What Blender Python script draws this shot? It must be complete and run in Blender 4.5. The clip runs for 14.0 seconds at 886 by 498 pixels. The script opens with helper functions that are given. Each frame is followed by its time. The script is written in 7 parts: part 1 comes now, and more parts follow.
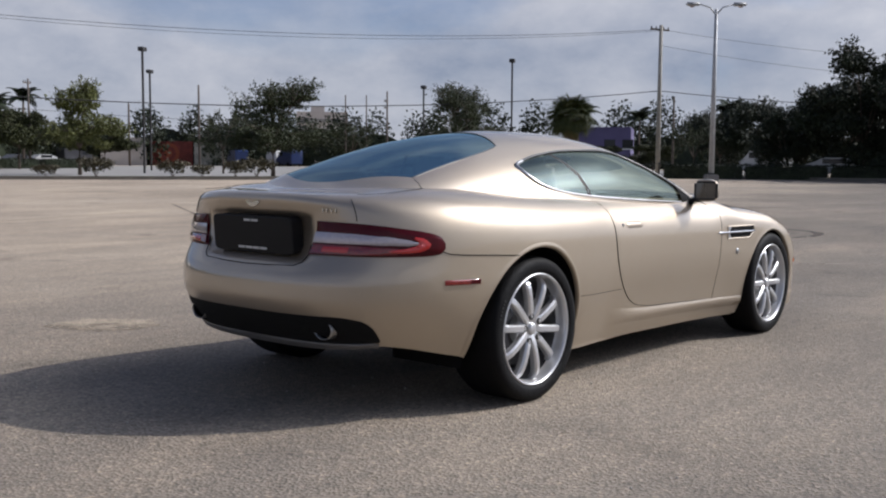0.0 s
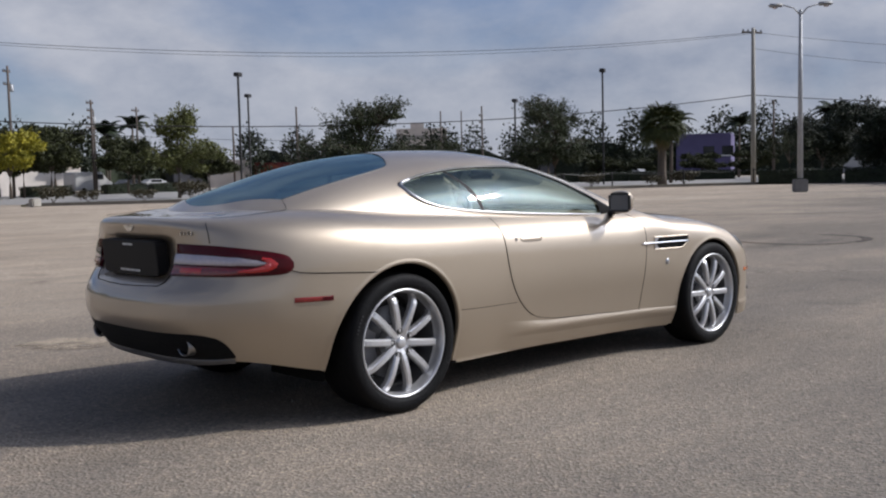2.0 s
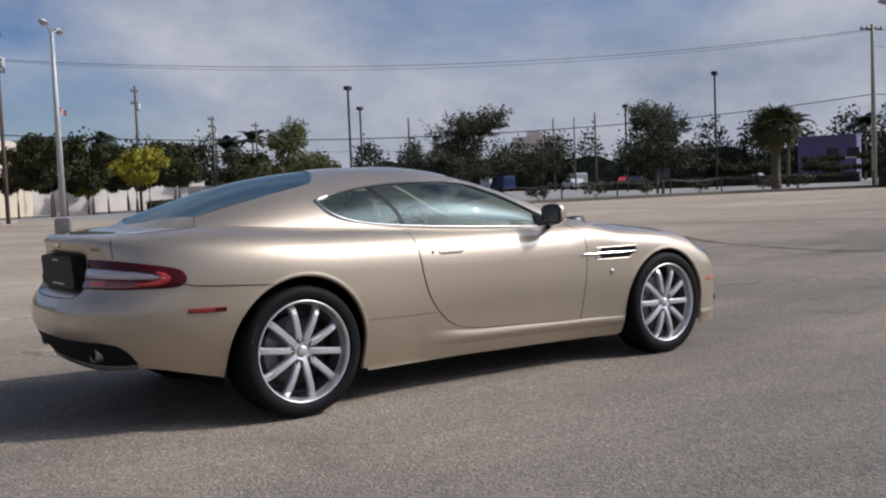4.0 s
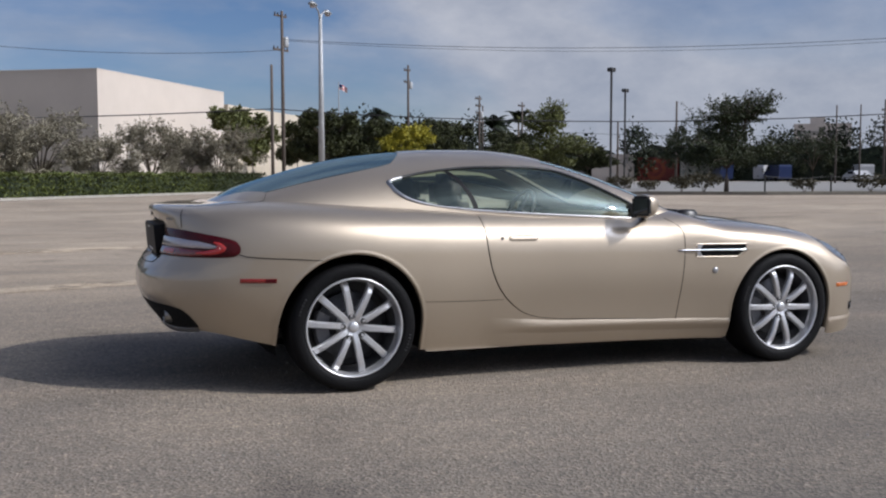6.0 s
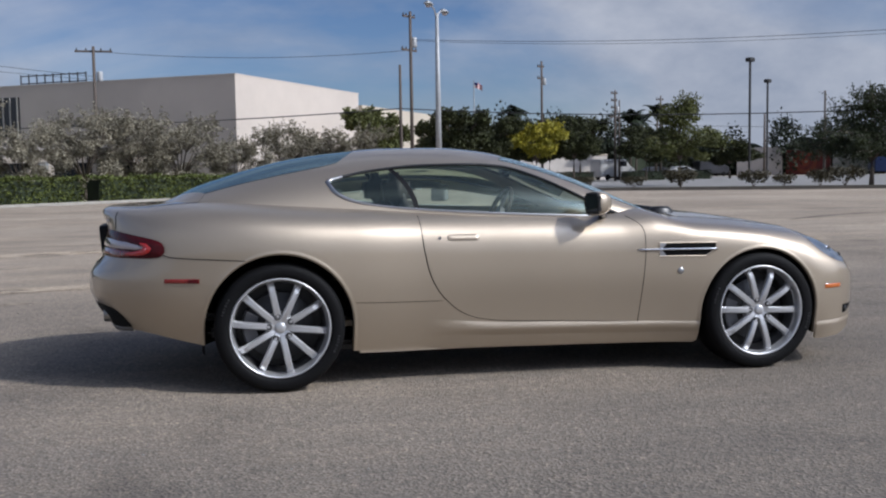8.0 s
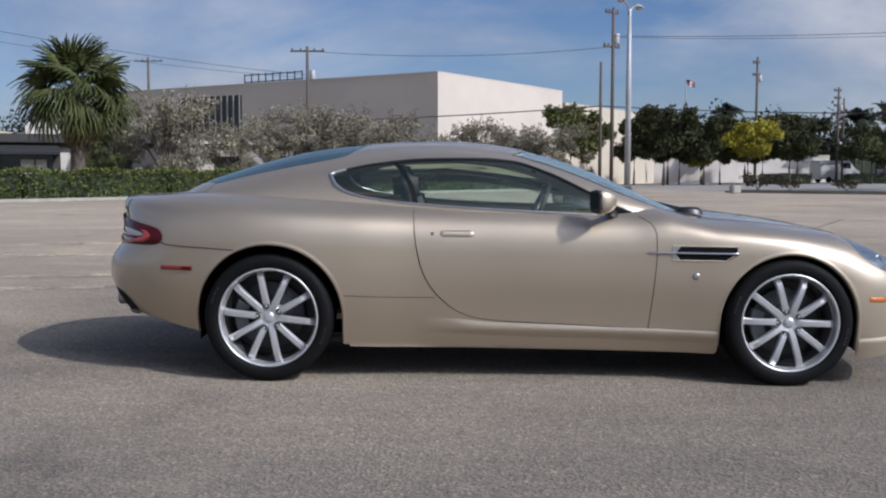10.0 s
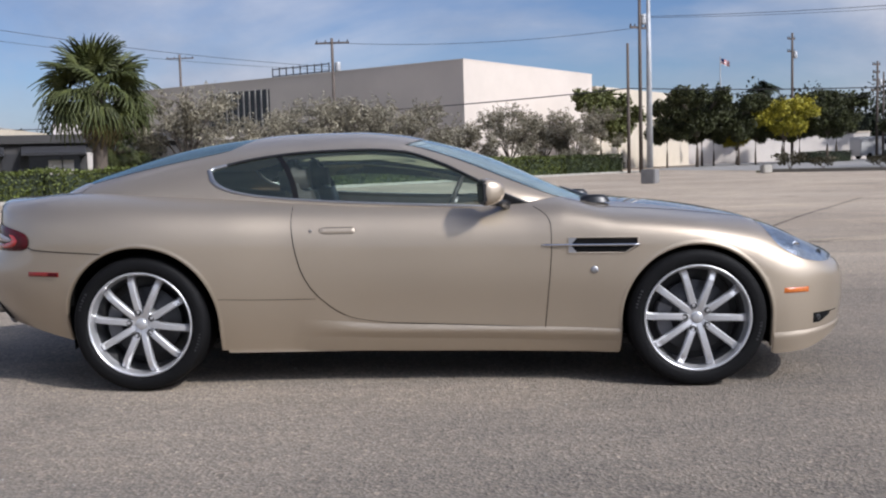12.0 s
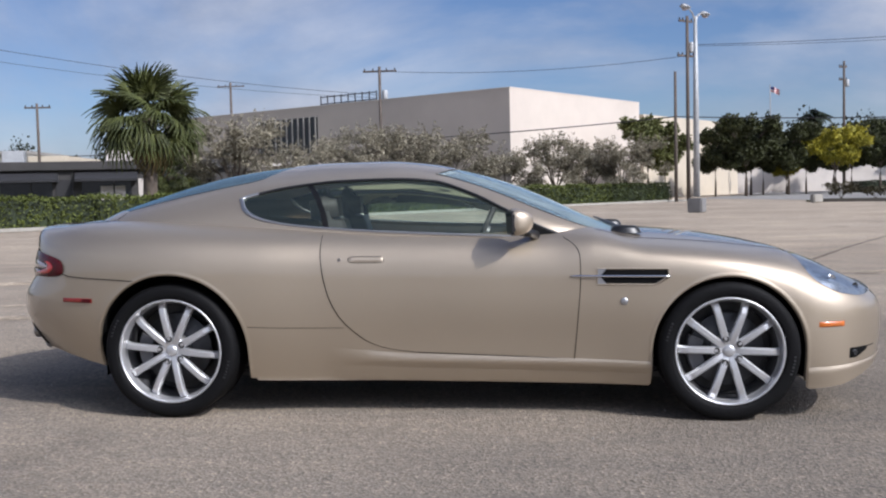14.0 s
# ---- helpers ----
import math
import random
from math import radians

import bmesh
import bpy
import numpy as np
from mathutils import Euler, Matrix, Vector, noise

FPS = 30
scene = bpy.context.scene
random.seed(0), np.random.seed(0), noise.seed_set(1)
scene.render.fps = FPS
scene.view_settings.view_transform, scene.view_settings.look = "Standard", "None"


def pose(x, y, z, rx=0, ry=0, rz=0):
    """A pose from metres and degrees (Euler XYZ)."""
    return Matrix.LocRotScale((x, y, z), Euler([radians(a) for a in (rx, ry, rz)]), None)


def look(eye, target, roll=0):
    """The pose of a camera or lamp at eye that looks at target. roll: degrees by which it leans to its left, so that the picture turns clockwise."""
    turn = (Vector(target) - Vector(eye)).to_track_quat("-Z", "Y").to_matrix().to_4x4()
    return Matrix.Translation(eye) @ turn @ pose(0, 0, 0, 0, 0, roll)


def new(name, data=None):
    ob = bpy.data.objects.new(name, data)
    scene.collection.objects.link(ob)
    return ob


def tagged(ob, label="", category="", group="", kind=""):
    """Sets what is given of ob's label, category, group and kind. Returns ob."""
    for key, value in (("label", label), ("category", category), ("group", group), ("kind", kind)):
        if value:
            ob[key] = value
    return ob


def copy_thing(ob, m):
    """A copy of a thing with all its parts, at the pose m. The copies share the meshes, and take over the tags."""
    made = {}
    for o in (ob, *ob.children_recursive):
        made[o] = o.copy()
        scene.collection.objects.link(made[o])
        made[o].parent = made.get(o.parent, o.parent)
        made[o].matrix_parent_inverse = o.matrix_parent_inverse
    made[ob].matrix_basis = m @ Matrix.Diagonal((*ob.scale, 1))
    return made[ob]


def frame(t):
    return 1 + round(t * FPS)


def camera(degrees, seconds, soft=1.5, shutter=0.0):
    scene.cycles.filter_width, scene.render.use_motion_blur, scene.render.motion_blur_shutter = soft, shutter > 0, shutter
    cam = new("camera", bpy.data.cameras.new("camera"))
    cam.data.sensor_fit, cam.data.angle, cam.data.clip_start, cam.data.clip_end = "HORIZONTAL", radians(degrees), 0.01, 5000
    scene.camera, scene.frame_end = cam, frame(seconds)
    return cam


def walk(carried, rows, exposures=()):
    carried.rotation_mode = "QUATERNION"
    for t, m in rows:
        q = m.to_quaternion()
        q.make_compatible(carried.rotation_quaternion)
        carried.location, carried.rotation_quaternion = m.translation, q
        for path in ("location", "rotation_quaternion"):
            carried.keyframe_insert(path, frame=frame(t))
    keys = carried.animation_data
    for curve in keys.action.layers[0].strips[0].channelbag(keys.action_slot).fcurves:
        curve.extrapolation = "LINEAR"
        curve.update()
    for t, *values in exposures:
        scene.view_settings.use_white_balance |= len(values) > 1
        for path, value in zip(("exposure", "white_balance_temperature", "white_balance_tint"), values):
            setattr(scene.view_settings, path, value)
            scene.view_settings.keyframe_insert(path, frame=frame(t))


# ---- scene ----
cam = camera(48.1, 14.0, 2.15)
EXPOSURE = [(0, -0.10, 6350, 12), (2.5, -0.25, 6300, 12), (5, -0.25, 6300, 12), (7.5, -0.35, 5950, 11), (8.2, -0.33, 5950, 11), (10.5, -0.16, 6000, 12), (12, 0.03, 6150, 13), (14, 0.03, 6120, 13)]
PATH = [
    (0, (-3.74, -3.477, 1.113), (-2.217, -2.194, 0.934), 0.4),
    (0.5, (-3.623, -3.775, 1.122), (-2.146, -2.437, 0.95), 0.9),
    (1, (-3.431, -3.95, 1.126), (-1.973, -2.593, 0.94), 1.7),
    (1.5, (-3.258, -4.154, 1.132), (-1.833, -2.76, 0.971), -0.5),
    (2, (-3.086, -4.403, 1.133), (-1.708, -2.961, 0.983), -1.4),
    (2.5, (-2.882, -4.599, 1.13), (-1.573, -3.096, 0.972), -0.7),
    (2.7, (-2.821, -4.702, 1.138), (-1.52, -3.19, 0.984), -1.0),
    (4.8, (-2.013, -5.505, 1.129), (-0.987, -3.793, 1.002), -1.2),
    (5, (-1.91, -5.537, 1.123), (-0.944, -3.792, 0.974), -0.5),
    (5.5, (-1.668, -5.648, 1.135), (-0.847, -3.831, 0.982), -0.2),
    (6, (-1.41, -5.795, 1.13), (-0.689, -3.936, 0.979), -0.1),
    (6.5, (-1.157, -5.846, 1.133), (-0.494, -3.966, 0.971), -0.3),
    (7, (-0.871, -5.955, 1.129), (-0.298, -4.045, 0.984), -0.0),
    (7.5, (-0.578, -6.006, 1.118), (-0.05, -4.082, 0.979), -0.4),
    (8, (-0.296, -6.02, 1.126), (0.145, -4.075, 0.972), -0.9),
    (8.2, (-0.171, -6.045, 1.116), (0.202, -4.086, 0.972), -0.9),
    (10.3, (1.045, -6.041, 1.098), (1.05, -4.048, 0.935), 0.2),
    (10.5, (1.157, -6.007, 1.1), (1.168, -4.017, 0.907), 0.6),
    (11, (1.393, -5.914, 1.115), (1.337, -3.922, 0.946), 0.3),
    (11.5, (1.612, -5.838, 1.098), (1.503, -3.85, 0.916), 0.1),
    (12, (1.681, -5.696, 1.101), (1.612, -3.705, 0.924), -1.7),
    (12.5, (1.727, -5.665, 1.111), (1.58, -3.677, 0.953), -2.3),
    (13, (1.763, -5.664, 1.111), (1.641, -3.673, 0.963), -1.4),
    (13.5, (1.76, -5.674, 1.109), (1.618, -3.683, 0.981), -1.8),
    (14, (1.769, -5.678, 1.111), (1.608, -3.688, 0.991), -1.4),
]
walk(cam, [(t, look(eye, target, roll)) for t, eye, target, roll in PATH], EXPOSURE)

# ---- light ----
SUN = Vector((1.0, -0.70, 1.0)).normalized()
world = bpy.data.worlds.new("world")
scene.world = world
world.use_nodes = True
wt = world.node_tree
wt.nodes.clear()


def wnode(kind, **kw):
    n = wt.nodes.new(kind)
    for k, v in kw.items():
        n.inputs[k].default_value = v
    return n


w_out = wt.nodes.new("ShaderNodeOutputWorld")
w_bg = wt.nodes.new("ShaderNodeBackground")
w_bg.inputs["Strength"].default_value = 0.066
sky = wt.nodes.new("ShaderNodeTexSky")
sky.sky_type = "NISHITA"
sky.sun_disc = False
sky.sun_elevation = math.asin(SUN.z)
sky.sun_rotation = math.atan2(SUN.x, SUN.y)
sky.altitude = 5
sky.air_density, sky.dust_density, sky.ozone_density = 1.0, 0.4, 3.0
w_tc = wt.nodes.new("ShaderNodeTexCoord")
w_map = wt.nodes.new("ShaderNodeMapping")
w_map.inputs["Scale"].default_value = (1.0, 1.0, 1.9)
w_map.inputs["Location"].default_value = (3.1, 1.7, 0.4)
w_noise = wnode("ShaderNodeTexNoise", Scale=2.3, Detail=9.0, Roughness=0.56, Distortion=0.35)
w_noise2 = wnode("ShaderNodeTexNoise", Scale=5.5, Detail=8.0, Roughness=0.6)
w_dot = wt.nodes.new("ShaderNodeVectorMath")
w_dot.operation = "DOT_PRODUCT"
w_dot.inputs[1].default_value = (0.10, -0.10, -0.85)
w_add = wt.nodes.new("ShaderNodeMath")
w_add.operation = "MULTIPLY_ADD"
w_add.inputs[1].default_value = 0.42
w_ramp = wt.nodes.new("ShaderNodeValToRGB")
w_ramp.color_ramp.elements[0].position = 0.36
w_ramp.color_ramp.elements[0].color = (0, 0, 0, 1)
w_ramp.color_ramp.elements[1].position = 0.62
w_ramp.color_ramp.elements[1].color = (0.92, 0.92, 0.92, 1)
w_cloud = wt.nodes.new("ShaderNodeValToRGB")
w_cloud.color_ramp.elements[0].position = 0.30
w_cloud.color_ramp.elements[0].color = (4.4, 5.1, 6.6, 1)
w_cloud.color_ramp.elements[1].position = 0.72
w_cloud.color_ramp.elements[1].color = (10.2, 10.3, 10.9, 1)
w_mix = wt.nodes.new("ShaderNodeMix")
w_mix.data_type = "RGBA"
wt.links.new(w_tc.outputs["Generated"], w_map.inputs["Vector"])
wt.links.new(w_map.outputs["Vector"], w_noise.inputs["Vector"])
wt.links.new(w_map.outputs["Vector"], w_noise2.inputs["Vector"])
wt.links.new(w_tc.outputs["Generated"], w_dot.inputs[0])
wt.links.new(w_dot.outputs["Value"], w_add.inputs[0])
wt.links.new(w_noise.outputs["Fac"], w_add.inputs[2])
w_veil = wt.nodes.new("ShaderNodeMath")
w_veil.operation = "MULTIPLY_ADD"
w_veil.inputs[1].default_value = 0.30
w_gap = wt.nodes.new("ShaderNodeVectorMath")
w_gap.operation = "DOT_PRODUCT"
w_gap.inputs[1].default_value = (0.12, 0.993, 0.0)
w_open = wt.nodes.new("ShaderNodeMapRange")
w_open.interpolation_type = "SMOOTHSTEP"
w_open.inputs["From Min"].default_value, w_open.inputs["From Max"].default_value = 0.993, 0.930
w_open.inputs["To Min"].default_value, w_open.inputs["To Max"].default_value = -0.02, 0.165
w_sum = wt.nodes.new("ShaderNodeMath")
w_sum.operation = "ADD"
wt.links.new(w_tc.outputs["Generated"], w_gap.inputs[0])
wt.links.new(w_gap.outputs["Value"], w_open.inputs["Value"])
wt.links.new(w_open.outputs["Result"], w_sum.inputs[0])
wt.links.new(w_add.outputs[0], w_sum.inputs[1])
wt.links.new(w_sum.outputs[0], w_veil.inputs[2])
wt.links.new(w_veil.outputs[0], w_ramp.inputs["Fac"])
wt.links.new(w_noise2.outputs["Fac"], w_cloud.inputs["Fac"])
wt.links.new(w_ramp.outputs["Color"], w_mix.inputs["Factor"])
w_hue = wt.nodes.new("ShaderNodeMix")
w_hue.data_type, w_hue.blend_type = "RGBA", "MULTIPLY"
w_hue.inputs["Factor"].default_value = 1.0
w_hue.inputs["B"].default_value = (1.00, 1.08, 1.32, 1)
wt.links.new(sky.outputs["Color"], w_hue.inputs["A"])
wt.links.new(w_hue.outputs["Result"], w_mix.inputs["A"])
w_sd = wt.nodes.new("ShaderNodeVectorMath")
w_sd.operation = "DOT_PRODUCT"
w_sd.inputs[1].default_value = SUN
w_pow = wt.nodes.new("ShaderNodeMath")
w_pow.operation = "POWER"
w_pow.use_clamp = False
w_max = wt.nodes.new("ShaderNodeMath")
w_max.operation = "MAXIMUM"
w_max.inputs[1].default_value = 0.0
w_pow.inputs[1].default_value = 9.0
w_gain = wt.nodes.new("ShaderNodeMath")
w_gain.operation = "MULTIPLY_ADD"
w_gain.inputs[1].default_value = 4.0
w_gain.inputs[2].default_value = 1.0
w_scale = wt.nodes.new("ShaderNodeVectorMath")
w_scale.operation = "SCALE"
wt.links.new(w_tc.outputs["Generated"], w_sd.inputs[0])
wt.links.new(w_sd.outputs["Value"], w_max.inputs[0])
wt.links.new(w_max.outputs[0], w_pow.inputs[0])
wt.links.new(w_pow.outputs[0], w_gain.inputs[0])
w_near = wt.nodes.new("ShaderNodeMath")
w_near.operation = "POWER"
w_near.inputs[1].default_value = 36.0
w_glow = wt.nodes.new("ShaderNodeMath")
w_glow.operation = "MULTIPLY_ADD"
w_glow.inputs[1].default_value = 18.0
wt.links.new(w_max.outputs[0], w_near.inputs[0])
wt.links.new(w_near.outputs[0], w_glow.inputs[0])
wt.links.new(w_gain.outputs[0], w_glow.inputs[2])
wt.links.new(w_pow.outputs[0], w_veil.inputs[0])
wt.links.new(w_cloud.outputs["Color"], w_scale.inputs[0])
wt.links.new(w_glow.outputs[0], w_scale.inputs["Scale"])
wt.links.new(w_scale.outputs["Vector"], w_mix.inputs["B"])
wt.links.new(w_mix.outputs["Result"], w_bg.inputs["Color"])
wt.links.new(w_bg.outputs["Background"], w_out.inputs["Surface"])

sun = new("sun", bpy.data.lights.new("sun", "SUN"))
sun.data.energy = 3.85
sun.data.angle = radians(1.0)
sun.data.color = (1.0, 0.95, 0.87)
sun.matrix_world = look(SUN * 60, (0, 0, 0))


# ---- materials ----
def mat(name, color, rough=0.6, metal=0.0, color2=None, scale=6.0, bump=0.0, bump_scale=40.0, spread=0.22, coat=0.0, coat_rough=0.03,
        emit=None, vary=0.0, spec=None, detail=6.0, island=False):
    m = bpy.data.materials.new(name)
    m.use_nodes = True
    nt = m.node_tree
    b = nt.nodes["Principled BSDF"]
    b.inputs["Roughness"].default_value = rough
    b.inputs["Metallic"].default_value = metal
    if spec is not None:
        b.inputs["Specular IOR Level"].default_value = spec
    b.inputs["Coat Weight"].default_value = coat
    b.inputs["Coat Roughness"].default_value = coat_rough
    tc = nt.nodes.new("ShaderNodeTexCoord")
    c2 = color2 or tuple(c * (1 - spread) for c in color)
    n1 = nt.nodes.new("ShaderNodeTexNoise")
    n1.inputs["Scale"].default_value = scale
    n1.inputs["Detail"].default_value = detail
    n1.inputs["Roughness"].default_value = 0.62
    nt.links.new(tc.outputs["Object"], n1.inputs["Vector"])
    r = nt.nodes.new("ShaderNodeValToRGB")
    r.color_ramp.elements[0].position, r.color_ramp.elements[1].position = 0.34, 0.66
    r.color_ramp.elements[0].color = (*c2, 1)
    r.color_ramp.elements[1].color = (*color, 1)
    nt.links.new(n1.outputs["Fac"], r.inputs["Fac"])
    out = r.outputs["Color"]
    if vary:
        hs = nt.nodes.new("ShaderNodeHueSaturation")
        if island:
            src = nt.nodes.new("ShaderNodeNewGeometry").outputs["Random Per Island"]
        else:
            src = nt.nodes.new("ShaderNodeObjectInfo").outputs["Random"]
        mr = nt.nodes.new("ShaderNodeMapRange")
        mr.inputs["To Min"].default_value = 1 - vary
        mr.inputs["To Max"].default_value = 1 + vary
        nt.links.new(src, mr.inputs["Value"])
        nt.links.new(mr.outputs["Result"], hs.inputs["Value"])
        nt.links.new(out, hs.inputs["Color"])
        out = hs.outputs["Color"]
    nt.links.new(out, b.inputs["Base Color"])
    if bump:
        n2 = nt.nodes.new("ShaderNodeTexNoise")
        n2.inputs["Scale"].default_value = bump_scale
        n2.inputs["Detail"].default_value = 5
        nt.links.new(tc.outputs["Object"], n2.inputs["Vector"])
        bm_ = nt.nodes.new("ShaderNodeBump")
        bm_.inputs["Strength"].default_value = bump
        bm_.inputs["Distance"].default_value = 0.02
        nt.links.new(n2.outputs["Fac"], bm_.inputs["Height"])
        nt.links.new(bm_.outputs["Normal"], b.inputs["Normal"])
    if emit:
        b.inputs["Emission Color"].default_value = (*emit[:3], 1)
        b.inputs["Emission Strength"].default_value = emit[3]
    return m


def glass(name, tint, rough=0.0, alpha=0.5, sheen=(1, 1, 1), sky_tone=None):
    """Thin tinted glazing: clear tint under a mirror-like gloss."""
    m = bpy.data.materials.new(name)
    m.use_nodes = True
    nt = m.node_tree
    nt.nodes.clear()
    o = nt.nodes.new("ShaderNodeOutputMaterial")
    tr = nt.nodes.new("ShaderNodeBsdfTransparent")
    tr.inputs["Color"].default_value = (*tint, 1)
    gl = nt.nodes.new("ShaderNodeBsdfGlossy")
    gl.inputs["Roughness"].default_value = rough
    gl.inputs["Color"].default_value = (*sheen, 1)
    fr = nt.nodes.new("ShaderNodeFresnel")
    fr.inputs["IOR"].default_value = alpha
    mx = nt.nodes.new("ShaderNodeMixShader")
    nt.links.new(fr.outputs[0], mx.inputs[0])
    nt.links.new(tr.outputs[0], mx.inputs[1])
    nt.links.new(gl.outputs[0], mx.inputs[2])
    if sky_tone:
        # pale diffuse layer that paints a sheen of reflected sky into the pane
        df = nt.nodes.new("ShaderNodeBsdfDiffuse")
        df.inputs["Color"].default_value = (*sky_tone[:3], 1)
        sheen_mix = nt.nodes.new("ShaderNodeMixShader")
        sheen_mix.inputs[0].default_value = sky_tone[3]
        nt.links.new(mx.outputs[0], sheen_mix.inputs[1])
        nt.links.new(df.outputs[0], sheen_mix.inputs[2])
        mx = sheen_mix
    nt.links.new(mx.outputs[0], o.inputs["Surface"])
    return m


def asphalt_material(name="old_asphalt", tint=None, worn=None):
    m = bpy.data.materials.new(name)
    m.use_nodes = True
    nt = m.node_tree
    b = nt.nodes["Principled BSDF"]
    b.inputs["Roughness"].default_value = 0.88
    b.inputs["Specular IOR Level"].default_value = 0.25
    tc = nt.nodes.new("ShaderNodeTexCoord")

    def noise_(scale, detail, rough=0.6, stretch=None):
        n = nt.nodes.new("ShaderNodeTexNoise")
        n.inputs["Scale"].default_value = scale
        n.inputs["Detail"].default_value = detail
        n.inputs["Roughness"].default_value = rough
        if stretch:
            mp = nt.nodes.new("ShaderNodeMapping")
            mp.inputs["Scale"].default_value = stretch
            mp.inputs["Rotation"].default_value = (0, 0, 0.35)
            nt.links.new(tc.outputs["Object"], mp.inputs["Vector"])
            nt.links.new(mp.outputs["Vector"], n.inputs["Vector"])
        else:
            nt.links.new(tc.outputs["Object"], n.inputs["Vector"])
        return n

    def ramp(src, p0, c0, p1, c1):
        r = nt.nodes.new("ShaderNodeValToRGB")
        r.color_ramp.elements[0].position, r.color_ramp.elements[1].position = p0, p1
        r.color_ramp.elements[0].color, r.color_ramp.elements[1].color = (*c0, 1), (*c1, 1)
        nt.links.new(src, r.inputs["Fac"])
        return r.outputs["Color"]

    def mul(a, c, kind="MULTIPLY", fac=1.0):
        x = nt.nodes.new("ShaderNodeMix")
        x.data_type, x.blend_type = "RGBA", kind
        x.inputs["Factor"].default_value = fac
        nt.links.new(a, x.inputs["A"])
        nt.links.new(c, x.inputs["B"])
        return x.outputs["Result"]

    # aggregate: single stones
    vo = nt.nodes.new("ShaderNodeTexVoronoi")
    vo.inputs["Scale"].default_value = 82.0
    nt.links.new(tc.outputs["Object"], vo.inputs["Vector"])
    sep = nt.nodes.new("ShaderNodeSeparateColor")
    nt.links.new(vo.outputs["Color"], sep.inputs["Color"])
    stones = ramp(sep.outputs["Red"], 0.10, (0.77, 0.765, 0.76), 0.96, (1.26, 1.235, 1.20))
    # larger chips, some pale, some dark
    vc = nt.nodes.new("ShaderNodeTexVoronoi")
    vc.inputs["Scale"].default_value = 74.0
    nt.links.new(tc.outputs["Object"], vc.inputs["Vector"])
    sc2 = nt.nodes.new("ShaderNodeSeparateColor")
    nt.links.new(vc.outputs["Color"], sc2.inputs["Color"])
    pale = ramp(sc2.outputs["Green"], 0.88, (1, 1, 1), 0.96, (1.42, 1.38, 1.31))
    dark = ramp(sc2.outputs["Blue"], 0.05, (0.74, 0.73, 0.72), 0.12, (1, 1, 1))
    base = ramp(noise_(0.16, 5, 0.6).outputs["Fac"], 0.32, (0.155, 0.139, 0.123), 0.68, (0.232, 0.210, 0.184))
    mid = ramp(noise_(1.1, 8, 0.68, (0.5, 1.5, 1)).outputs["Fac"], 0.30, (0.82, 0.82, 0.83), 0.70, (1.13, 1.10, 1.06))
    grit = ramp(noise_(28, 4, 0.75).outputs["Fac"], 0.30, (0.90, 0.90, 0.90), 0.70, (1.08, 1.08, 1.075))
    drip = ramp(noise_(0.55, 3, 0.5, (1.0, 0.22, 1)).outputs["Fac"], 0.60, (1, 1, 1), 0.76, (1.14, 1.13, 1.10))
    wash = ramp(noise_(0.42, 6, 0.62, (0.55, 1.6, 1)).outputs["Fac"], 0.50, (1, 1, 1), 0.70, (1.24, 1.21, 1.16))
    oil = ramp(noise_(0.9, 4, 0.55).outputs["Fac"], 0.26, (0.66, 0.66, 0.67), 0.40, (1, 1, 1))
    c = mul(mul(mul(mul(mul(mul(mul(mul(base, mid), grit), stones), pale), dark), drip), wash), oil)
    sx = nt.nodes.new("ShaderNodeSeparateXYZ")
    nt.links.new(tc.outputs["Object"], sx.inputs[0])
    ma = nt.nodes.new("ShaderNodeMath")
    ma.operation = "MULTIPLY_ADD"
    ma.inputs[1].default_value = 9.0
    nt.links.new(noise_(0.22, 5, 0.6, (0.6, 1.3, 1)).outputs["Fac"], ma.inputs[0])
    # the asphalt grows paler and warmer away from the drive, towards the north-west
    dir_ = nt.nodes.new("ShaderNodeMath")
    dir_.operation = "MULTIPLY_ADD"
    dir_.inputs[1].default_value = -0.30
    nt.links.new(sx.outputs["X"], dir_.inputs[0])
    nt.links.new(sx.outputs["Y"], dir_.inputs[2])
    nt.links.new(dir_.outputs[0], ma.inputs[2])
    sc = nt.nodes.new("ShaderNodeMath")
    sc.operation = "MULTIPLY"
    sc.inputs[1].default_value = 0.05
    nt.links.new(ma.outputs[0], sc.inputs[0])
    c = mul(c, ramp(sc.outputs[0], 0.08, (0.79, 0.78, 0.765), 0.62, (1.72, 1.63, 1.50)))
    if tint:
        t = nt.nodes.new("ShaderNodeRGB")
        t.outputs[0].default_value = (*tint, 1)
        c = mul(c, t.outputs[0])
        a = ramp(noise_(worn, 6, 0.7).outputs["Fac"], 0.34, (0, 0, 0), 0.52, (0.9, 0.9, 0.9))
        nt.links.new(a, b.inputs["Alpha"])
    nt.links.new(c, b.inputs["Base Color"])
    bp = nt.nodes.new("ShaderNodeBump")
    bp.inputs["Strength"].default_value = 0.65
    bp.inputs["Distance"].default_value = 0.008
    nt.links.new(vo.outputs["Distance"], bp.inputs["Height"])
    nt.links.new(bp.outputs["Normal"], b.inputs["Normal"])
    return m


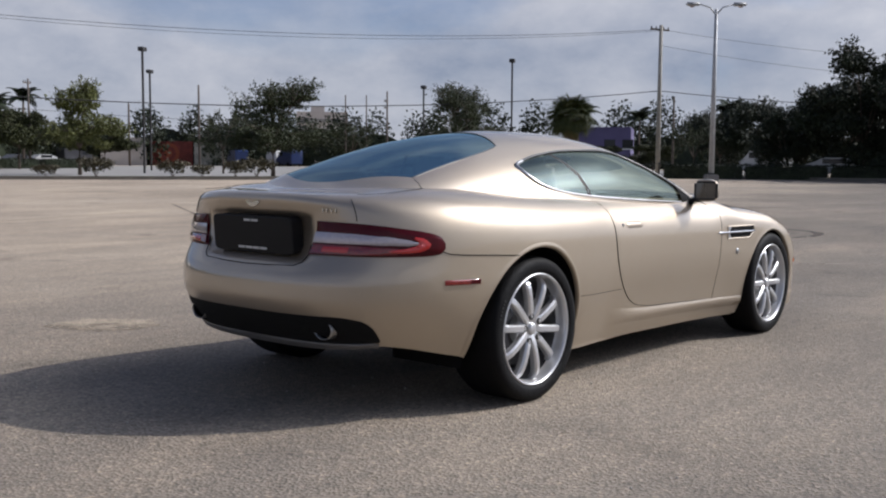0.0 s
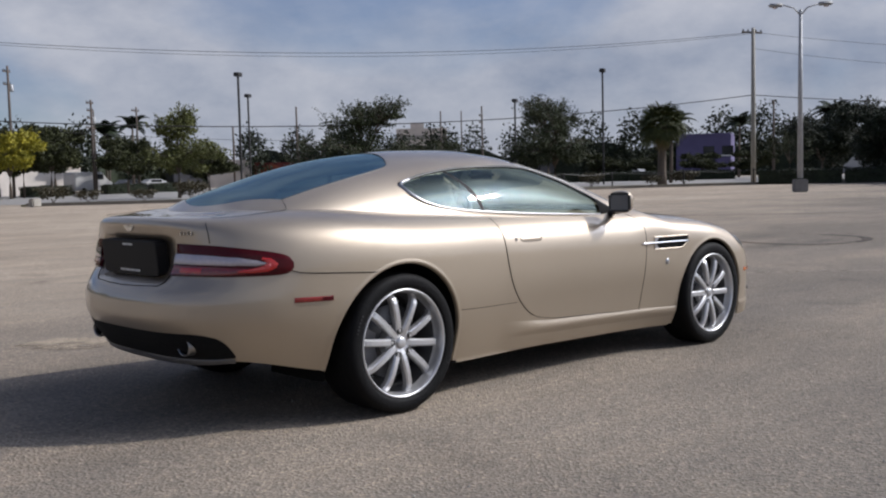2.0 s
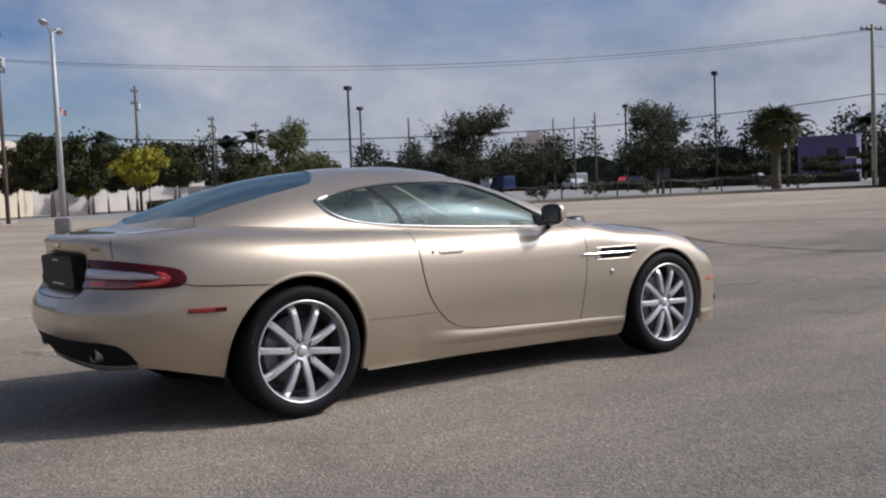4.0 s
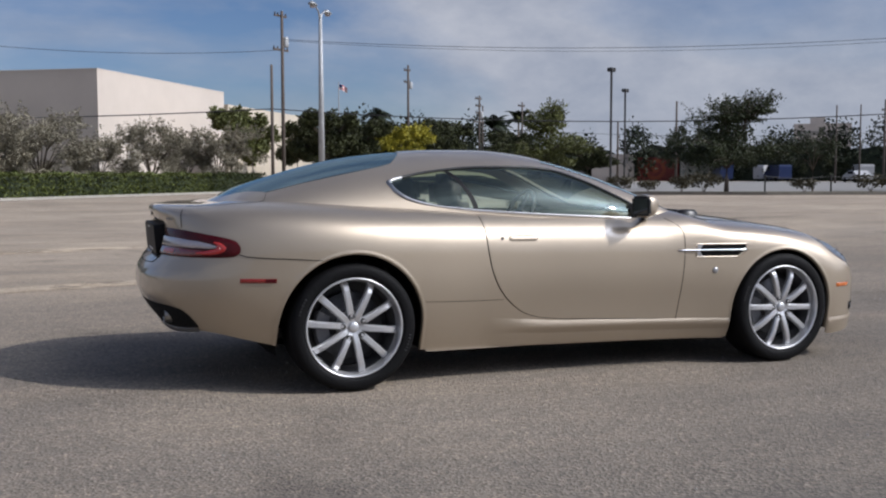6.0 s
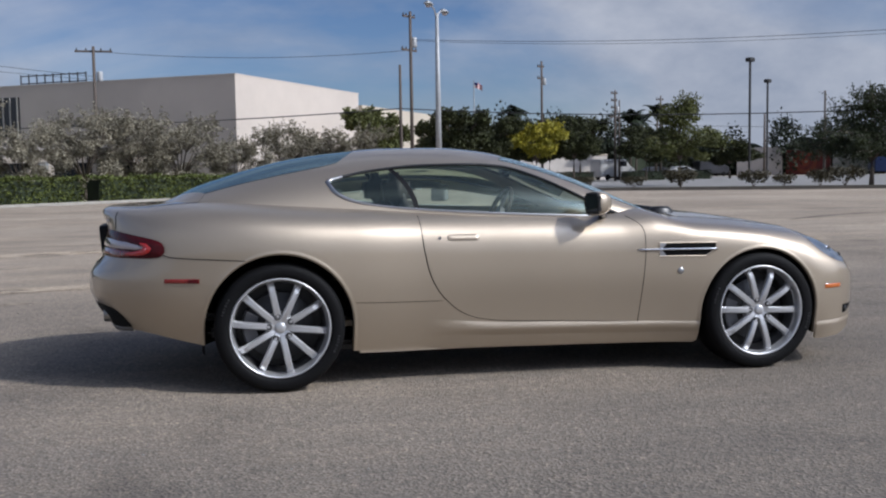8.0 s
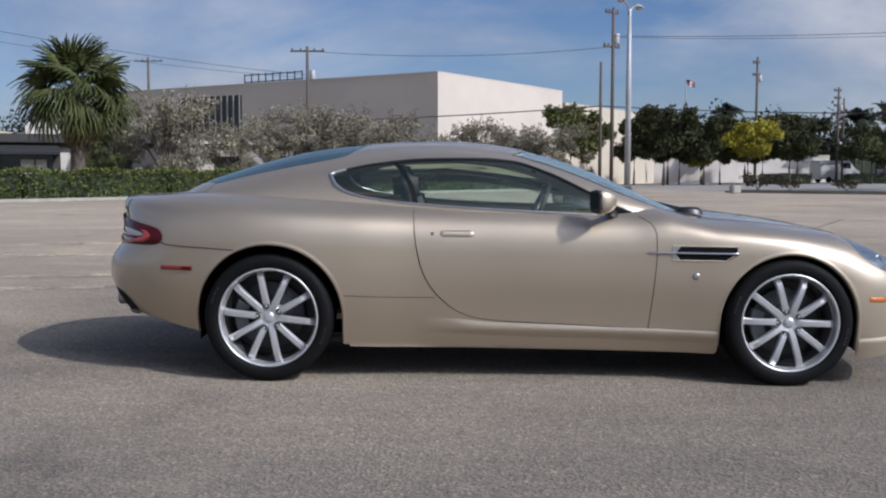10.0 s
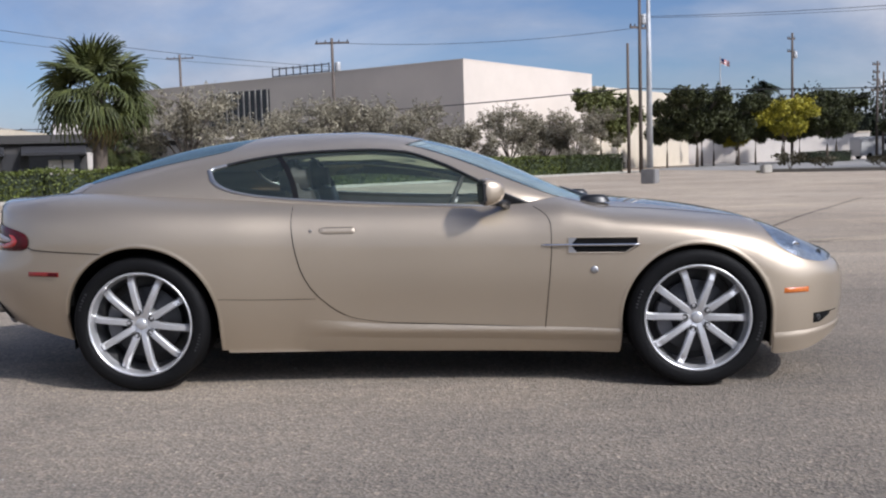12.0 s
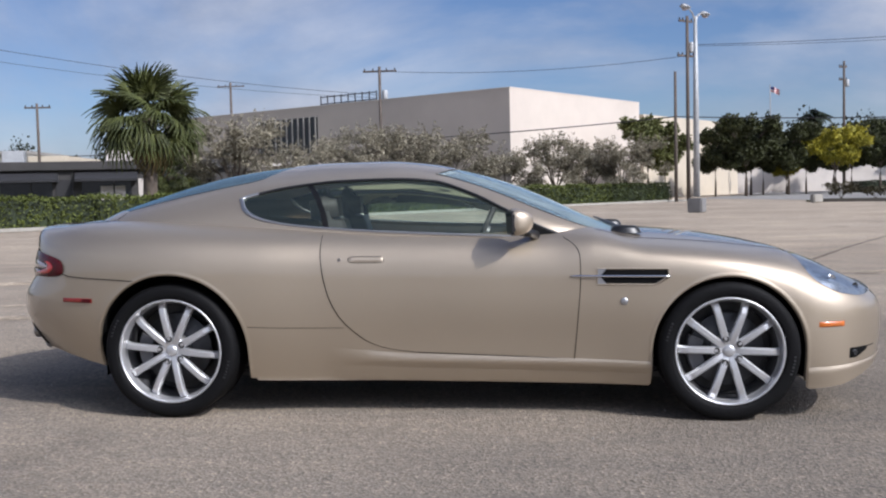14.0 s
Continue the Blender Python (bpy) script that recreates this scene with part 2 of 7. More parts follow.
def paint_material():
    """Champagne metallic car paint with fine flakes under a clear coat."""
    m = mat("champagne_paint", (0.440, 0.366, 0.276), rough=0.49, metal=0.80, spread=0.03, scale=1.5, coat=1.0, coat_rough=0.02)
    nt = m.node_tree
    b = nt.nodes["Principled BSDF"]
    b.inputs["Coat IOR"].default_value = 1.72
    tc = nt.nodes.new("ShaderNodeTexCoord")
    vo = nt.nodes.new("ShaderNodeTexVoronoi")
    vo.inputs["Scale"].default_value = 900
    nt.links.new(tc.outputs["Object"], vo.inputs["Vector"])
    bp = nt.nodes.new("ShaderNodeBump")
    bp.inputs["Strength"].default_value = 0.10
    bp.inputs["Distance"].default_value = 0.001
    nt.links.new(vo.outputs["Distance"], bp.inputs["Height"])
    nt.links.new(bp.outputs["Normal"], b.inputs["Normal"])
    return m


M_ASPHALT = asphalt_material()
M_PAINT = paint_material()
M_GAP = mat("panel_gap", (0.005, 0.005, 0.005), 0.85, spec=0.12)
M_RUBBER = mat("tyre_rubber", (0.005, 0.005, 0.0055), 0.66, bump=0.15, bump_scale=60, spec=0.14)
M_TRIM = mat("black_trim", (0.012, 0.012, 0.013), 0.38)
M_PLATE = mat("black_plate", (0.005, 0.005, 0.006), 0.55, spec=0.25)
M_MESH = mat("black_mesh_grille", (0.006, 0.006, 0.006), 0.7, bump=0.6, bump_scale=220, spec=0.2)
M_ALLOY = mat("silver_alloy", (0.60, 0.60, 0.605), 0.36, metal=0.72, spread=0.04, scale=20)
M_BARREL = mat("dusty_barrel", (0.10, 0.10, 0.105), 0.5, metal=0.5, scale=12)
M_DISC = mat("brake_disc", (0.07, 0.07, 0.073), 0.45, metal=0.8, scale=30)
M_CALIPER = mat("grey_caliper", (0.16, 0.16, 0.17), 0.45, metal=0.4)
M_MOULD = mat("satin_moulding", (0.46, 0.46, 0.47), 0.34, metal=0.9, spread=0.05)
M_PIPE = mat("dark_chrome_pipe", (0.36, 0.35, 0.33), 0.32, metal=0.9, spread=0.3, scale=30)
M_VALANCE = mat("grey_valance", (0.16, 0.155, 0.15), 0.40, metal=0.3)
M_CHROME = mat("bright_metal", (0.74, 0.74, 0.75), 0.12, metal=1.0, spread=0.03)
M_MIRROR = mat("mirror_glass", (0.16, 0.165, 0.17), 0.03, metal=1.0, spread=0.02)
M_LEATHER = mat("cream_leather", (0.60, 0.52, 0.40), 0.55, bump=0.1, bump_scale=90)
M_DARKLEATHER = mat("dark_leather", (0.045, 0.040, 0.036), 0.55, bump=0.1, bump_scale=90)
M_RED = mat("red_lens", (0.50, 0.016, 0.014), 0.10, coat=1.0, spread=0.10, scale=60)
M_DARKRED = mat("dark_red_lens", (0.070, 0.006, 0.009), 0.16, coat=0.0, spec=0.22, scale=60)
M_BAND = mat("maroon_lens", (0.20, 0.010, 0.012), 0.08, coat=1.0, spread=0.3, scale=70)
M_LAMPIN = mat("headlamp_inside", (0.33, 0.38, 0.46), 0.28, metal=0.5, spread=0.6, scale=25)
M_CLEAR = mat("clear_lens", (0.46, 0.41, 0.43), 0.12, metal=0.35, coat=1.0, spread=0.15, scale=90)
M_MARKER = mat("marker_red", (0.24, 0.020, 0.016), 0.15, coat=0.6, spread=0.3, scale=60)
M_AMBER = mat("amber_lens", (0.55, 0.14, 0.02), 0.12, coat=1.0, scale=60)
M_WHITEMARK = mat("pale_print", (0.62, 0.62, 0.60), 0.5)
# the last colour of these three panes is painted sky sheen, with its share
M_TINT = glass("tinted_side_glass", (0.86, 0.955, 0.90), alpha=1.70, sheen=(0.84, 1.0, 0.91), sky_tone=(0.50, 0.62, 0.55, 0.025))
M_TINTBACK = glass("tinted_back_glass", (0.05, 0.08, 0.11), rough=0.10, alpha=3.9, sheen=(0.74, 0.93, 1.0), sky_tone=(0.20, 0.38, 0.46, 0.08))
M_TINTWIND = glass("windscreen_glass", (0.80, 0.95, 0.94), alpha=3.0, sheen=(0.86, 0.95, 1.0), sky_tone=(0.38, 0.52, 0.58, 0.22))
M_LAMPGLASS = glass("headlamp_glass", (0.80, 0.85, 0.92), alpha=2.0)

M_CONC = mat("weathered_concrete", (0.36, 0.34, 0.30), 0.9, bump=0.3, bump_scale=30, scale=3)
M_FOOT = mat("grey_footing", (0.20, 0.195, 0.19), 0.9, bump=0.3, bump_scale=30, scale=3)
M_KERB = mat("dirty_kerb", (0.17, 0.155, 0.13), 0.92, bump=0.3, bump_scale=30, scale=2)
M_GALV = mat("galvanised_steel", (0.42, 0.43, 0.44), 0.6, metal=0.35, scale=5)
M_DARKSTEEL = mat("dark_bronze_steel", (0.045, 0.043, 0.042), 0.5, metal=0.4)
M_POLEWOOD = mat("weathered_pole_wood", (0.11, 0.088, 0.074), 0.9, bump=0.4, bump_scale=25, scale=8)
M_WIRE = mat("black_cable", (0.03, 0.03, 0.032), 0.7)
M_STUCCO = mat("cream_stucco", (0.57, 0.50, 0.435), 0.92, scale=0.25, spread=0.10, bump=0.15, bump_scale=6)
M_STUCCO2 = mat("tan_stucco", (0.55, 0.48, 0.38), 0.92, scale=0.3, spread=0.14)
M_WALLWHITE = mat("white_block_wall", (0.56, 0.515, 0.475), 0.92, scale=0.6, spread=0.14)
M_DARKGLASS = mat("dark_window", (0.02, 0.022, 0.025), 0.12)
M_SHOPWALL = mat("dark_grey_render", (0.055, 0.052, 0.051), 0.9, scale=0.6, spread=0.3)
M_AWNING = mat("dark_awning", (0.022, 0.022, 0.025), 0.8)
M_ROOFGREY = mat("grey_flat_roof", (0.30, 0.29, 0.27), 0.9, scale=0.7)
M_BARK = mat("grey_bark", (0.12, 0.095, 0.075), 0.95, bump=0.6, bump_scale=14, scale=6)
M_DIRT = mat("dry_verge", (0.20, 0.17, 0.10), 0.95, color2=(0.10, 0.105, 0.045), scale=0.8, bump=0.4, bump_scale=9)
M_ROAD = mat("pale_road", (0.25, 0.24, 0.225), 0.9, scale=0.15, spread=0.12)
M_PURPLE = mat("violet_wall", (0.115, 0.098, 0.20), 0.85, scale=0.5, spread=0.15)
M_MURALRED = mat("mural_dark_red", (0.14, 0.028, 0.022), 0.9, scale=1.2, spread=0.5)
M_MURALORANGE = mat("mural_orange", (0.19, 0.045, 0.020), 0.9, scale=2)
M_MURALGREEN = mat("mural_green_grey", (0.14, 0.17, 0.14), 0.9, color2=(0.42, 0.40, 0.36), scale=1.0)
M_WHITEPAINT = mat("white_paint", (0.72, 0.72, 0.70), 0.7, scale=0.8, spread=0.1)
M_FADEDLINE = asphalt_material("worn_white_line", (1.75, 1.75, 1.75), 5.0)
M_STAIN = asphalt_material("pale_stain", (1.50, 1.48, 1.42), 1.3)
M_CRACK = asphalt_material("filled_crack", (0.62, 0.62, 0.63), 1.2)
M_TYREMARK = asphalt_material("tyre_mark", (0.56, 0.56, 0.57), 2.6)
M_BLUECAR = mat("blue_vehicle_paint", (0.015, 0.03, 0.10), 0.3, coat=0.6)
M_WHITECAR = mat("white_vehicle_paint", (0.48, 0.48, 0.48), 0.3, coat=0.6, spread=0.05)
M_DARKCAR = mat("dark_vehicle_paint", (0.03, 0.03, 0.035), 0.3, coat=0.6)
M_FLAGRED = mat("flag_red", (0.45, 0.03, 0.04), 0.8)
M_FLAGBLUE = mat("flag_blue", (0.02, 0.03, 0.16), 0.8)


def leafmat(name, c, c2, rough=0.6):
    m = mat(name, c, rough, color2=c2, scale=1.4, vary=0.24, island=True, spec=0.3)
    m.node_tree.nodes["Principled BSDF"].inputs["Subsurface Weight"].default_value = 0.0
    return m


L_OAK = leafmat("oak_leaf", (0.051, 0.062, 0.025), (0.022, 0.030, 0.012))
L_SHADE = leafmat("shade_leaf", (0.059, 0.066, 0.020), (0.021, 0.025, 0.009))
L_OLIVE = leafmat("olive_leaf", (0.140, 0.149, 0.043), (0.060, 0.068, 0.021))
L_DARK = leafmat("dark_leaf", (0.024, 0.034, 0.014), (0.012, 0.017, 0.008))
L_SILVER = leafmat("silver_leaf", (0.300, 0.268, 0.195), (0.125, 0.113, 0.080))
L_YELLOW = leafmat("yellow_green_leaf", (0.40, 0.345, 0.030), (0.19, 0.18, 0.020))
L_HEDGE2 = leafmat("dark_hedge_leaf", (0.054, 0.068, 0.014), (0.020, 0.027, 0.007))
L_HEDGE = leafmat("hedge_leaf", (0.103, 0.121, 0.022), (0.046, 0.059, 0.012))
L_PALM = leafmat("palm_frond", (0.085, 0.095, 0.026), (0.030, 0.040, 0.013))
L_DRYPALM = leafmat("dry_palm_frond", (0.22, 0.16, 0.07), (0.10, 0.08, 0.035))
L_SHRUB = leafmat("dry_shrub", (0.09, 0.075, 0.04), (0.04, 0.035, 0.02))


# ---- mesh helpers ----
def mesh_of(name, verts, faces, material, smooth=False):
    me = bpy.data.meshes.new(name)
    me.from_pydata([tuple(v) for v in verts], [], [tuple(f) for f in faces])
    me.materials.append(material)
    if smooth:
        me.polygons.foreach_set("use_smooth", [True] * len(me.polygons))
    me.update()
    return me


def part(name, bm, material, parent=None, label="", smooth=False):
    """Links a bmesh, a mesh or (verts, faces) as one mesh object under a thing."""
    if isinstance(bm, bmesh.types.BMesh):
        me = bpy.data.meshes.new(name)
        bm.to_mesh(me)
        bm.free()
        me.materials.append(material)
        if smooth:
            me.polygons.foreach_set("use_smooth", [True] * len(me.polygons))
    elif isinstance(bm, tuple):
        me = mesh_of(name, bm[0], bm[1], material, smooth)
    else:
        me = bm
    ob = new(name, me)
    if parent:
        ob.parent = parent
    if label:
        ob["label"] = label
    return ob


def thing(name, m, label, category, group=""):
    e = new(name)
    e.empty_display_size = 0.2
    e.matrix_world = m
    return tagged(e, label, category, group)


def box_bm(sx, sy, sz, bevel=0.0, at=(0, 0, 0), base=True, seg=2):
    """A box with bevelled edges, standing on z = at.z when base is set."""
    bm = bmesh.new()
    bmesh.ops.create_cube(bm, size=1)
    bmesh.ops.scale(bm, vec=(sx, sy, sz), verts=bm.verts)
    if bevel:
        bmesh.ops.bevel(bm, geom=bm.edges[:], offset=bevel, segments=seg, affect="EDGES")
    bmesh.ops.translate(bm, vec=(at[0], at[1], at[2] + (sz / 2 if base else 0)), verts=bm.verts)
    return bm


def tube(points, radii, n=8, closed=False, cap=True):
    """Verts and faces of a tube along points; radii one or many."""
    pts = [Vector(p) for p in points]
    if not isinstance(radii, (list, tuple)):
        radii = [radii] * len(pts)
    verts, faces = [], []
    up = Vector((0, 0, 1))
    for i, p in enumerate(pts):
        if closed:
            d = pts[(i + 1) % len(pts)] - pts[i - 1]
        else:
            d = pts[min(i + 1, len(pts) - 1)] - pts[max(i - 1, 0)]
        d.normalize()
        a = d.cross(up)
        if a.length < 1e-3:
            a = d.cross(Vector((0, 1, 0)))
        a.normalize()
        b = d.cross(a)
        for k in range(n):
            t = 2 * math.pi * k / n
            verts.append(p + (a * math.cos(t) + b * math.sin(t)) * radii[i])
    rings = len(pts)
    for i in range(rings if closed else rings - 1):
        j = (i + 1) % rings
        for k in range(n):
            l = (k + 1) % n
            faces.append((i * n + k, i * n + l, j * n + l, j * n + k))
    if cap and not closed:
        faces.append(tuple(range(n))[::-1])
        faces.append(tuple((rings - 1) * n + k for k in range(n)))
    return verts, faces


def joined(*pieces):
    verts, faces = [], []
    for v, f in pieces:
        o = len(verts)
        verts += [tuple(p) for p in v]
        faces += [tuple(i + o for i in q) for q in f]
    return verts, faces


def lathe(profile, n=48, axis="y"):
    """Turned shape: profile of (radius, offset) pairs round the y axis."""
    verts, faces = [], []
    for r, o in profile:
        for k in range(n):
            t = 2 * math.pi * k / n
            if axis == "y":
                verts.append((r * math.cos(t), o, r * math.sin(t)))
            else:
                verts.append((r * math.cos(t), r * math.sin(t), o))
    for i in range(len(profile) - 1):
        for k in range(n):
            l = (k + 1) % n
            faces.append((i * n + k, i * n + l, (i + 1) * n + l, (i + 1) * n + k))
    return verts, faces


def grid_faces(cols, rows, keep=None):
    out = []
    for i in range(cols - 1):
        for j in range(rows - 1):
            if keep is None or keep(i, j):
                out.append((i * rows + j, (i + 1) * rows + j, (i + 1) * rows + j + 1, i * rows + j + 1))
    return out


def spline(knots):
    """A smooth curve (monotone cubic) through (x, value) pairs."""
    xs = [k[0] for k in knots]
    ys = [k[1] for k in knots]
    n = len(xs)
    h = [xs[i + 1] - xs[i] for i in range(n - 1)]
    d = [(ys[i + 1] - ys[i]) / h[i] for i in range(n - 1)]
    m = [d[0]]
    for i in range(1, n - 1):
        if d[i - 1] * d[i] <= 0:
            m.append(0.0)
        else:
            w1, w2 = 2 * h[i] + h[i - 1], h[i] + 2 * h[i - 1]
            m.append((w1 + w2) / (w1 / d[i - 1] + w2 / d[i]))
    m.append(d[-1])

    def f(x):
        if x <= xs[0]:
            return ys[0]
        if x >= xs[-1]:
            return ys[-1]
        i = 0
        while x > xs[i + 1]:
            i += 1
        t = (x - xs[i]) / h[i]
        return ((1 + 2 * t) * (1 - t) ** 2 * ys[i] + t * (1 - t) ** 2 * h[i] * m[i]
                + t * t * (3 - 2 * t) * ys[i + 1] + t * t * (t - 1) * h[i] * m[i + 1])
    return f


def lerp(a, b, t):
    return a + (b - a) * t


# ---- ground ----
SLOPE = 0.01168          # the car stands slightly nose-down in a shallow dip


def ground_z(x, y):
    r = math.hypot(x - 1.4, y)
    k = min(1.0, max(0.0, (14.0 - r) / 9.0))
    return -SLOPE * x * k * k * (3 - 2 * k)


def build_ground():
    radii = [0.0] + [0.6 * i for i in range(1, 27)] + [16.0 * 1.16 ** i for i in range(1, 35)]
    seg = 96
    verts = [(1.4, 0, ground_z(1.4, 0))]
    for r in radii[1:]:
        for k in range(seg):
            a = 2 * math.pi * k / seg
            x, y = 1.4 + r * math.cos(a), r * math.sin(a)
            verts.append((x, y, ground_z(x, y)))
    faces = [(0, 1 + k, 1 + (k + 1) % seg) for k in range(seg)]
    for i in range(len(radii) - 2):
        for k in range(seg):
            a, b = 1 + i * seg, 1 + (i + 1) * seg
            l = (k + 1) % seg
            faces.append((a + k, b + k, b + l, a + l))
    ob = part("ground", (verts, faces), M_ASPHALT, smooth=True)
    tagged(ob, "worn pale grey asphalt of a wide empty car park", "ground", kind="structure")


build_ground()

# ---- the coupe ----
car = thing("sports_coupe", pose(0, 0, 0, 0, math.degrees(math.atan(SLOPE)), 0),
            "champagne gold metallic two-door sports coupe parked on asphalt", "car")

XR, XR0, MR = -1.018, 0.10, 2.9        # tail end, start of the tail's curve in plan
XF, XF0, MF = 3.65, 3.05, 2.3          # nose end, start of its curve
HALF_W = spline([(-1.0, 0.885), (-0.5, 0.90), (0.0, 0.920), (0.4, 0.895), (0.8, 0.852), (1.2, 0.840), (1.7, 0.840), (2.1, 0.858), (2.45, 0.885), (2.74, 0.896), (3.2, 0.885), (3.8, 0.85)])
Z_WAIST = spline([(-0.95, 0.56), (-0.5, 0.60), (0.0, 0.64), (1.0, 0.63), (2.0, 0.61), (2.6, 0.57), (3.1, 0.49), (3.3, 0.46), (3.65, 0.43)])
Z_CROWN = spline([(-0.985, 0.966), (-0.88, 0.960), (-0.74, 0.962), (-0.5, 0.985), (-0.3, 0.990), (0.1, 0.978), (0.5, 0.972), (1.0, 0.968), (1.9, 0.955), (2.3, 0.912),
                  (2.55, 0.893), (2.8, 0.865), (3.05, 0.817), (3.23, 0.762), (3.4, 0.690), (3.55, 0.632), (3.65, 0.585)])
N_SECT = spline([(-1.03, 13.0), (-0.85, 9.0), (-0.5, 5.2), (0.0, 4.3), (0.6, 3.9), (1.0, 3.7), (1.9, 3.9), (2.10, 5.0), (2.3, 6.4), (2.75, 6.2), (3.0, 4.4), (3.2, 3.3), (3.5, 3.4), (3.65, 4.6)])
Z_SILL = spline([(-1.03, 0.283), (-0.90, 0.302), (-0.80, 0.316), (-0.70, 0.306), (-0.60, 0.287), (-0.45, 0.256), (-0.36, 0.240), (0.4, 0.19), (2.3, 0.165), (3.1, 0.157), (3.27, 0.172), (3.40, 0.210), (3.5, 0.238), (3.65, 0.255)])
TUCK = spline([(-0.98, 0.12), (-0.4, 0.125), (0.5, 0.095), (1.2, 0.125), (2.1, 0.125), (2.5, 0.09), (3.0, 0.06), (3.3, 0.015), (3.65, 0.0)])
FLARE = spline([(0.75, 0.0), (1.10, 0.022), (2.0, 0.022), (2.40, 0.014), (2.55, 0.0)])      # outward sweep of the door foot over the sill
TAIL_X = spline([(0.26, 0.17), (0.34, 0.105), (0.42, 0.046), (0.52, 0.004), (0.58, 0.006), (0.62, 0.022), (0.66, 0.054), (0.70, 0.086), (0.74, 0.101), (0.80, 0.110),
                 (0.875, 0.098), (0.93, 0.068), (0.97, 0.050)])
NOSE_X = spline([(0.16, -0.070), (0.24, -0.042), (0.30, -0.020), (0.42, 0.0), (0.8, 0.0)])
LIP_Y = spline([(0.60, 0.0), (0.75, 0.02), (0.90, 0.10), (0.97, 0.13)])
SPINE0, SPINE1 = -0.42, 3.05
DOME = spline([(2.10, 0.0), (2.36, 0.040), (2.80, 0.036), (3.08, 0.0)])      # the bonnet's rise between the wing crests


def plan_ratio(x):
    if x < XR0:
        u = min(1.0, (XR0 - x) / (XR0 - XR))
        return max(0.0, 1 - u ** MR) ** (1 / MR)
    if x > XF0:
        u = min(1.0, (x - XF0) / (XF - XF0))
        return max(0.0, 1 - u ** MF) ** (1 / MF)
    return 1.0


def end_shift(xp, z):
    if xp < XR0:
        return TAIL_X(z) * ((XR0 - xp) / (XR0 - XR)) ** 4
    if xp > XF0:
        return NOSE_X(z) * ((xp - XF0) / (XF - XF0)) ** 3
    return 0.0


def lip_in(xp, z):
    if xp < XR0:
        return 1 - LIP_Y(z) * ((XR0 - xp) / (XR0 - XR)) ** 4
    return 1.0


def plate_recess(xp, y, z):
    """How far the tailgate is sunk in round the plate."""
    if xp > -0.7:
        return 0.0
    k = min(1.0, max(0.0, (0.345 - abs(y)) / 0.05)) * min(1.0, max(0.0, (z - 0.655) / 0.03)) * min(1.0, max(0.0, (0.872 - z) / 0.02))
    return 0.034 * k * k * (3 - 2 * k)


def skin_low(xp, r, z):
    z0, zb = Z_WAIST(xp), Z_SILL(xp)
    w = HALF_W(xp) * r * (1 - TUCK(xp) * max(0.0, (z0 - z) / (z0 - zb)) ** 2.0)
    q = min(1.0, max(0.0, (0.455 - z) / 0.18))
    w += FLARE(xp) * q * q
    return Vector((xp + end_shift(xp, z) + plate_recess(xp, w, z), -w, z))


def skin_top(xp, r, v, c=None):
    """Upper half of the section: v from the waist up, c from the flank inwards, on a superellipse."""
    n = N_SECT(xp)
    if c is None:
        c = max(0.0, 1 - v ** n) ** (1 / n)
    else:
        v = max(0.0, 1 - c ** n) ** (1 / n)
    xs = min(max(xp, SPINE0), SPINE1)
    x = xs + (xp - xs) * c
    rise = DOME(x) if 2.1 < x < 3.08 else 0.0
    z = Z_WAIST(xp) + (Z_CROWN(x) - rise - Z_WAIST(xp)) * v + rise * max(0.0, 1 - (c / 0.84) ** 2) ** 1.4
    w = HALF_W(xp) * r * c * lip_in(xp, z)
    return Vector((x + end_shift(xp, z) * c + plate_recess(xp, w, z), -w, z))


def skin(xp, z, out=0.0, r=None):
    """Point of the right-hand body side at plan station xp and height z, moved out by a few millimetres."""
    r = plan_ratio(xp) if r is None else r

    def at(xp_, z_, r_):
        if z_ <= Z_WAIST(xp_):
            return skin_low(xp_, r_, z_)
        v = min(0.995, (z_ - Z_WAIST(xp_)) / (Z_CROWN(xp_) - DOME(xp_) - Z_WAIST(xp_)))
        return skin_top(xp_, r_, v)
    p = at(xp, z, r)
    if out:
        e = 0.004
        if r < 0.75 and xp < 0:
            n = Vector((-1, -0.35 * r, 0.0))
        else:
            du = at(xp + e, z, plan_ratio(xp + e)) - at(xp - e, z, plan_ratio(xp - e))
            dv = at(xp, z + e, r) - at(xp, z - e, r)
            n = du.cross(dv)
        n.normalize()
        p = p + n * out
    return p


def nose_skin(x, z, out=0.0):
    """Point of the right-hand nose at a true x and height z above the waist."""
    def at(x_, z_):
        lo, hi = x_, XF
        p = None
        for _ in range(15):
            xp = (lo + hi) / 2
            r = plan_ratio(xp)
            v0, v1 = 0.0, 0.985
            for _ in range(12):
                v = (v0 + v1) / 2
                p = skin_top(xp, r, v)
                v0, v1 = (v, v1) if p.z < z_ else (v0, v)
            lo, hi = (xp, hi) if p.x < x_ else (lo, xp)
        return p
    p = at(x, z)
    if out:
        e = 0.006
        n = (at(x + e, z) - at(x - e, z)).cross(at(x, z + e) - at(x, z - e))
        if n.length > 1e-9:
            n.normalize()
            p = p + (n if n.y < 0 else -n) * out
    return p


def tail_xp(a):
    """Plan station and ratio round the tail: a = 0 at the middle, pi/2 on the flank."""
    return XR0 - (XR0 - XR) * max(0.0, math.cos(a)) ** (2 / MR), max(0.0, math.sin(a)) ** (2 / MR)


def tail_at_y(w):
    """The tail angle at which the half width w is reached."""
    lo, hi = 0.0, math.pi / 2
    for _ in range(40):
        m = (lo + hi) / 2
        xp, r = tail_xp(m)
        if HALF_W(xp) * r < w:
            lo = m
        else:
            hi = m
    return lo


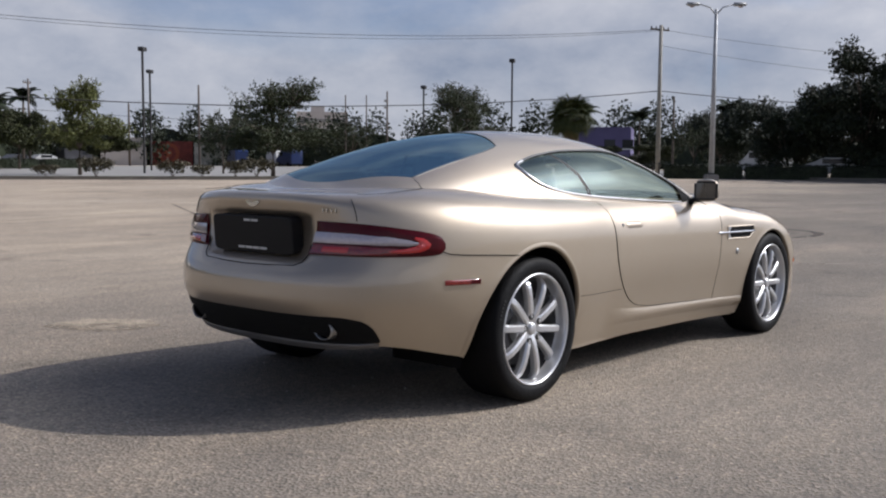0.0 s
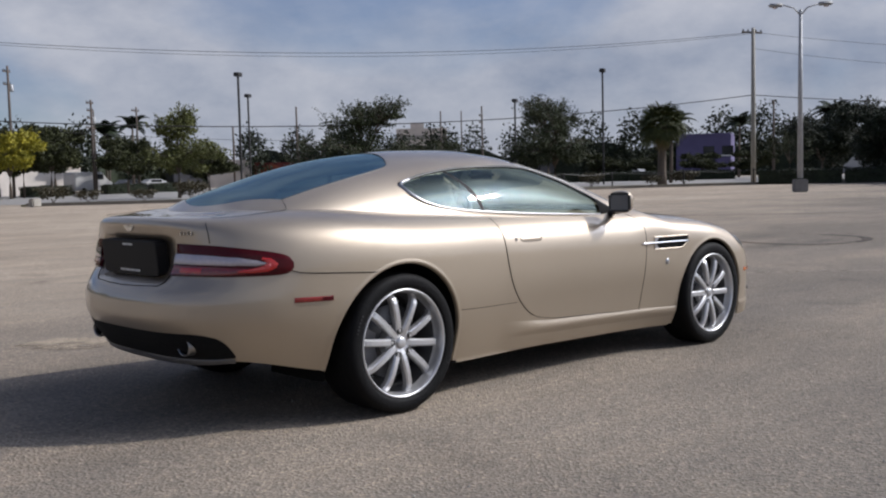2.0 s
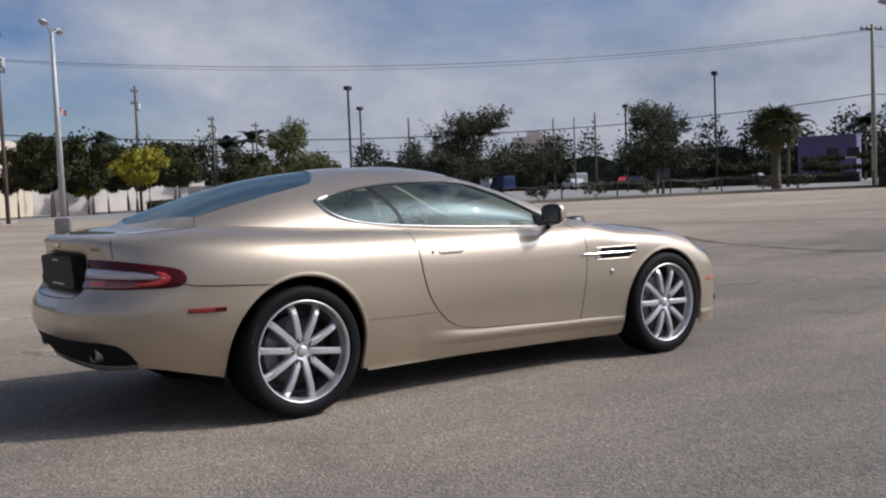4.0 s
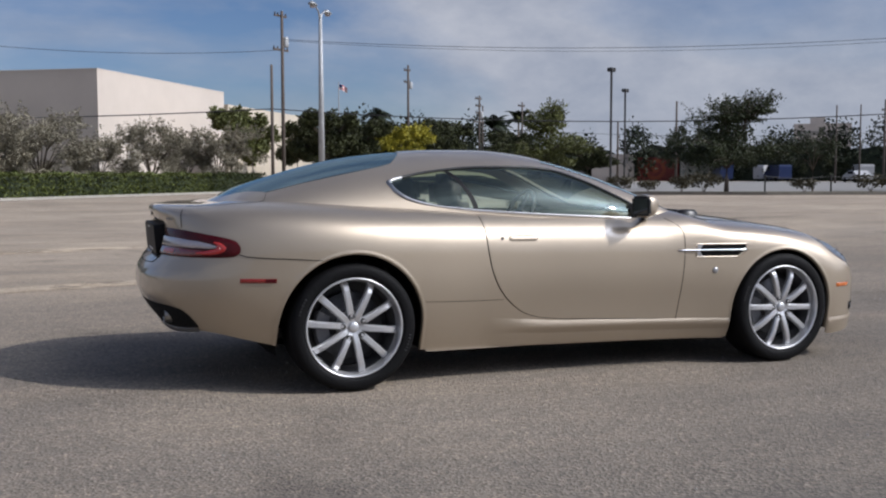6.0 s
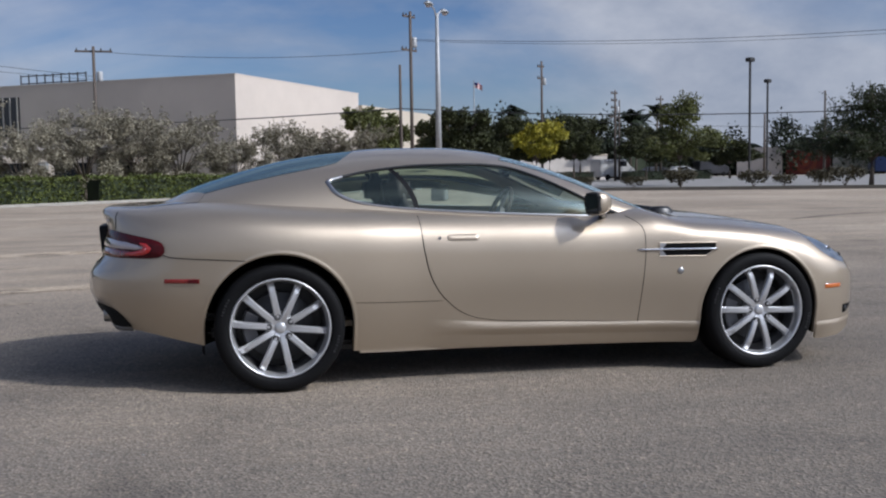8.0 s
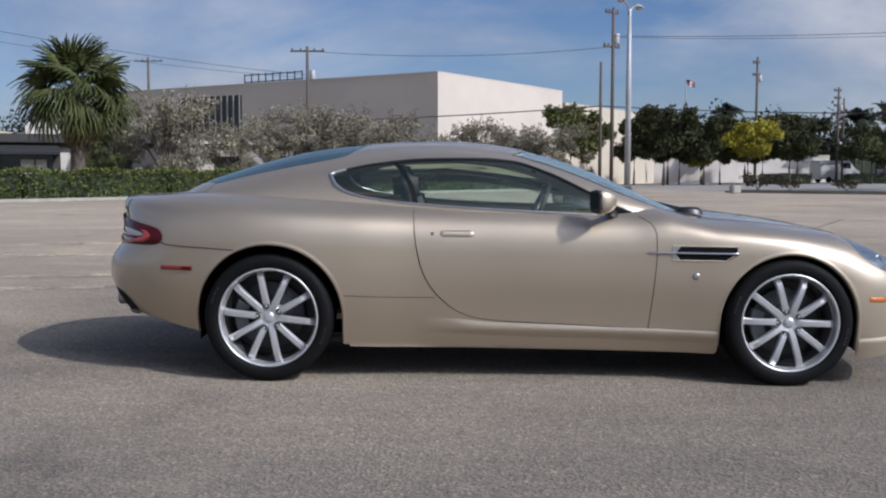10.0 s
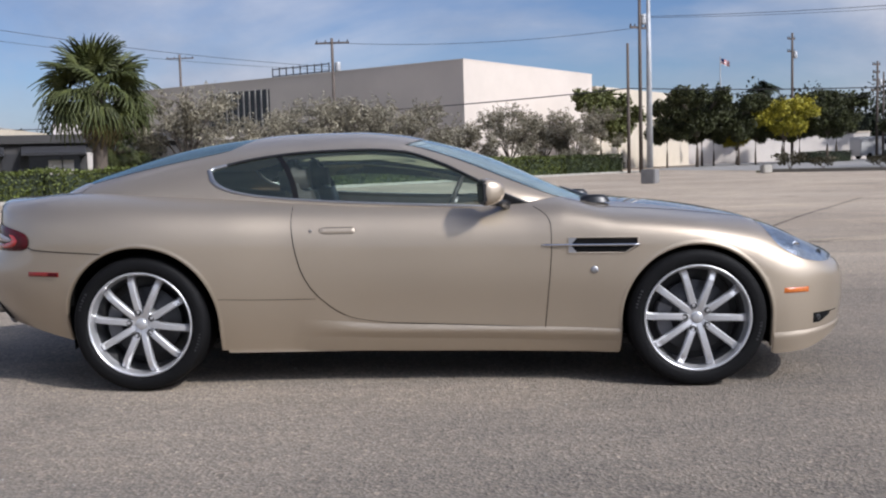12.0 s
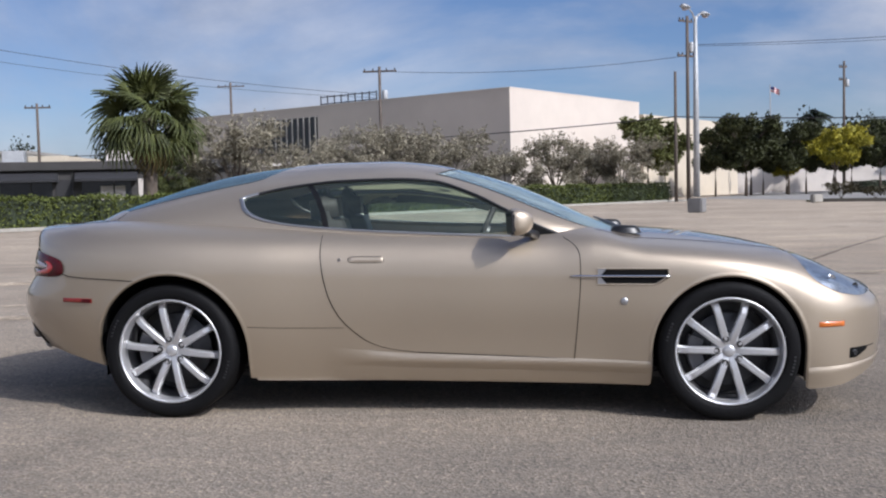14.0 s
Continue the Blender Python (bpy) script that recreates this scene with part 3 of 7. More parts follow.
def tail_at_x(x):
    lo, hi = 0.0, math.pi / 2
    for _ in range(40):
        m = (lo + hi) / 2
        if tail_xp(m)[0] < x:
            lo = m
        else:
            hi = m
    return lo


ARCHES = ((0.0, 0.337, 0.388), (2.74, 0.337, 0.364))

# greenhouse
Z_ROOF = spline([(-0.66, 0.955), (-0.555, 1.000), (-0.45, 1.055), (-0.30, 1.108), (-0.10, 1.170), (0.14, 1.226), (0.38, 1.259), (0.70, 1.284), (1.0, 1.288),
                 (1.23, 1.271), (1.46, 1.226), (1.68, 1.163), (1.87, 1.088), (2.13, 0.968), (2.36, 0.875)])
W_ROOF = spline([(-0.66, 0.575), (-0.3, 0.638), (0.3, 0.684), (0.776, 0.708), (1.1, 0.728), (1.5, 0.738), (1.9, 0.708), (2.05, 0.668), (2.2, 0.57), (2.36, 0.42)])
N_ROOF = spline([(-0.66, 2.2), (0.3, 1.95), (1.0, 2.15), (1.6, 2.2), (2.36, 2.8)])
ZG = 0.86
PANE_LOW = spline([(0.285, 1.086), (0.30, 1.055), (0.33, 1.022), (0.40, 0.988), (0.50, 0.965), (0.754, 0.937), (1.63, 0.893), (1.97, 0.880)])
PANE_HIGH = spline([(0.285, 1.090), (0.34, 1.106), (0.53, 1.146), (0.823, 1.176), (1.114, 1.182), (1.287, 1.170), (1.487, 1.108), (1.66, 1.026), (1.83, 0.940), (1.97, 0.884)])
PANE0, PANE1 = 0.285, 1.97
GLASS_EDGE = spline([(-0.66, 0.74), (-0.3, 0.685), (0.1, 0.625), (0.30, 0.565), (0.42, 0.50), (0.9, 0.50), (1.30, 0.54), (1.5, 0.62), (1.9, 0.84), (2.1, 0.92), (2.36, 0.985)])
BOW = spline([(-0.66, 0.0), (-0.50, -0.12), (-0.37, -0.19), (-0.1, -0.08), (0.42, 0.14), (0.9, 0.0), (1.30, 0.10), (1.9, 0.0)])
BACK0, BACK1, WIND0, WIND1 = -0.37, 0.36, 1.30, 2.36


def roof_c(x, z):
    v = min(0.999, max(0.0, (z - ZG) / max(1e-4, Z_ROOF(x) - ZG)))
    return (1 - v ** N_ROOF(x)) ** (1 / N_ROOF(x))


def roof_at(x, c, inset=0.0):
    n = N_ROOF(x)
    v = max(0.0, 1 - c ** n) ** (1 / n)
    return Vector((x, -W_ROOF(x) * c + inset * c, ZG + (Z_ROOF(x) - ZG - inset) * v))


def mirrored(verts, faces):
    """Both sides: the given right-hand side and its mirror image."""
    n = len(verts)
    v2 = [(p[0], -p[1], p[2]) for p in verts]
    return [tuple(p) for p in verts] + v2, list(faces) + [tuple(i + n for i in f[::-1]) for f in faces]


def weld(ob, d=0.0004):
    bm = bmesh.new()
    bm.from_mesh(ob.data)
    bmesh.ops.remove_doubles(bm, verts=bm.verts, dist=d)
    bmesh.ops.recalc_face_normals(bm, faces=bm.faces)
    bm.to_mesh(ob.data)
    bm.free()
    return ob


def build_body():
    cols = []
    for i in range(40):
        a = math.pi / 2 * i / 40
        cols.append(tail_xp(a))
    x = XR0
    while x < XF0 - 0.001:
        cols.append((x, 1.0))
        x += 0.02
    for i in range(33):
        a = math.pi / 2 * i / 32
        u, r = max(0.0, math.sin(a)) ** (2 / MF), max(0.0, math.cos(a)) ** (2 / MF)
        cols.append((XF0 + (XF - XF0) * u, r))
    low, up, up1 = 24, 58, 34
    verts, inside, cabin = [], [], []
    for xp, r in cols:
        z0, zb = Z_WAIST(xp), Z_SILL(xp)
        col = [skin_low(xp, r, lerp(zb, z0, j / low)) for j in range(low)]
        knee = 0.5 ** (1 / N_SECT(xp))
        col += [skin_top(xp, r, knee * j / up1) for j in range(up1)]
        col += [skin_top(xp, r, 0.0, knee * (1 - (j / (up - up1)) ** 1.25)) for j in range(up - up1 + 1)]
        for p in col:
            hit = False
            for cx, cz, rad in ARCHES:
                dx, dz = p.x - cx, p.z - cz
                if r > 0.5 and ((dz >= 0 and math.hypot(dx, dz) < rad) or (dz < 0 and abs(dx) < rad)):
                    hit = (cx, cz, rad)
            inside.append(hit)
            cabin.append(-0.30 < p.x < 2.02 and p.z > ZG and abs(p.y) < W_ROOF(p.x) * roof_c(p.x, p.z) - 0.03)
            verts.append(p)
    rows = low + up + 1
    faces = grid_faces(len(cols), rows)
    faces = [f for f in faces if not all(inside[i] for i in f) and not all(cabin[i] for i in f)]
    used = {i for f in faces for i in f}
    for i in used:
        if inside[i]:
            cx, cz, rad = inside[i]
            p = verts[i]
            dx, dz = p.x - cx, p.z - cz
            if dz >= 0:
                k = rad / max(1e-4, math.hypot(dx, dz))
                verts[i] = Vector((cx + dx * k, p.y, cz + dz * k))
            else:
                verts[i] = Vector((cx + math.copysign(rad, dx), p.y, p.z))
    return weld(part("body", mirrored(verts, faces), M_PAINT, car, "champagne metallic painted body shell", smooth=True))


def build_roof():
    xs = [lerp(-0.66, 2.36, i / 151) for i in range(152)]
    # put columns on the ends of the panes
    for v in (BACK0, BACK1, PANE0, 0.745, 0.775, WIND0, PANE1):
        k = min(range(len(xs)), key=lambda i: abs(xs[i] - v))
        xs[k] = v
    seg = (9, 12, 7, 16)
    verts, inner = [], []
    for x in xs:
        xc = min(max(x, PANE0), PANE1)
        zl, zh = PANE_LOW(xc), PANE_HIGH(xc)
        top = Z_ROOF(x) - 0.004
        cl, ch = roof_c(x, min(zl, top)), roof_c(x, min(zh, top))
        ce = GLASS_EDGE(x)
        ch = max(ch, ce + 0.01)
        cl = max(cl, ch)
        stops = (1.0, cl, ch, ce, 0.0)
        cs = []
        for k in range(4):
            cs += [lerp(stops[k], stops[k + 1], j / seg[k]) for j in range(seg[k])]
        cs.append(0.0)
        for j, c in enumerate(cs):
            xb = x + BOW(x) * max(0.0, 1 - (c / ce) ** 2)
            # the centre pillar leans back towards its top
            lean = min(1.0, max(0.0, (j - seg[0]) / seg[1])) if j <= seg[0] + seg[1] else max(0.0, 1 - (j - seg[0] - seg[1]) / seg[2])
            xb -= 0.13 * lean * max(0.0, 1 - ((x - 0.76) / 0.44) ** 2) ** 2
            verts.append(roof_at(xb, c))
            inner.append(roof_at(xb, c, 0.022))
    rows = sum(seg) + 1
    a, b, c3 = seg[0], seg[0] + seg[1], seg[0] + seg[1] + seg[2]

    def kind(i, j):
        x = (xs[i] + xs[i + 1]) / 2
        if a <= j < b and PANE0 < x < PANE1:
            if x < 0.745:
                return "quarter"
            return "door" if x > 0.775 else "pillar"
        if j >= c3 and BACK0 < x < BACK1:
            return "back"
        if j >= c3 and x > WIND0:
            return "wind"
        return "roof"
    n = len(xs)
    shell = grid_faces(n, rows, lambda i, j: kind(i, j) == "roof")
    weld(part("roof_shell", mirrored(verts, shell), M_PAINT, car, "painted roof, pillars and tailgate frame", smooth=True))
    lining = [f[::-1] for f in grid_faces(n, rows, lambda i, j: kind(i, j) == "roof" and j >= a)]
    weld(part("headliner", mirrored(inner, lining), M_LEATHER, car, "cream headliner and pillar trim", smooth=True))
    for name, key, m, lab in (("door_glass", "door", M_TINT, "green-tinted door window, closed"), ("quarter_glass", "quarter", M_TINT, "green-tinted rear quarter window"),
                                      ("pillar_trim", "pillar", M_PLATE, "black centre pillar trim")):
        fs = grid_faces(n, rows, lambda i, j: kind(i, j) == key)
        keep = sorted({i for f in fs for i in f})
        at = {o: k for k, o in enumerate(keep)}
        vs = [verts[i] + Vector((0, 0.006, 0)) for i in keep]
        fs = [tuple(at[i] for i in f) for f in fs]
        o = part(name, (vs, fs), m, car, lab, smooth=True)
        o.visible_shadow = key == "pillar"
        o2 = part(name, ([(p[0], -p[1], p[2]) for p in vs], [f[::-1] for f in fs]), m, car, lab, smooth=True)
        o2.visible_shadow = key == "pillar"
    for name, key, m, lab in (("rear_window", "back", M_TINTBACK, "dark tinted sloping rear window"), ("windscreen", "wind", M_TINTWIND, "green-tinted curved windscreen")):
        fs = grid_faces(n, rows, lambda i, j: kind(i, j) == key)
        o = weld(part(name, mirrored([v - Vector((0, 0, 0.004)) for v in verts], fs), m, car, lab, smooth=True))
        o.visible_shadow = key == "back"
    # window seals
    for s in (-1, 1):
        lowp = []
        k = 0
        for k in range(61):
            x = lerp(PANE0, PANE1, k / 60)
            c = roof_c(x, PANE_LOW(x))
            p = roof_at(x, c)
            lowp.append((p.x, s * -p.y if s > 0 else p.y, p.z))
        highp = []
        for k in range(61):
            x = lerp(PANE0, PANE1, k / 60)
            p = roof_at(x, roof_c(x, PANE_HIGH(x)))
            highp.append((p.x, s * -p.y if s > 0 else p.y, p.z))
        part("window_trim", tube(highp[13:0:-1] + lowp, [0.0065 + 0.006 * max(0.0, 1 - abs(k - 14) / 7) for k in range(74)], 6), M_MOULD, car, "bright lower window moulding", smooth=True)
        part("window_seal", tube(highp, 0.009, 6), M_TRIM, car, "black rubber window seal", smooth=True)
    # edges of the rear window and the windscreen
    for s in (-1, 1):
        pts = [roof_at(lerp(BACK0, BACK1, k / 30) , GLASS_EDGE(lerp(BACK0, BACK1, k / 30))) for k in range(31)]
        part("rear_window_seal", tube([(p.x, p.y * -s, p.z - 0.003) for p in pts], 0.005, 6), M_TRIM, car, smooth=True)
        pts = []
        for k in range(31):
            x = lerp(WIND0, 2.20, k / 30)
            c = GLASS_EDGE(x)
            pts.append(roof_at(x, c))
        part("windscreen_seal", tube([(p.x, p.y * -s, p.z - 0.003) for p in pts], 0.006, 6), M_TRIM, car, smooth=True)


def side_strip(name, pts, material, radius=0.0018, label="", both=True, parent=None):
    """A thin gap or moulding that follows the body side through (x, z) points."""
    for s in ((1, -1) if both else (1,)):
        line = []
        for i in range(len(pts) - 1):
            m = max(2, int(math.dist(pts[i], pts[i + 1]) / 0.025))
            for k in range(m):
                x, z = lerp(pts[i][0], pts[i + 1][0], k / m), lerp(pts[i][1], pts[i + 1][1], k / m)
                line.append(skin(x, z, 0.0005))
        line.append(skin(pts[-1][0], pts[-1][1], 0.0005))
        part(name, tube([(p.x, p.y * s, p.z) for p in line], radius, 6), material, parent or car, label, smooth=True)


DOOR_REAR = spline([(0.318, 1.26), (0.328, 1.16), (0.345, 1.06), (0.365, 1.005), (0.41, 0.935), (0.507, 0.842), (0.62, 0.789), (0.80, 0.756), (0.95, 0.750)])
DOOR_FRONT = spline([(0.288, 2.006), (0.50, 2.024), (0.70, 2.036), (0.80, 2.033), (0.845, 2.012), (0.885, 1.955)])


def door_foot(x):
    return lerp(0.318, 0.288, min(1.0, max(0.0, (x - 1.26) / 0.75)))


def build_doors():
    """The two doors as thin skins just proud of the body, with handle and lock."""
    nu, nv = 60, 40
    for s in (1, -1):
        verts = []
        for i in range(nu + 1):
            for j in range(nv + 1):
                v = j / nv
                z_top = 0.905
                z = lerp(0.320, z_top, v)
                xr, xf = DOOR_REAR(max(z, 0.3185)), DOOR_FRONT(z)
                x = lerp(xr, xf, i / nu)
                foot = door_foot(x) + 0.004
                top = PANE_LOW(min(max(x, PANE0), PANE1)) - 0.014
                z = lerp(foot, min(top, 0.93), v) if z_top else z
                # keep the rear edge on its seam
                xr, xf = DOOR_REAR(max(z, 0.3185)) + 0.005, DOOR_FRONT(z) - 0.005
                x = lerp(xr, xf, i / nu)
                p = skin(x, z, 0.0022)
                verts.append((p.x, p.y * s, p.z))
        fs = grid_faces(nu + 1, nv + 1)
        if s < 0:
            fs = [f[::-1] for f in fs]
        d = part("door", (verts, fs), M_PAINT, car, "long painted coupe door, shut", smooth=True)
        # grip
        hx0, hx1, hz = 0.898, 1.070, 0.784
        hv = []
        for i in range(17):
            for j in range(5):
                x, z = lerp(hx0, hx1, i / 16), hz + lerp(-0.013, 0.013, j / 4)
                bulge = 0.0045 if 0 < i < 16 and 0 < j < 4 else 0.001
                p = skin(x, z, 0.0022 + bulge)
                hv.append((p.x, p.y * s, p.z))
        fs = grid_faces(17, 5)
        part("handle", (hv, fs if s > 0 else [f[::-1] for f in fs]), M_PAINT, d, "flush painted pull handle", smooth=True)
        ring = []
        for k in range(40):
            t = 2 * math.pi * k / 40
            p = skin((hx0 + hx1) / 2 + 0.089 * math.copysign(abs(math.cos(t)) ** 0.35, math.cos(t)), hz + 0.0155 * math.copysign(abs(math.sin(t)) ** 0.6, math.sin(t)), 0.002)
            ring.append((p.x, p.y * s, p.z))
        part("handle_gap", tube(ring, 0.0014, 5, closed=True), M_GAP, d)
        p = skin(0.852, 0.784, 0.003)
        bm = bmesh.new()
        bmesh.ops.create_cone(bm, cap_ends=True, segments=16, radius1=0.010, radius2=0.009, depth=0.006)
        bmesh.ops.rotate(bm, verts=bm.verts, matrix=Matrix.Rotation(radians(90), 3, "X"))
        bmesh.ops.translate(bm, verts=bm.verts, vec=(p.x, p.y * s, p.z))
        part("lock", bm, M_CHROME, d, "small round key lock")
    side_strip("door_gap", [(DOOR_REAR(z), z) for z in [0.93, 0.86, 0.80, 0.72, 0.66, 0.60, 0.55, 0.507, 0.46, 0.41, 0.385, 0.365, 0.345, 0.332, 0.323, 0.318]]
               + [(x, door_foot(x)) for x in (1.40, 1.6, 1.8, 2.006)], M_GAP)
    side_strip("door_gap", [(DOOR_FRONT(z), z) for z in [0.288, 0.35, 0.42, 0.5, 0.58, 0.64, 0.70, 0.75, 0.80, 0.825, 0.845, 0.865, 0.885]], M_GAP)
    side_strip("wing_gap", [(0.392, 0.456), (0.55, 0.450), (0.70, 0.447), (0.868, 0.446)], M_GAP, 0.0013)


def build_sills():
    """Sill mouldings between the wheels."""
    for s in (1, -1):
        verts = []
        nu, nv = 70, 20
        for i in range(nu + 1):
            x = lerp(0.42, 2.372, i / nu)
            top = lerp(0.40, 0.315, min(1.0, max(0.0, (x - 0.42) / 0.75)) ** 0.7) if x < 1.17 else lerp(0.315, 0.282, (x - 1.17) / 1.2)
            foot = Z_SILL(x) - 0.012
            grow = min(1.0, max(0.0, (x - 0.78) / 0.26))
            for j in range(nv + 1):
                v = j / nv
                z = lerp(top, foot, v)
                bulge = grow * (0.008 * math.sin(min(1.0, v / 0.24) * math.pi / 2) - 0.032 * max(0.0, (v - 0.26) / 0.74) ** 1.1)
                p = skin(x, max(z, Z_SILL(x)), 0.0)
                verts.append((x, (p.y - 0.001 - bulge) * s, z))
        fs = grid_faces(nu + 1, nv + 1)
        fs = [f[::-1] for f in fs] if s > 0 else fs
        part("side_sill", (verts, fs), M_PAINT, car, "painted sill moulding", smooth=True)


def build_chin():
    """The stepped lower edge of the front bumper, round both corners."""
    for s in (1, -1):
        verts = []
        nu, nv = 44, 10
        for i in range(nu + 1):
            a = lerp(math.asin(((3.112 - XF0) / (XF - XF0)) ** (MF / 2)), math.pi / 2, i / nu)
            u, rr = math.sin(a) ** (2 / MF), max(0.0, math.cos(a)) ** (2 / MF)
            xp = lerp(XF0, XF, u)
            top, foot = lerp(0.256, 0.306, i / nu), Z_SILL(xp) - 0.005
            d = Vector((u ** 1.6, -rr, 0)).normalized()
            for j in range(nv + 1):
                v = j / nv
                p = skin_low(xp, rr, max(lerp(top, foot, v), Z_SILL(xp)))
                q = p + d * (0.0008 + 0.006 * min(1.0, v / 0.2) * (1 - 0.7 * max(0.0, v - 0.3)))
                verts.append((q.x, q.y * s, lerp(top, foot, v)))
        fs = grid_faces(nu + 1, nv + 1)
        part("bumper_lip", (verts, fs if s < 0 else [f[::-1] for f in fs]), M_PAINT, car, "stepped painted lower bumper edge", smooth=True)


def build_arches():
    for cx, cz, rad in ARCHES:
        for s in (1, -1):
            verts = []
            prof = ((0.016, 0.0004), (0.006, 0.0026), (-0.002, 0.0024), (-0.006, -0.004), (-0.008, -0.018))
            n = 64
            for i in range(n + 1):
                t = lerp(radians(-24), radians(204), i / n)
                for dr, out in prof:
                    if math.sin(t) >= 0:
                        x, z = cx + (rad + dr) * math.cos(t), cz + (rad + dr) * math.sin(t)
                    else:
                        x, z = cx + math.copysign(rad + dr, math.cos(t)), cz + rad * math.sin(t)
                    z = max(z, Z_SILL(x))
                    p = skin(x, z)
                    verts.append((x, (p.y - out) * s, z))
            part("arch_lip", (verts, grid_faces(n + 1, len(prof))), M_PAINT, car, "rolled painted wheel arch edge", smooth=True)
            pts = []
            for i in range(33):
                t = lerp(radians(-36), radians(216), i / 32)
                for y in (0.0, 0.10, 0.40):
                    rr = rad + 0.012 if y else rad - 0.004
                    x, z = cx + rr * math.cos(t), max(0.19, cz + rr * math.sin(t))
                    if math.sin(t) < 0:
                        x = cx + math.copysign(rr, math.cos(t))
                    p = skin(min(max(x, cx - rad), cx + rad), max(z, 0.25))
                    pts.append((x, (p.y + 0.012 + y) * s, z))
            well = (pts, grid_faces(33, 3))
            disc = [(cx, -0.46 * s, cz)] + [(cx + (rad + 0.03) * math.cos(t), -0.46 * s, max(0.19, cz + (rad + 0.03) * math.sin(t))) for t in [lerp(radians(-20), radians(200), i / 32) for i in range(33)]]
            back = (disc, [(0, i + 1, i + 2) for i in range(32)])
            part("wheel_well", joined(well, back), M_GAP, car, "black wheel arch liner")


def build_wheels():
    rim = lathe([(0.262, -0.124), (0.261, -0.131), (0.257, -0.135), (0.252, -0.133), (0.248, -0.124), (0.245, -0.105), (0.243, -0.086), (0.238, -0.076)], 72)
    w = part("wheel", rim, M_ALLOY, car, "silver ten-spoke alloy wheel with low-profile tyre", smooth=True)
    tyre = lathe([(0.258, -0.120), (0.266, -0.134), (0.280, -0.139), (0.300, -0.140), (0.318, -0.136), (0.330, -0.124), (0.3355, -0.105), (0.337, -0.07),
                  (0.337, 0.07), (0.3355, 0.105), (0.318, 0.136), (0.280, 0.139), (0.258, 0.12)], 72)
    ty = part("tyre", tyre, M_RUBBER, w, "black low-profile rubber tyre", smooth=True)
    for base in (0.06, 3.3):
        for k in range(6):
            o = part("sidewall_bar", box_bm(0.010, 0.002, 0.005 + 0.003 * (k % 2), base=False), M_DISC, ty)
            o.matrix_basis = Matrix.Rotation(base + 0.055 * k, 4, "Y") @ Matrix.Translation((0.303, -0.1402, 0))
    part("barrel", lathe([(0.239, -0.078), (0.236, -0.06), (0.228, -0.02), (0.222, 0.115), (0.262, 0.124)], 72), M_BARREL, w, "dark brake-dusted rim barrel", smooth=True)
    # one spoke: tapered, bowed bar, with a raised flat face
    stations = ((0.030, -0.100, 0.0185), (0.055, -0.108, 0.0180), (0.085, -0.1145, 0.0176), (0.12, -0.118, 0.0172), (0.16, -0.1195, 0.0170), (0.195, -0.1175, 0.0170),
                (0.217, -0.111, 0.0174), (0.232, -0.100, 0.0184), (0.2425, -0.088, 0.0205))
    sv, sf = [], []
    for r, y, hw in stations:
        ring = ((-hw, 0.034), (-hw, 0.009), (-hw * 0.62, 0.0), (hw * 0.62, 0.0), (hw, 0.009), (hw, 0.034))
        for a, d in ring:
            sv.append((r, y + d, a))
    for i in range(len(stations) - 1):
        for k in range(6):
            l = (k + 1) % 6
            sf.append((i * 6 + k, i * 6 + l, (i + 1) * 6 + l, (i + 1) * 6 + k))
    sf.append(tuple(range(6)))
    spoke_me = mesh_of("spoke", sv, sf, M_ALLOY)
    for k in range(10):
        o = part("spoke", spoke_me, M_ALLOY, w)
        o.matrix_basis = Matrix.Rotation(2 * math.pi * k / 10, 4, "Y")
    part("hub", lathe([(0.001, -0.098), (0.050, -0.099), (0.066, -0.090), (0.078, -0.055), (0.078, -0.02)], 40), M_ALLOY, w, smooth=True)
    part("centre_cap", lathe([(0.001, -0.113), (0.019, -0.1125), (0.025, -0.110), (0.028, -0.104), (0.028, -0.08)], 32), M_ALLOY, w, "round silver centre cap", smooth=True)
    nut = mesh_of("wheel_nut", *lathe([(0.001, -0.108), (0.0085, -0.110), (0.0125, -0.112), (0.0165, -0.110), (0.0165, -0.08)], 12), M_DARKSTEEL)
    for k in range(5):
        o = part("wheel_nut", nut, M_DARKSTEEL, w)
        t = 2 * math.pi * k / 5 + radians(36)
        part("nut_tip", lathe([(0.001, -0.1125), (0.006, -0.112), (0.0075, -0.107)], 8), M_ALLOY, o)
        o.matrix_basis = Matrix.Translation((0.060 * math.cos(t), 0, 0.060 * math.sin(t)))
    part("brake_disc", lathe([(0.075, -0.035), (0.085, -0.020), (0.176, -0.020), (0.178, -0.018), (0.178, 0.008), (0.07, 0.008)], 56), M_DISC, w, "plain steel brake disc", smooth=True)
    cal, n = [], 12
    for i in range(n + 1):
        t = lerp(radians(160), radians(222), i / n)
        for r, y in ((0.120, -0.050), (0.186, -0.050), (0.192, -0.040), (0.192, 0.03), (0.115, 0.03)):
            cal.append((r * math.cos(t), y, r * math.sin(t)))
    part("brake_caliper", (cal, grid_faces(n + 1, 5) + [(0, 1, 2, 3, 4), tuple(n * 5 + k for k in range(4, -1, -1))]), M_CALIPER, w, "grey brake caliper")
    back = lathe([(0.001, 0.05), (0.225, 0.05), (0.225, 0.06)], 40)
    part("inner_barrel", back, M_TRIM, w)
    w.matrix_basis = pose(0, -0.762, 0.337, 0, 6, 0)
    copy_thing(w, pose(2.74, -0.776, 0.337, 0, 1.5, 0) @ Matrix.Diagonal((1, 0.87, 1, 1)))
    copy_thing(w, pose(0, 0.762, 0.337, 0, 0, 180))
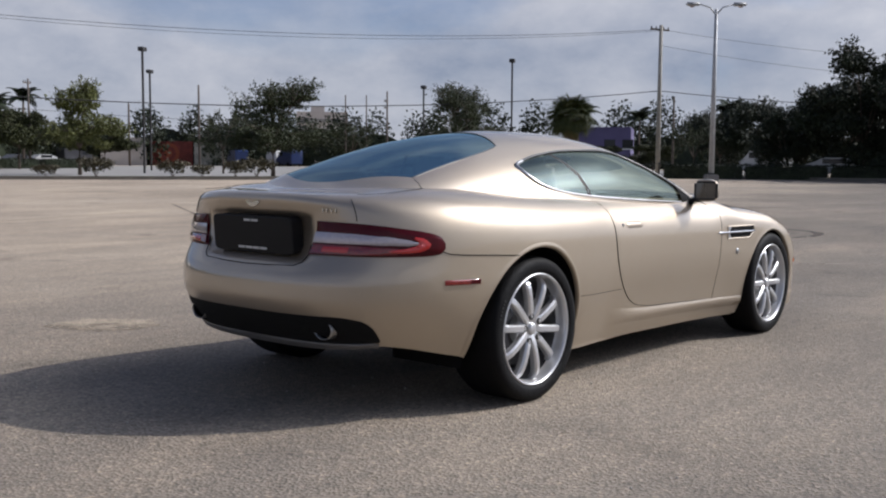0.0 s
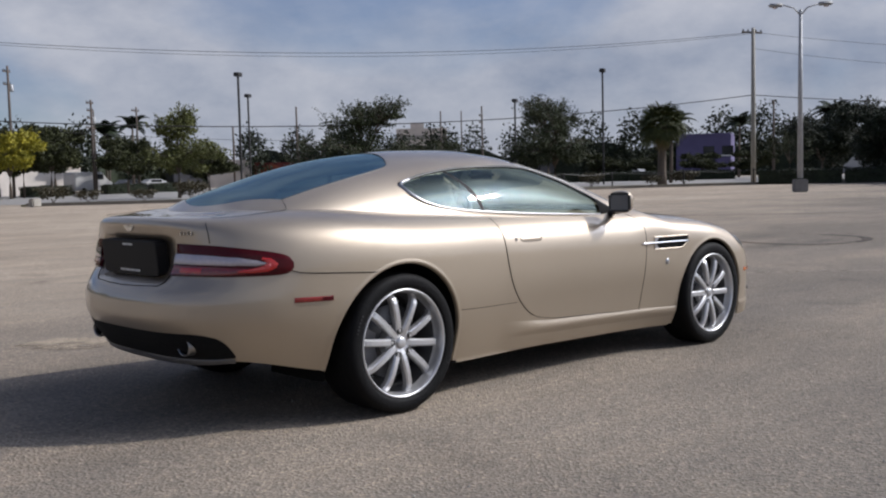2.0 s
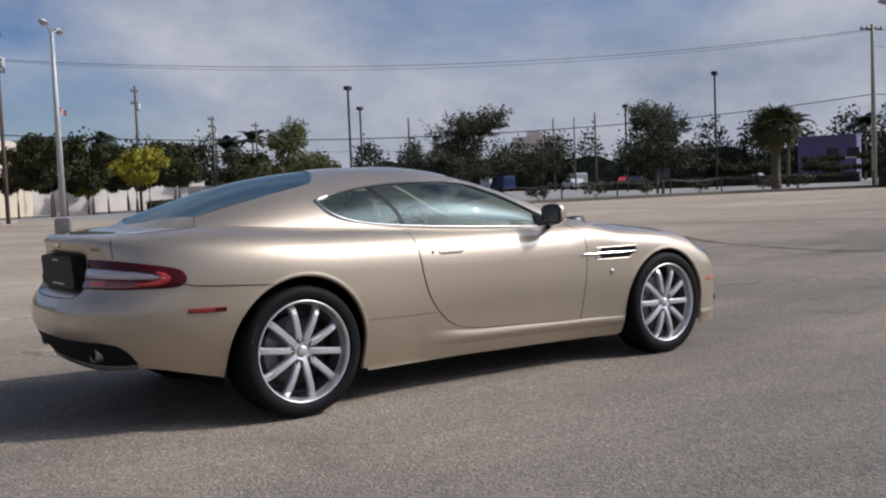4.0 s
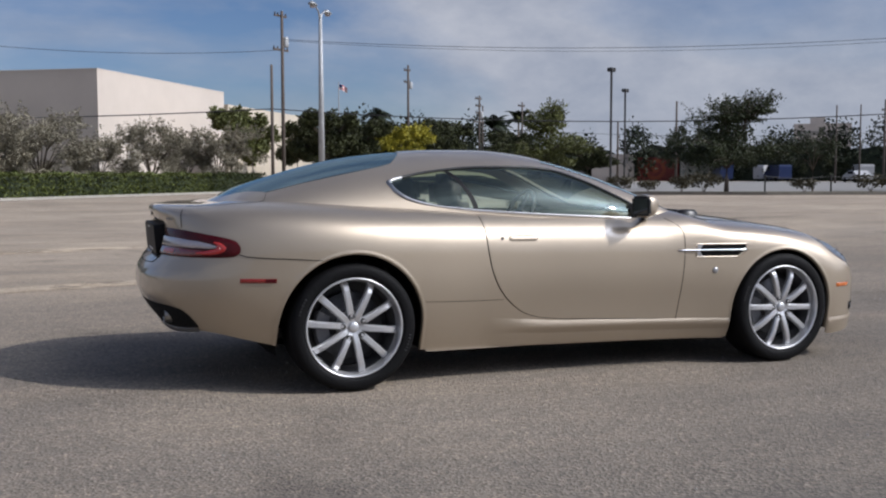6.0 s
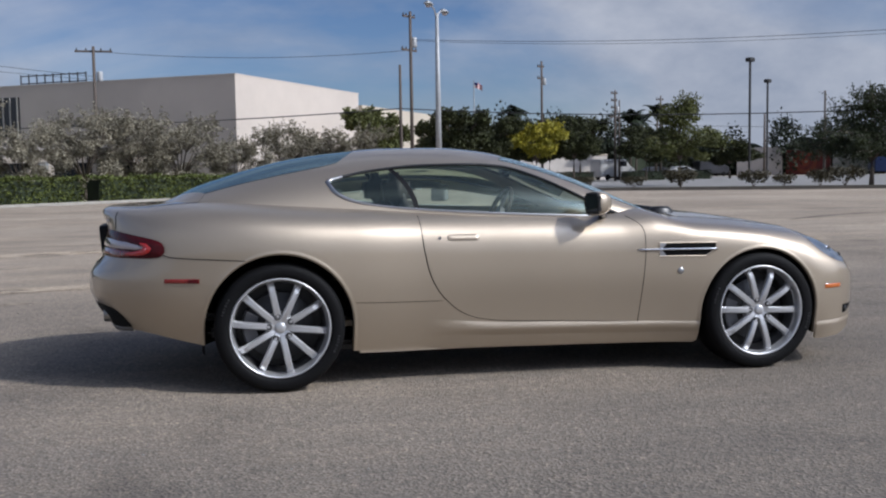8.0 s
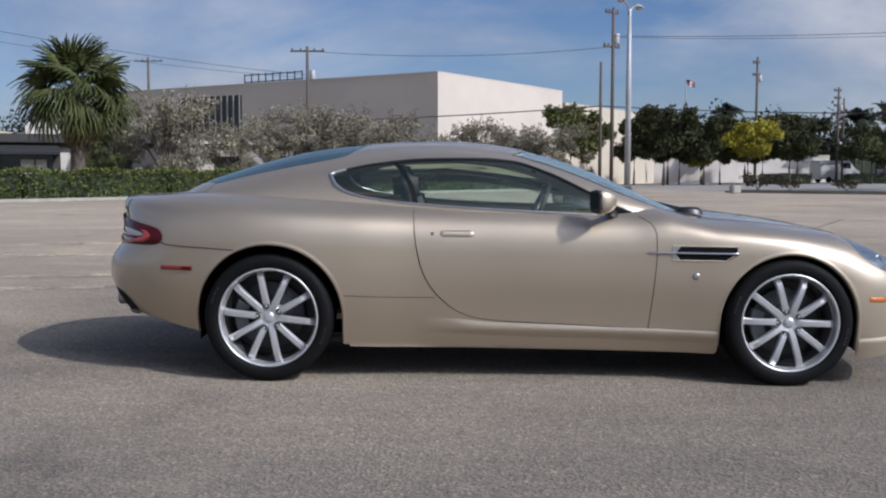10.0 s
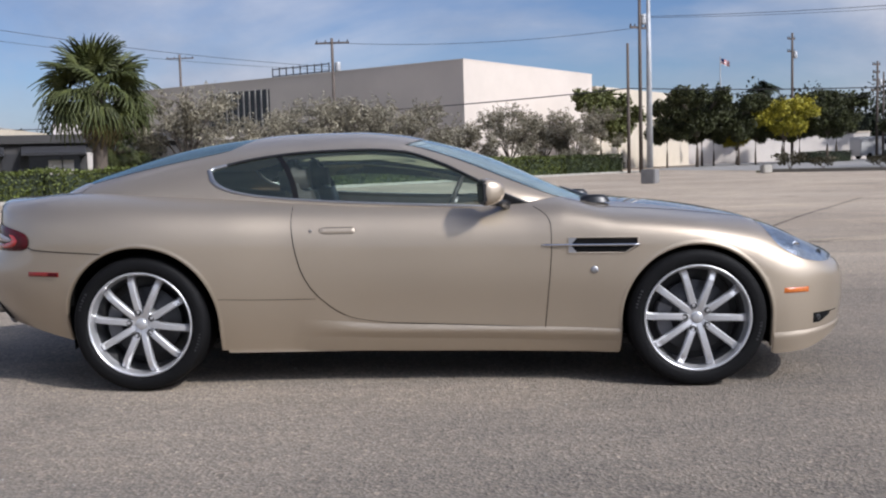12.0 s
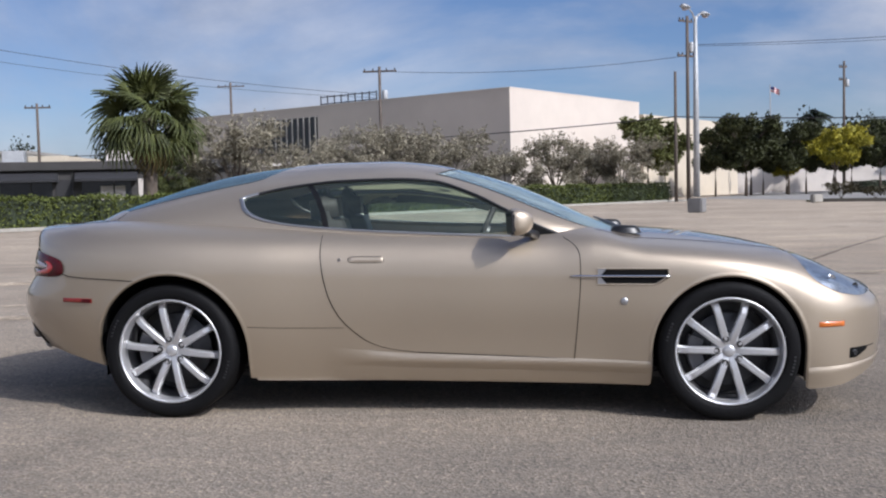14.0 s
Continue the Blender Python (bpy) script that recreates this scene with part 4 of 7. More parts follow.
    copy_thing(w, pose(2.74, 0.776, 0.337, 0, 0, 180) @ Matrix.Diagonal((1, 0.87, 1, 1)))


def tail_panel(name, a0, a1, z_low, z_high, material, out, label, nu=40, nv=8, parent=None, both=True, slant=0.0):
    """A panel on the tail between two plan angles and two height curves of q in 0..1."""
    made = []
    for s in ((1, -1) if both else (1,)):
        verts = []
        for i in range(nu + 1):
            q = i / nu
            for j in range(nv + 1):
                v = j / nv
                xp, r = tail_xp(lerp(a0 + slant * v, a1, q))
                z = lerp(z_low(q), z_high(q), v)
                edge = min(1.0, 5 * min(v, 1 - v, q * 3, (1 - q) * 3))
                p = skin(xp, z, out * (0.35 + 0.65 * edge), r)
                verts.append((p.x, p.y * s, p.z))
        fs = grid_faces(nu + 1, nv + 1)
        made.append(part(name, (verts, fs if s > 0 else [f[::-1] for f in fs]), material, parent or car, label, smooth=True))
    return made


def build_tail():
    SLANT = tail_at_y(0.395) - tail_at_y(0.345)
    a_in, a_tip = tail_at_y(0.345), tail_at_x(-0.585)
    zl = spline([(0, 0.700), (0.5, 0.700), (0.80, 0.702), (0.94, 0.708), (0.98, 0.718), (1, 0.734)])
    zh = spline([(0, 0.842), (0.35, 0.836), (0.7, 0.817), (0.93, 0.794), (0.98, 0.778), (1, 0.758)])
    lamps = tail_panel("tail_lamp", a_in, a_tip, zl, zh, M_DARKRED, 0.012, "dark red wraparound tail lamp", slant=SLANT)
    def lens(name, path, half, material, out, parent, s, label):
        """A strip of lens along (q, f) points of the lamp, with its own half heights."""
        verts = []
        n = 28
        for i in range(n + 1):
            t = i / n * (len(path) - 1)
            k = min(len(path) - 2, int(t))
            q, f = lerp(path[k][0], path[k + 1][0], t - k), lerp(path[k][1], path[k + 1][1], t - k)
            dq, df = path[k + 1][0] - path[k][0], (path[k + 1][1] - path[k][1]) * 0.30
            l = math.hypot(dq, df)
            h = lerp(half[k], half[k + 1], t - k)
            for j in range(5):
                w = lerp(-h, h, j / 4)
                qq, ff = q - df / l * w * 0.30, f + dq / l * w
                xp, rr = tail_xp(lerp(a_in + SLANT * ff, a_tip, min(0.99, max(0.0, qq))))
                p = skin(xp, lerp(zl(qq), zh(qq), ff), out + (0.002 if 0 < j < 4 else 0.0), rr)
                verts.append((p.x, p.y * s, p.z))
        fs = grid_faces(n + 1, 5)
        part(name, (verts, fs if s > 0 else [f[::-1] for f in fs]), material, parent, label, smooth=True)
    for s, lamp in zip((1, -1), lamps):
        lens("clear_lens", [(0.01, 0.53), (0.30, 0.53), (0.60, 0.52), (0.74, 0.50), (0.80, 0.50)], [0.16, 0.155, 0.135, 0.10, 0.035], M_CLEAR, 0.0145, lamp, s, "clear inner lamp lens")
        lens("red_band", [(0.02, 0.19), (0.30, 0.19), (0.66, 0.18)], [0.13, 0.13, 0.11], M_BAND, 0.0135, lamp, s, "red lower lamp band")
        lens("reflector_band", [(0.10, 0.19), (0.20, 0.19), (0.30, 0.19)], [0.08, 0.08, 0.08], M_RED, 0.0150, lamp, s, "small red reflector")
        lens("brake_lens", [(0.60, 0.17), (0.72, 0.21), (0.81, 0.30), (0.85, 0.46), (0.83, 0.62), (0.77, 0.70)], [0.04, 0.09, 0.13, 0.15, 0.11, 0.04], M_RED, 0.0150, lamp, s, "bright red curved brake light")
    # lower mesh panel, exhausts and splitter
    a_out = tail_at_x(-0.80)
    zlo = spline([(0, 0.318), (0.55, 0.318), (1, 0.335)])
    zhi = spline([(0, 0.446), (0.6, 0.446), (0.82, 0.432), (0.92, 0.402), (1, 0.344)])
    tail_panel("lower_grille", 0.0, a_out, zlo, zhi, M_MESH, 0.004, "black mesh lower bumper panel", nv=6)
    tail_panel("lower_valance", 0.0, a_out, lambda q: 0.283 + 0.026 * q * q, lambda q: 0.317 + 0.014 * q * q, M_VALANCE, 0.010, "grey lower bumper strip", nv=6)
    for s in (1, -1):
        e = lathe([(0.0330, 0.040), (0.0335, 0.004), (0.0355, -0.003), (0.0385, 0.000), (0.0390, 0.008), (0.0385, 0.07)], 36)
        o = part("exhaust_tip", e, M_PIPE, car, "oval bright exhaust tailpipe", smooth=True)
        xp, r = tail_xp(tail_at_y(0.455))
        p = skin(xp, 0.377, 0.0, r)
        o.matrix_basis = pose(p.x - 0.010, p.y * s, 0.384, 0, 0, -90) @ Matrix.Diagonal((1.45, 1, 1.10, 1))
        part("bore", lathe([(0.001, 0.062), (0.0315, 0.060), (0.0325, 0.012)], 24), M_GAP, o)
    # black plate in its recess
    ring = []
    for k in range(40):
        t = 2 * math.pi * (k + 0.5) / 40
        ring.append((0.272 * math.copysign(abs(math.cos(t)) ** 0.15, math.cos(t)), 0.082 * math.copysign(abs(math.sin(t)) ** 0.20, math.sin(t))))
    pv = [(-0.009, y * 0.975, z * 0.93) for y, z in ring] + [(-0.007, y, z) for y, z in ring] + [(0.05, y, z) for y, z in ring]
    pf = [tuple(range(40))] + [(o + k, o + (k + 1) % 40, o + 40 + (k + 1) % 40, o + 40 + k) for o in (0, 40) for k in range(40)]
    plate = part("number_plate", (pv, pf), M_PLATE, car, "black dealer plate with small pale lettering", smooth=False)
    plate.matrix_basis = pose(-0.930, 0, 0.770, 0, -5, 0)
    for w, h, z, n in ((0.10, 0.010, 0.062, 2), (0.20, 0.010, -0.060, 4)):
        for k in range(n):
            o = part("print_bar", box_bm(0.002, w / n - 0.006, h, at=(-0.0095, -w / 2 + w / n * (k + 0.5), z), base=False), M_WHITEMARK, plate)
    # surround line of the recess
    for s in (1, -1):
        line = []
        for y, z in ((0.352, 0.74), (0.350, 0.70), (0.335, 0.668), (0.30, 0.652), (0.15, 0.646), (0.0, 0.643)):
            xp, r = tail_xp(tail_at_y(max(0.004, y)))
            p = skin(xp, z, 0.001, r)
            line.append((p.x, p.y * s, p.z))
        part("tailgate_gap", tube(line, 0.0022, 6), M_GAP, car, smooth=True)
        line = []
        for k in range(12):
            z = lerp(0.846, 0.935, k / 11)
            xp, r = tail_xp(tail_at_y(lerp(0.575, 0.585, k / 11)))
            p = skin(xp, z, 0.001, r)
            line.append((p.x, p.y * s, p.z))
        part("boot_gap", tube(line, 0.0018, 6), M_GAP, car, smooth=True)
        # bumper joint from lamp to arch
    side_strip("bumper_gap", [(-0.595, 0.722), (-0.56, 0.711), (-0.50, 0.706), (-0.42, 0.702), (-0.34, 0.699), (-0.26, 0.695), (-0.172, 0.690)], M_GAP, 0.0025)
    # winged badge and raised characters, as plain shapes
    v = [(-0.052, 0.010), (-0.030, 0.014), (0, 0.006), (0.030, 0.014), (0.052, 0.010), (0.026, -0.008), (0.008, -0.012), (-0.008, -0.012), (-0.026, -0.008)]
    x0 = skin(*tail_xp(0.004)[:1], 0.905, 0.0, 0.004).x - 0.006
    verts = [(x0, y, 0.905 + z) for y, z in v] + [(x0 + 0.01, y, 0.905 + z) for y, z in v]
    n = len(v)
    part("badge", (verts, [tuple(range(n))] + [(k, (k + 1) % n, n + (k + 1) % n, n + k) for k in range(n)]), M_CHROME, car, "small bright winged badge")
    for k in range(4):
        xp, r = tail_xp(tail_at_y(0.44 + 0.020 * k))
        p = skin(xp, 0.888, 0.003, r)
        part("emblem_bar", box_bm(0.004, 0.011, 0.018, 0.002, at=(p.x, p.y, p.z), base=False), M_CHROME, car)


def side_panel(name, x0, x1, zl, zh, material, out, label, nu=20, nv=6, both=True, parent=None):
    made = []
    for s in ((1, -1) if both else (1,)):
        verts = []
        for i in range(nu + 1):
            x = lerp(x0, x1, i / nu)
            for j in range(nv + 1):
                e = min(1.0, 6 * min(i / nu, 1 - i / nu, j / nv, 1 - j / nv))
                p = skin(x, lerp(zl(x), zh(x), j / nv), out * (0.2 + 0.8 * e))
                verts.append((p.x, p.y * s, p.z))
        fs = grid_faces(nu + 1, nv + 1)
        made.append(part(name, (verts, fs if s > 0 else [f[::-1] for f in fs]), material, parent or car, label, smooth=True))
    return made


def build_side_details():
    for s, m in zip((1, -1), side_panel("side_marker", -0.578, -0.402, lambda x: 0.5785, lambda x: 0.601, M_MARKER, 0.007, "slim red side marker lamp")):
        v = []
        for i in range(7):
            for j in range(3):
                p = skin(lerp(-0.458, -0.406, i / 6), lerp(0.5805, 0.599, j / 2), 0.0085)
                v.append((p.x, p.y * s, p.z))
        fs = grid_faces(7, 3)
        part("marker_end", (v, fs if s > 0 else [f[::-1] for f in fs]), M_DARKRED, m, "dark end of the marker lens", smooth=True)
    side_panel("side_marker", 3.155, 3.285, lambda x: 0.452, lambda x: 0.478, M_AMBER, 0.007, "slim amber side marker lamp")
    vents = side_panel("wing_vent", 2.115, 2.452, lambda x: 0.660 if x < 2.40 else lerp(0.660, 0.690, (x - 2.40) / 0.052),
                       lambda x: 0.736, M_GAP, 0.0015, "black side vent with bright strake")
    for s, v in zip((1, -1), vents):
        loop = [(2.115, 0.660), (2.39, 0.660), (2.452, 0.700), (2.452, 0.736), (2.115, 0.736)]
        line = []
        for i in range(5):
            a, b = loop[i], loop[(i + 1) % 5]
            for k in range(8):
                p = skin(lerp(a[0], b[0], k / 8), lerp(a[1], b[1], k / 8), 0.001)
                line.append((p.x, p.y * s, p.z))
        part("vent_frame", tube(line, 0.0042, 6, closed=True), M_PAINT, v)
        end = []
        for i in range(6):
            for j in range(5):
                x, z = lerp(2.118, 2.128 + 0.030 * abs(j - 2) / 2, i / 5), lerp(0.662, 0.734, j / 4)
                p = skin(x, z, 0.004)
                end.append((p.x, p.y * s, p.z))
        fs = grid_faces(6, 5)
        part("vent_end", (end, fs if s > 0 else [f[::-1] for f in fs]), M_MOULD, v, "silver vent end bracket")
        line = []
        for k in range(20):
            x = lerp(1.985, 2.462, k / 19)
            p = skin(x, 0.700, 0.006)
            line.append((p.x, p.y * s, p.z))
        part("strake", tube(line, [0.003] + [0.0062] * 18 + [0.003], 8), M_CHROME, v, "bright metal strake", smooth=True)
        p = skin(2.243, 0.578, 0.002)
        o = part("wing_badge", lathe([(0.001, -0.004), (0.013, -0.004), (0.018, -0.001), (0.018, 0.004)], 24), M_MOULD, car, "tiny round bright badge", smooth=True)
        o.matrix_basis = pose(p.x, p.y * s, p.z)
    # headlamps
    zu = spline([(3.09, 0.788), (3.20, 0.745), (3.30, 0.701), (3.42, 0.655), (3.52, 0.618), (3.57, 0.602)])
    zd = spline([(3.09, 0.780), (3.12, 0.705), (3.20, 0.640), (3.30, 0.602), (3.42, 0.586), (3.57, 0.588)])
    for s in (1, -1):
        inner, cover = [], []
        for i in range(29):
            x = lerp(3.09, 3.57, i / 28)
            for j in range(9):
                z = lerp(zd(x), zu(x), j / 8)
                e = min(1.0, 4 * min(i / 28, 1 - i / 28, j / 8, 1 - j / 8))
                p, q = nose_skin(x, z, 0.002), nose_skin(x, z, 0.003 + 0.010 * e)
                inner.append((p.x, p.y * s, p.z))
                cover.append((q.x, q.y * s, q.z))
        fs = grid_faces(29, 9)
        fs = fs if s > 0 else [f[::-1] for f in fs]
        l = part("headlamp", (inner, fs), M_LAMPIN, car, "clear-lensed swept-back headlamp", smooth=True)
        c = part("lens_cover", (cover, fs), M_LAMPGLASS, l, "clear headlamp cover", smooth=True)
        c.visible_shadow = False
        for x, k in ((3.24, 1.0), (3.385, 0.8)):
            p = nose_skin(x, lerp(zd(x), zu(x), 0.42), 0.0015)
            o = part("reflector", lathe([(0.001, 0.004), (0.016 * k, 0.0), (0.026 * k, -0.005), (0.028 * k, -0.003)], 24), M_CHROME if x < 3.3 else M_TRIM, l, smooth=True)
            o.matrix_basis = pose(p.x, p.y * s, p.z, 0, 0, 30 * s if s > 0 else 150)
    # front air slot in the bumper corner
    side_panel("bumper_slot", 3.318, 3.430, lambda x: lerp(0.294, 0.326, max(0.0, (x - 3.36) / 0.07)), lambda x: 0.344, M_GAP, 0.002, "dark bumper corner slot")
    side_strip("slot_crease", [(3.425, 0.339), (3.45, 0.341), (3.48, 0.342)], M_GAP, 0.0022)
    for s in (1, -1):
        p = skin(3.345, 0.320, 0.003)
        o = part("fog_lamp", lathe([(0.001, -0.003), (0.011, -0.006), (0.015, -0.004), (0.016, 0.006)], 20), M_TRIM, car, "small round fog lamp", smooth=True)
        o.matrix_basis = pose(p.x, p.y * s, p.z, 0, 0, 35 * s if s > 0 else 145)
    # door mirrors
    for s in (1, -1):
        bm = bmesh.new()
        bmesh.ops.create_uvsphere(bm, u_segments=28, v_segments=18, radius=1)
        for v in bm.verts:
            x, y, z = v.co
            k = 0.7
            x = math.copysign(abs(x) ** k, x)
            y = math.copysign(abs(y) ** k, y)
            z = math.copysign(abs(z) ** k, z)
            x = max(x, -0.42)
            taper = 1 - 0.28 * max(0.0, x)
            v.co = (x * 0.076, y * 0.071 * taper, z * 0.066 * taper)
        o = part("door_mirror", bm, M_PAINT, car, "painted door mirror on a black stalk", smooth=True)
        o.matrix_basis = pose(1.732, -0.892 * s, 0.965, 0, -3, 13 * s)
        o2 = part("mirror_rim", box_bm(0.012, 0.136, 0.112, 0.014, base=False), M_TRIM, o, "black mirror rim")
        o2.matrix_basis = pose(-0.033, 0, 0)
        part("mirror_pane", box_bm(0.004, 0.112, 0.090, 0.0015, at=(-0.0075, 0, 0), base=False), M_MIRROR, o2, "grey mirror glass")
        p0, p1 = Vector((1.765, -0.845 * s, 0.916)), Vector((1.822, -0.745 * s, 0.892))
        part("mirror_stalk", tube([p0, lerp(p0, p1, 0.5) + Vector((0, 0, 0.003)), p1], [0.022, 0.020, 0.024], 10), M_TRIM, car, "black mirror stalk", smooth=True)
        sail = []
        for i in range(9):
            x = lerp(1.735, 1.962, i / 8)
            for j in range(5):
                z = lerp(PANE_LOW(x) - 0.002, PANE_HIGH(x) + 0.001, j / 4)
                p = roof_at(x, roof_c(x, z))
                sail.append((p.x, (p.y - 0.006) * s, p.z))
        fs = grid_faces(9, 5)
        part("mirror_base", (sail, fs if s > 0 else [f[::-1] for f in fs]), M_GAP, car, "black mirror base triangle")
    # wipers and scuttle
    for y0, y1 in ((-0.52, 0.10), (-0.02, 0.56)):
        part("wiper", tube([(2.27, y0, 0.912), (2.24, lerp(y0, y1, 0.5), 0.928), (2.20, y1, 0.945)], [0.013, 0.008, 0.005], 6), M_TRIM, car, "black wiper arm and blade")
    for s in (1, -1):
        hub = lathe([(0.001, 0.035), (0.026, 0.032), (0.034, 0.012), (0.040, -0.02)], 14, "z")
        part("wiper_pivot", hub, M_TRIM, car, "black wiper pivot cover", smooth=True).matrix_basis = pose(2.285, -0.50 * s, 0.905) @ Matrix.Diagonal((2.1, 1.2, 0.75, 1))
    bm = box_bm(0.10, 0.90, 0.03, 0.01, at=(2.29, 0, 0.872))
    part("scuttle", bm, M_TRIM, car, "black scuttle panel")
    # bonnet shut lines
    for s in (1, -1):
        line = []
        for k in range(30):
            xp = lerp(2.12, 3.12, k / 29)
            p = skin_top(xp, plan_ratio(xp), 0.0, lerp(0.735, 0.60, k / 29))
            line.append((p.x, p.y * s, p.z + 0.0006))
        part("bonnet_gap", tube(line, 0.0012, 6), M_GAP, car, smooth=True)
    # hatch crease either side of the tailgate
    for s in (1, -1):
        line = [(-0.80, -0.520), (-0.75, -0.537), (-0.68, -0.553), (-0.62, -0.563), (-0.56, -0.570), (-0.50, -0.572), (-0.45, -0.562), (-0.42, -0.545), (-0.40, -0.52), (-0.385, -0.49), (-0.375, -0.455)]
        out = []
        for x, y in line:
            c = min(1.0, abs(y) / W_ROOF(x)) if x > -0.66 else 1.0
            zr = roof_at(x, c).z if x > -0.66 else 0
            n = N_SECT(x)
            cc = min(1.0, abs(y) / (HALF_W(x) * plan_ratio(x)))
            zb = Z_WAIST(x) + (Z_CROWN(x) - Z_WAIST(x)) * max(0.0, 1 - cc ** n) ** (1 / n)
            out.append((x, y * s, max(zr, zb) + 0.001))
        part("tailgate_seam", tube(out, 0.0013, 6), M_GAP, car, smooth=True)


def build_cabin():
    part("floor_pan", box_bm(3.1, 1.30, 0.05, 0.02, at=(1.62, 0, 0.17)), M_TRIM, car, "black underbody")
    part("rear_floor", box_bm(0.50, 1.30, 0.05, 0.02, at=(-0.12, 0, 0.262)), M_TRIM, car, "black rear underbody")
    part("boot_floor", box_bm(0.46, 1.04, 0.04, 0.02, at=(-0.52, 0, 0.335)), M_TRIM, car, "black boot underside")
    part("cabin_floor", box_bm(2.3, 1.30, 0.03, at=(1.05, 0, 0.30)), M_LEATHER, car)
    for s in (1, -1):
        v = []
        for i in range(24):
            for j in range(6):
                x, z = lerp(0.45, 2.0, i / 23), lerp(0.33, PANE_LOW(min(max(lerp(0.45, 2.0, i / 23), 0.5), PANE1)) - 0.02, j / 5)
                v.append((x, (skin(x, z).y + 0.05) * s, z))
        part("door_lining", (v, grid_faces(24, 6)), M_LEATHER, car, "cream leather door lining", smooth=True)
    part("dashboard", box_bm(0.50, 1.30, 0.26, 0.07, at=(1.98, 0, 0.64), seg=4), M_LEATHER, car, "cream leather dashboard", smooth=True)
    part("parcel_shelf", box_bm(0.55, 1.05, 0.10, 0.04, at=(-0.06, 0, 0.83)), M_LEATHER, car, "cream parcel shelf")

    def seat(x, y, sx, m, lab):
        cu = part("seat", box_bm(0.50 * sx, 0.50, 0.18, 0.06, at=(x + 0.24 * sx, y, 0.36), seg=3), m, car, lab, smooth=True)
        b = box_bm(0.16, 0.48, 0.60, 0.06, base=True, seg=3)
        for v in b.verts:
            k = v.co.z / 0.60
            v.co.y *= 1 - 0.28 * k
            v.co.x *= 1 - 0.25 * k
        o = part("backrest", b, m, cu, "", smooth=True)
        o.matrix_basis = pose(x, y, 0.44, 0, -17, 0)
        h = box_bm(0.145, 0.27, 0.215, 0.055, base=True, seg=3)
        o = part("headrest", h, m, cu, "", smooth=True)
        o.matrix_basis = pose(x - 0.180, y, 0.925, 0, -6, 0)
    for y in (-0.36, 0.36):
        seat(0.89, y, 1.0, M_DARKLEATHER, "dark leather front seat")
        b = part("rear_seat", box_bm(0.16, 0.42, 0.40, 0.06, at=(0, 0, 0), seg=3), M_DARKLEATHER, car, "dark leather rear seat", smooth=True)
        b.matrix_basis = pose(0.42, y * 0.9, 0.50, 0, -20, 0)
    ring = [(0.185 * math.cos(t), 0.185 * math.sin(t), 0) for t in [2 * math.pi * k / 36 for k in range(36)]]
    w = part("steering_wheel", tube(ring, 0.015, 8, closed=True), M_DARKLEATHER, car, "dark leather steering wheel", smooth=True)
    w.matrix_basis = pose(1.52, 0.36, 0.862, 0, -66, 0)
    part("boss", joined(tube([(0, 0, 0.01), (0, 0, -0.03)], [0.06, 0.05], 16), tube([(-0.17, 0, 0), (0.17, 0, 0)], 0.014, 6), tube([(0, 0, 0), (0, -0.17, 0)], 0.014, 6)), M_CALIPER, w)
    m = part("rear_view_mirror", box_bm(0.03, 0.22, 0.06, 0.02, base=False), M_TRIM, car, "interior rear view mirror", smooth=True)
    m.matrix_basis = pose(1.46, 0, 1.14)


build_body()
build_roof()
build_doors()
build_sills()
build_arches()
build_chin()
build_wheels()
build_tail()
build_side_details()
build_cabin()

# ---- plants ----
def leaf_cloud(seed, lobes, count, size, shell=0.55, flat=0.0):
    """Verts and faces of many small bent leaves in the shells of ellipsoid lobes (x, y, z, rx, ry, rz)."""
    rng = np.random.default_rng(seed)
    vol = np.array([l[3] * l[4] * l[5] for l in lobes]) ** 0.75
    pick = rng.choice(len(lobes), count, p=vol / vol.sum())
    L = np.array(lobes)[pick]
    d = rng.normal(size=(count, 3))
    d /= np.linalg.norm(d, axis=1)[:, None]
    rad = shell + (1 - shell) * rng.random(count) ** 0.6
    rad *= 1 + 0.20 * np.clip(rng.normal(size=count), -2.0, 1.3)
    c = L[:, :3] + d * rad[:, None] * L[:, 3:]
    a = rng.normal(size=(count, 3))
    a[:, 2] *= 1 - flat
    a /= np.linalg.norm(a, axis=1)[:, None]
    b = np.cross(a, rng.normal(size=(count, 3)))
    b /= np.linalg.norm(b, axis=1)[:, None]
    s = size * (0.6 + 0.8 * rng.random(count))
    a, b = a * s[:, None], b * s[:, None] * 0.62
    nrm = np.cross(a, b) / np.maximum(1e-6, s)[:, None] * 0.35
    v = np.stack([c - a, c - b + nrm, c + a, c + b + nrm], 1).reshape(-1, 3)
    f = [(4 * i, 4 * i + 1, 4 * i + 2, 4 * i + 3) for i in range(count)]
    return v.tolist(), f


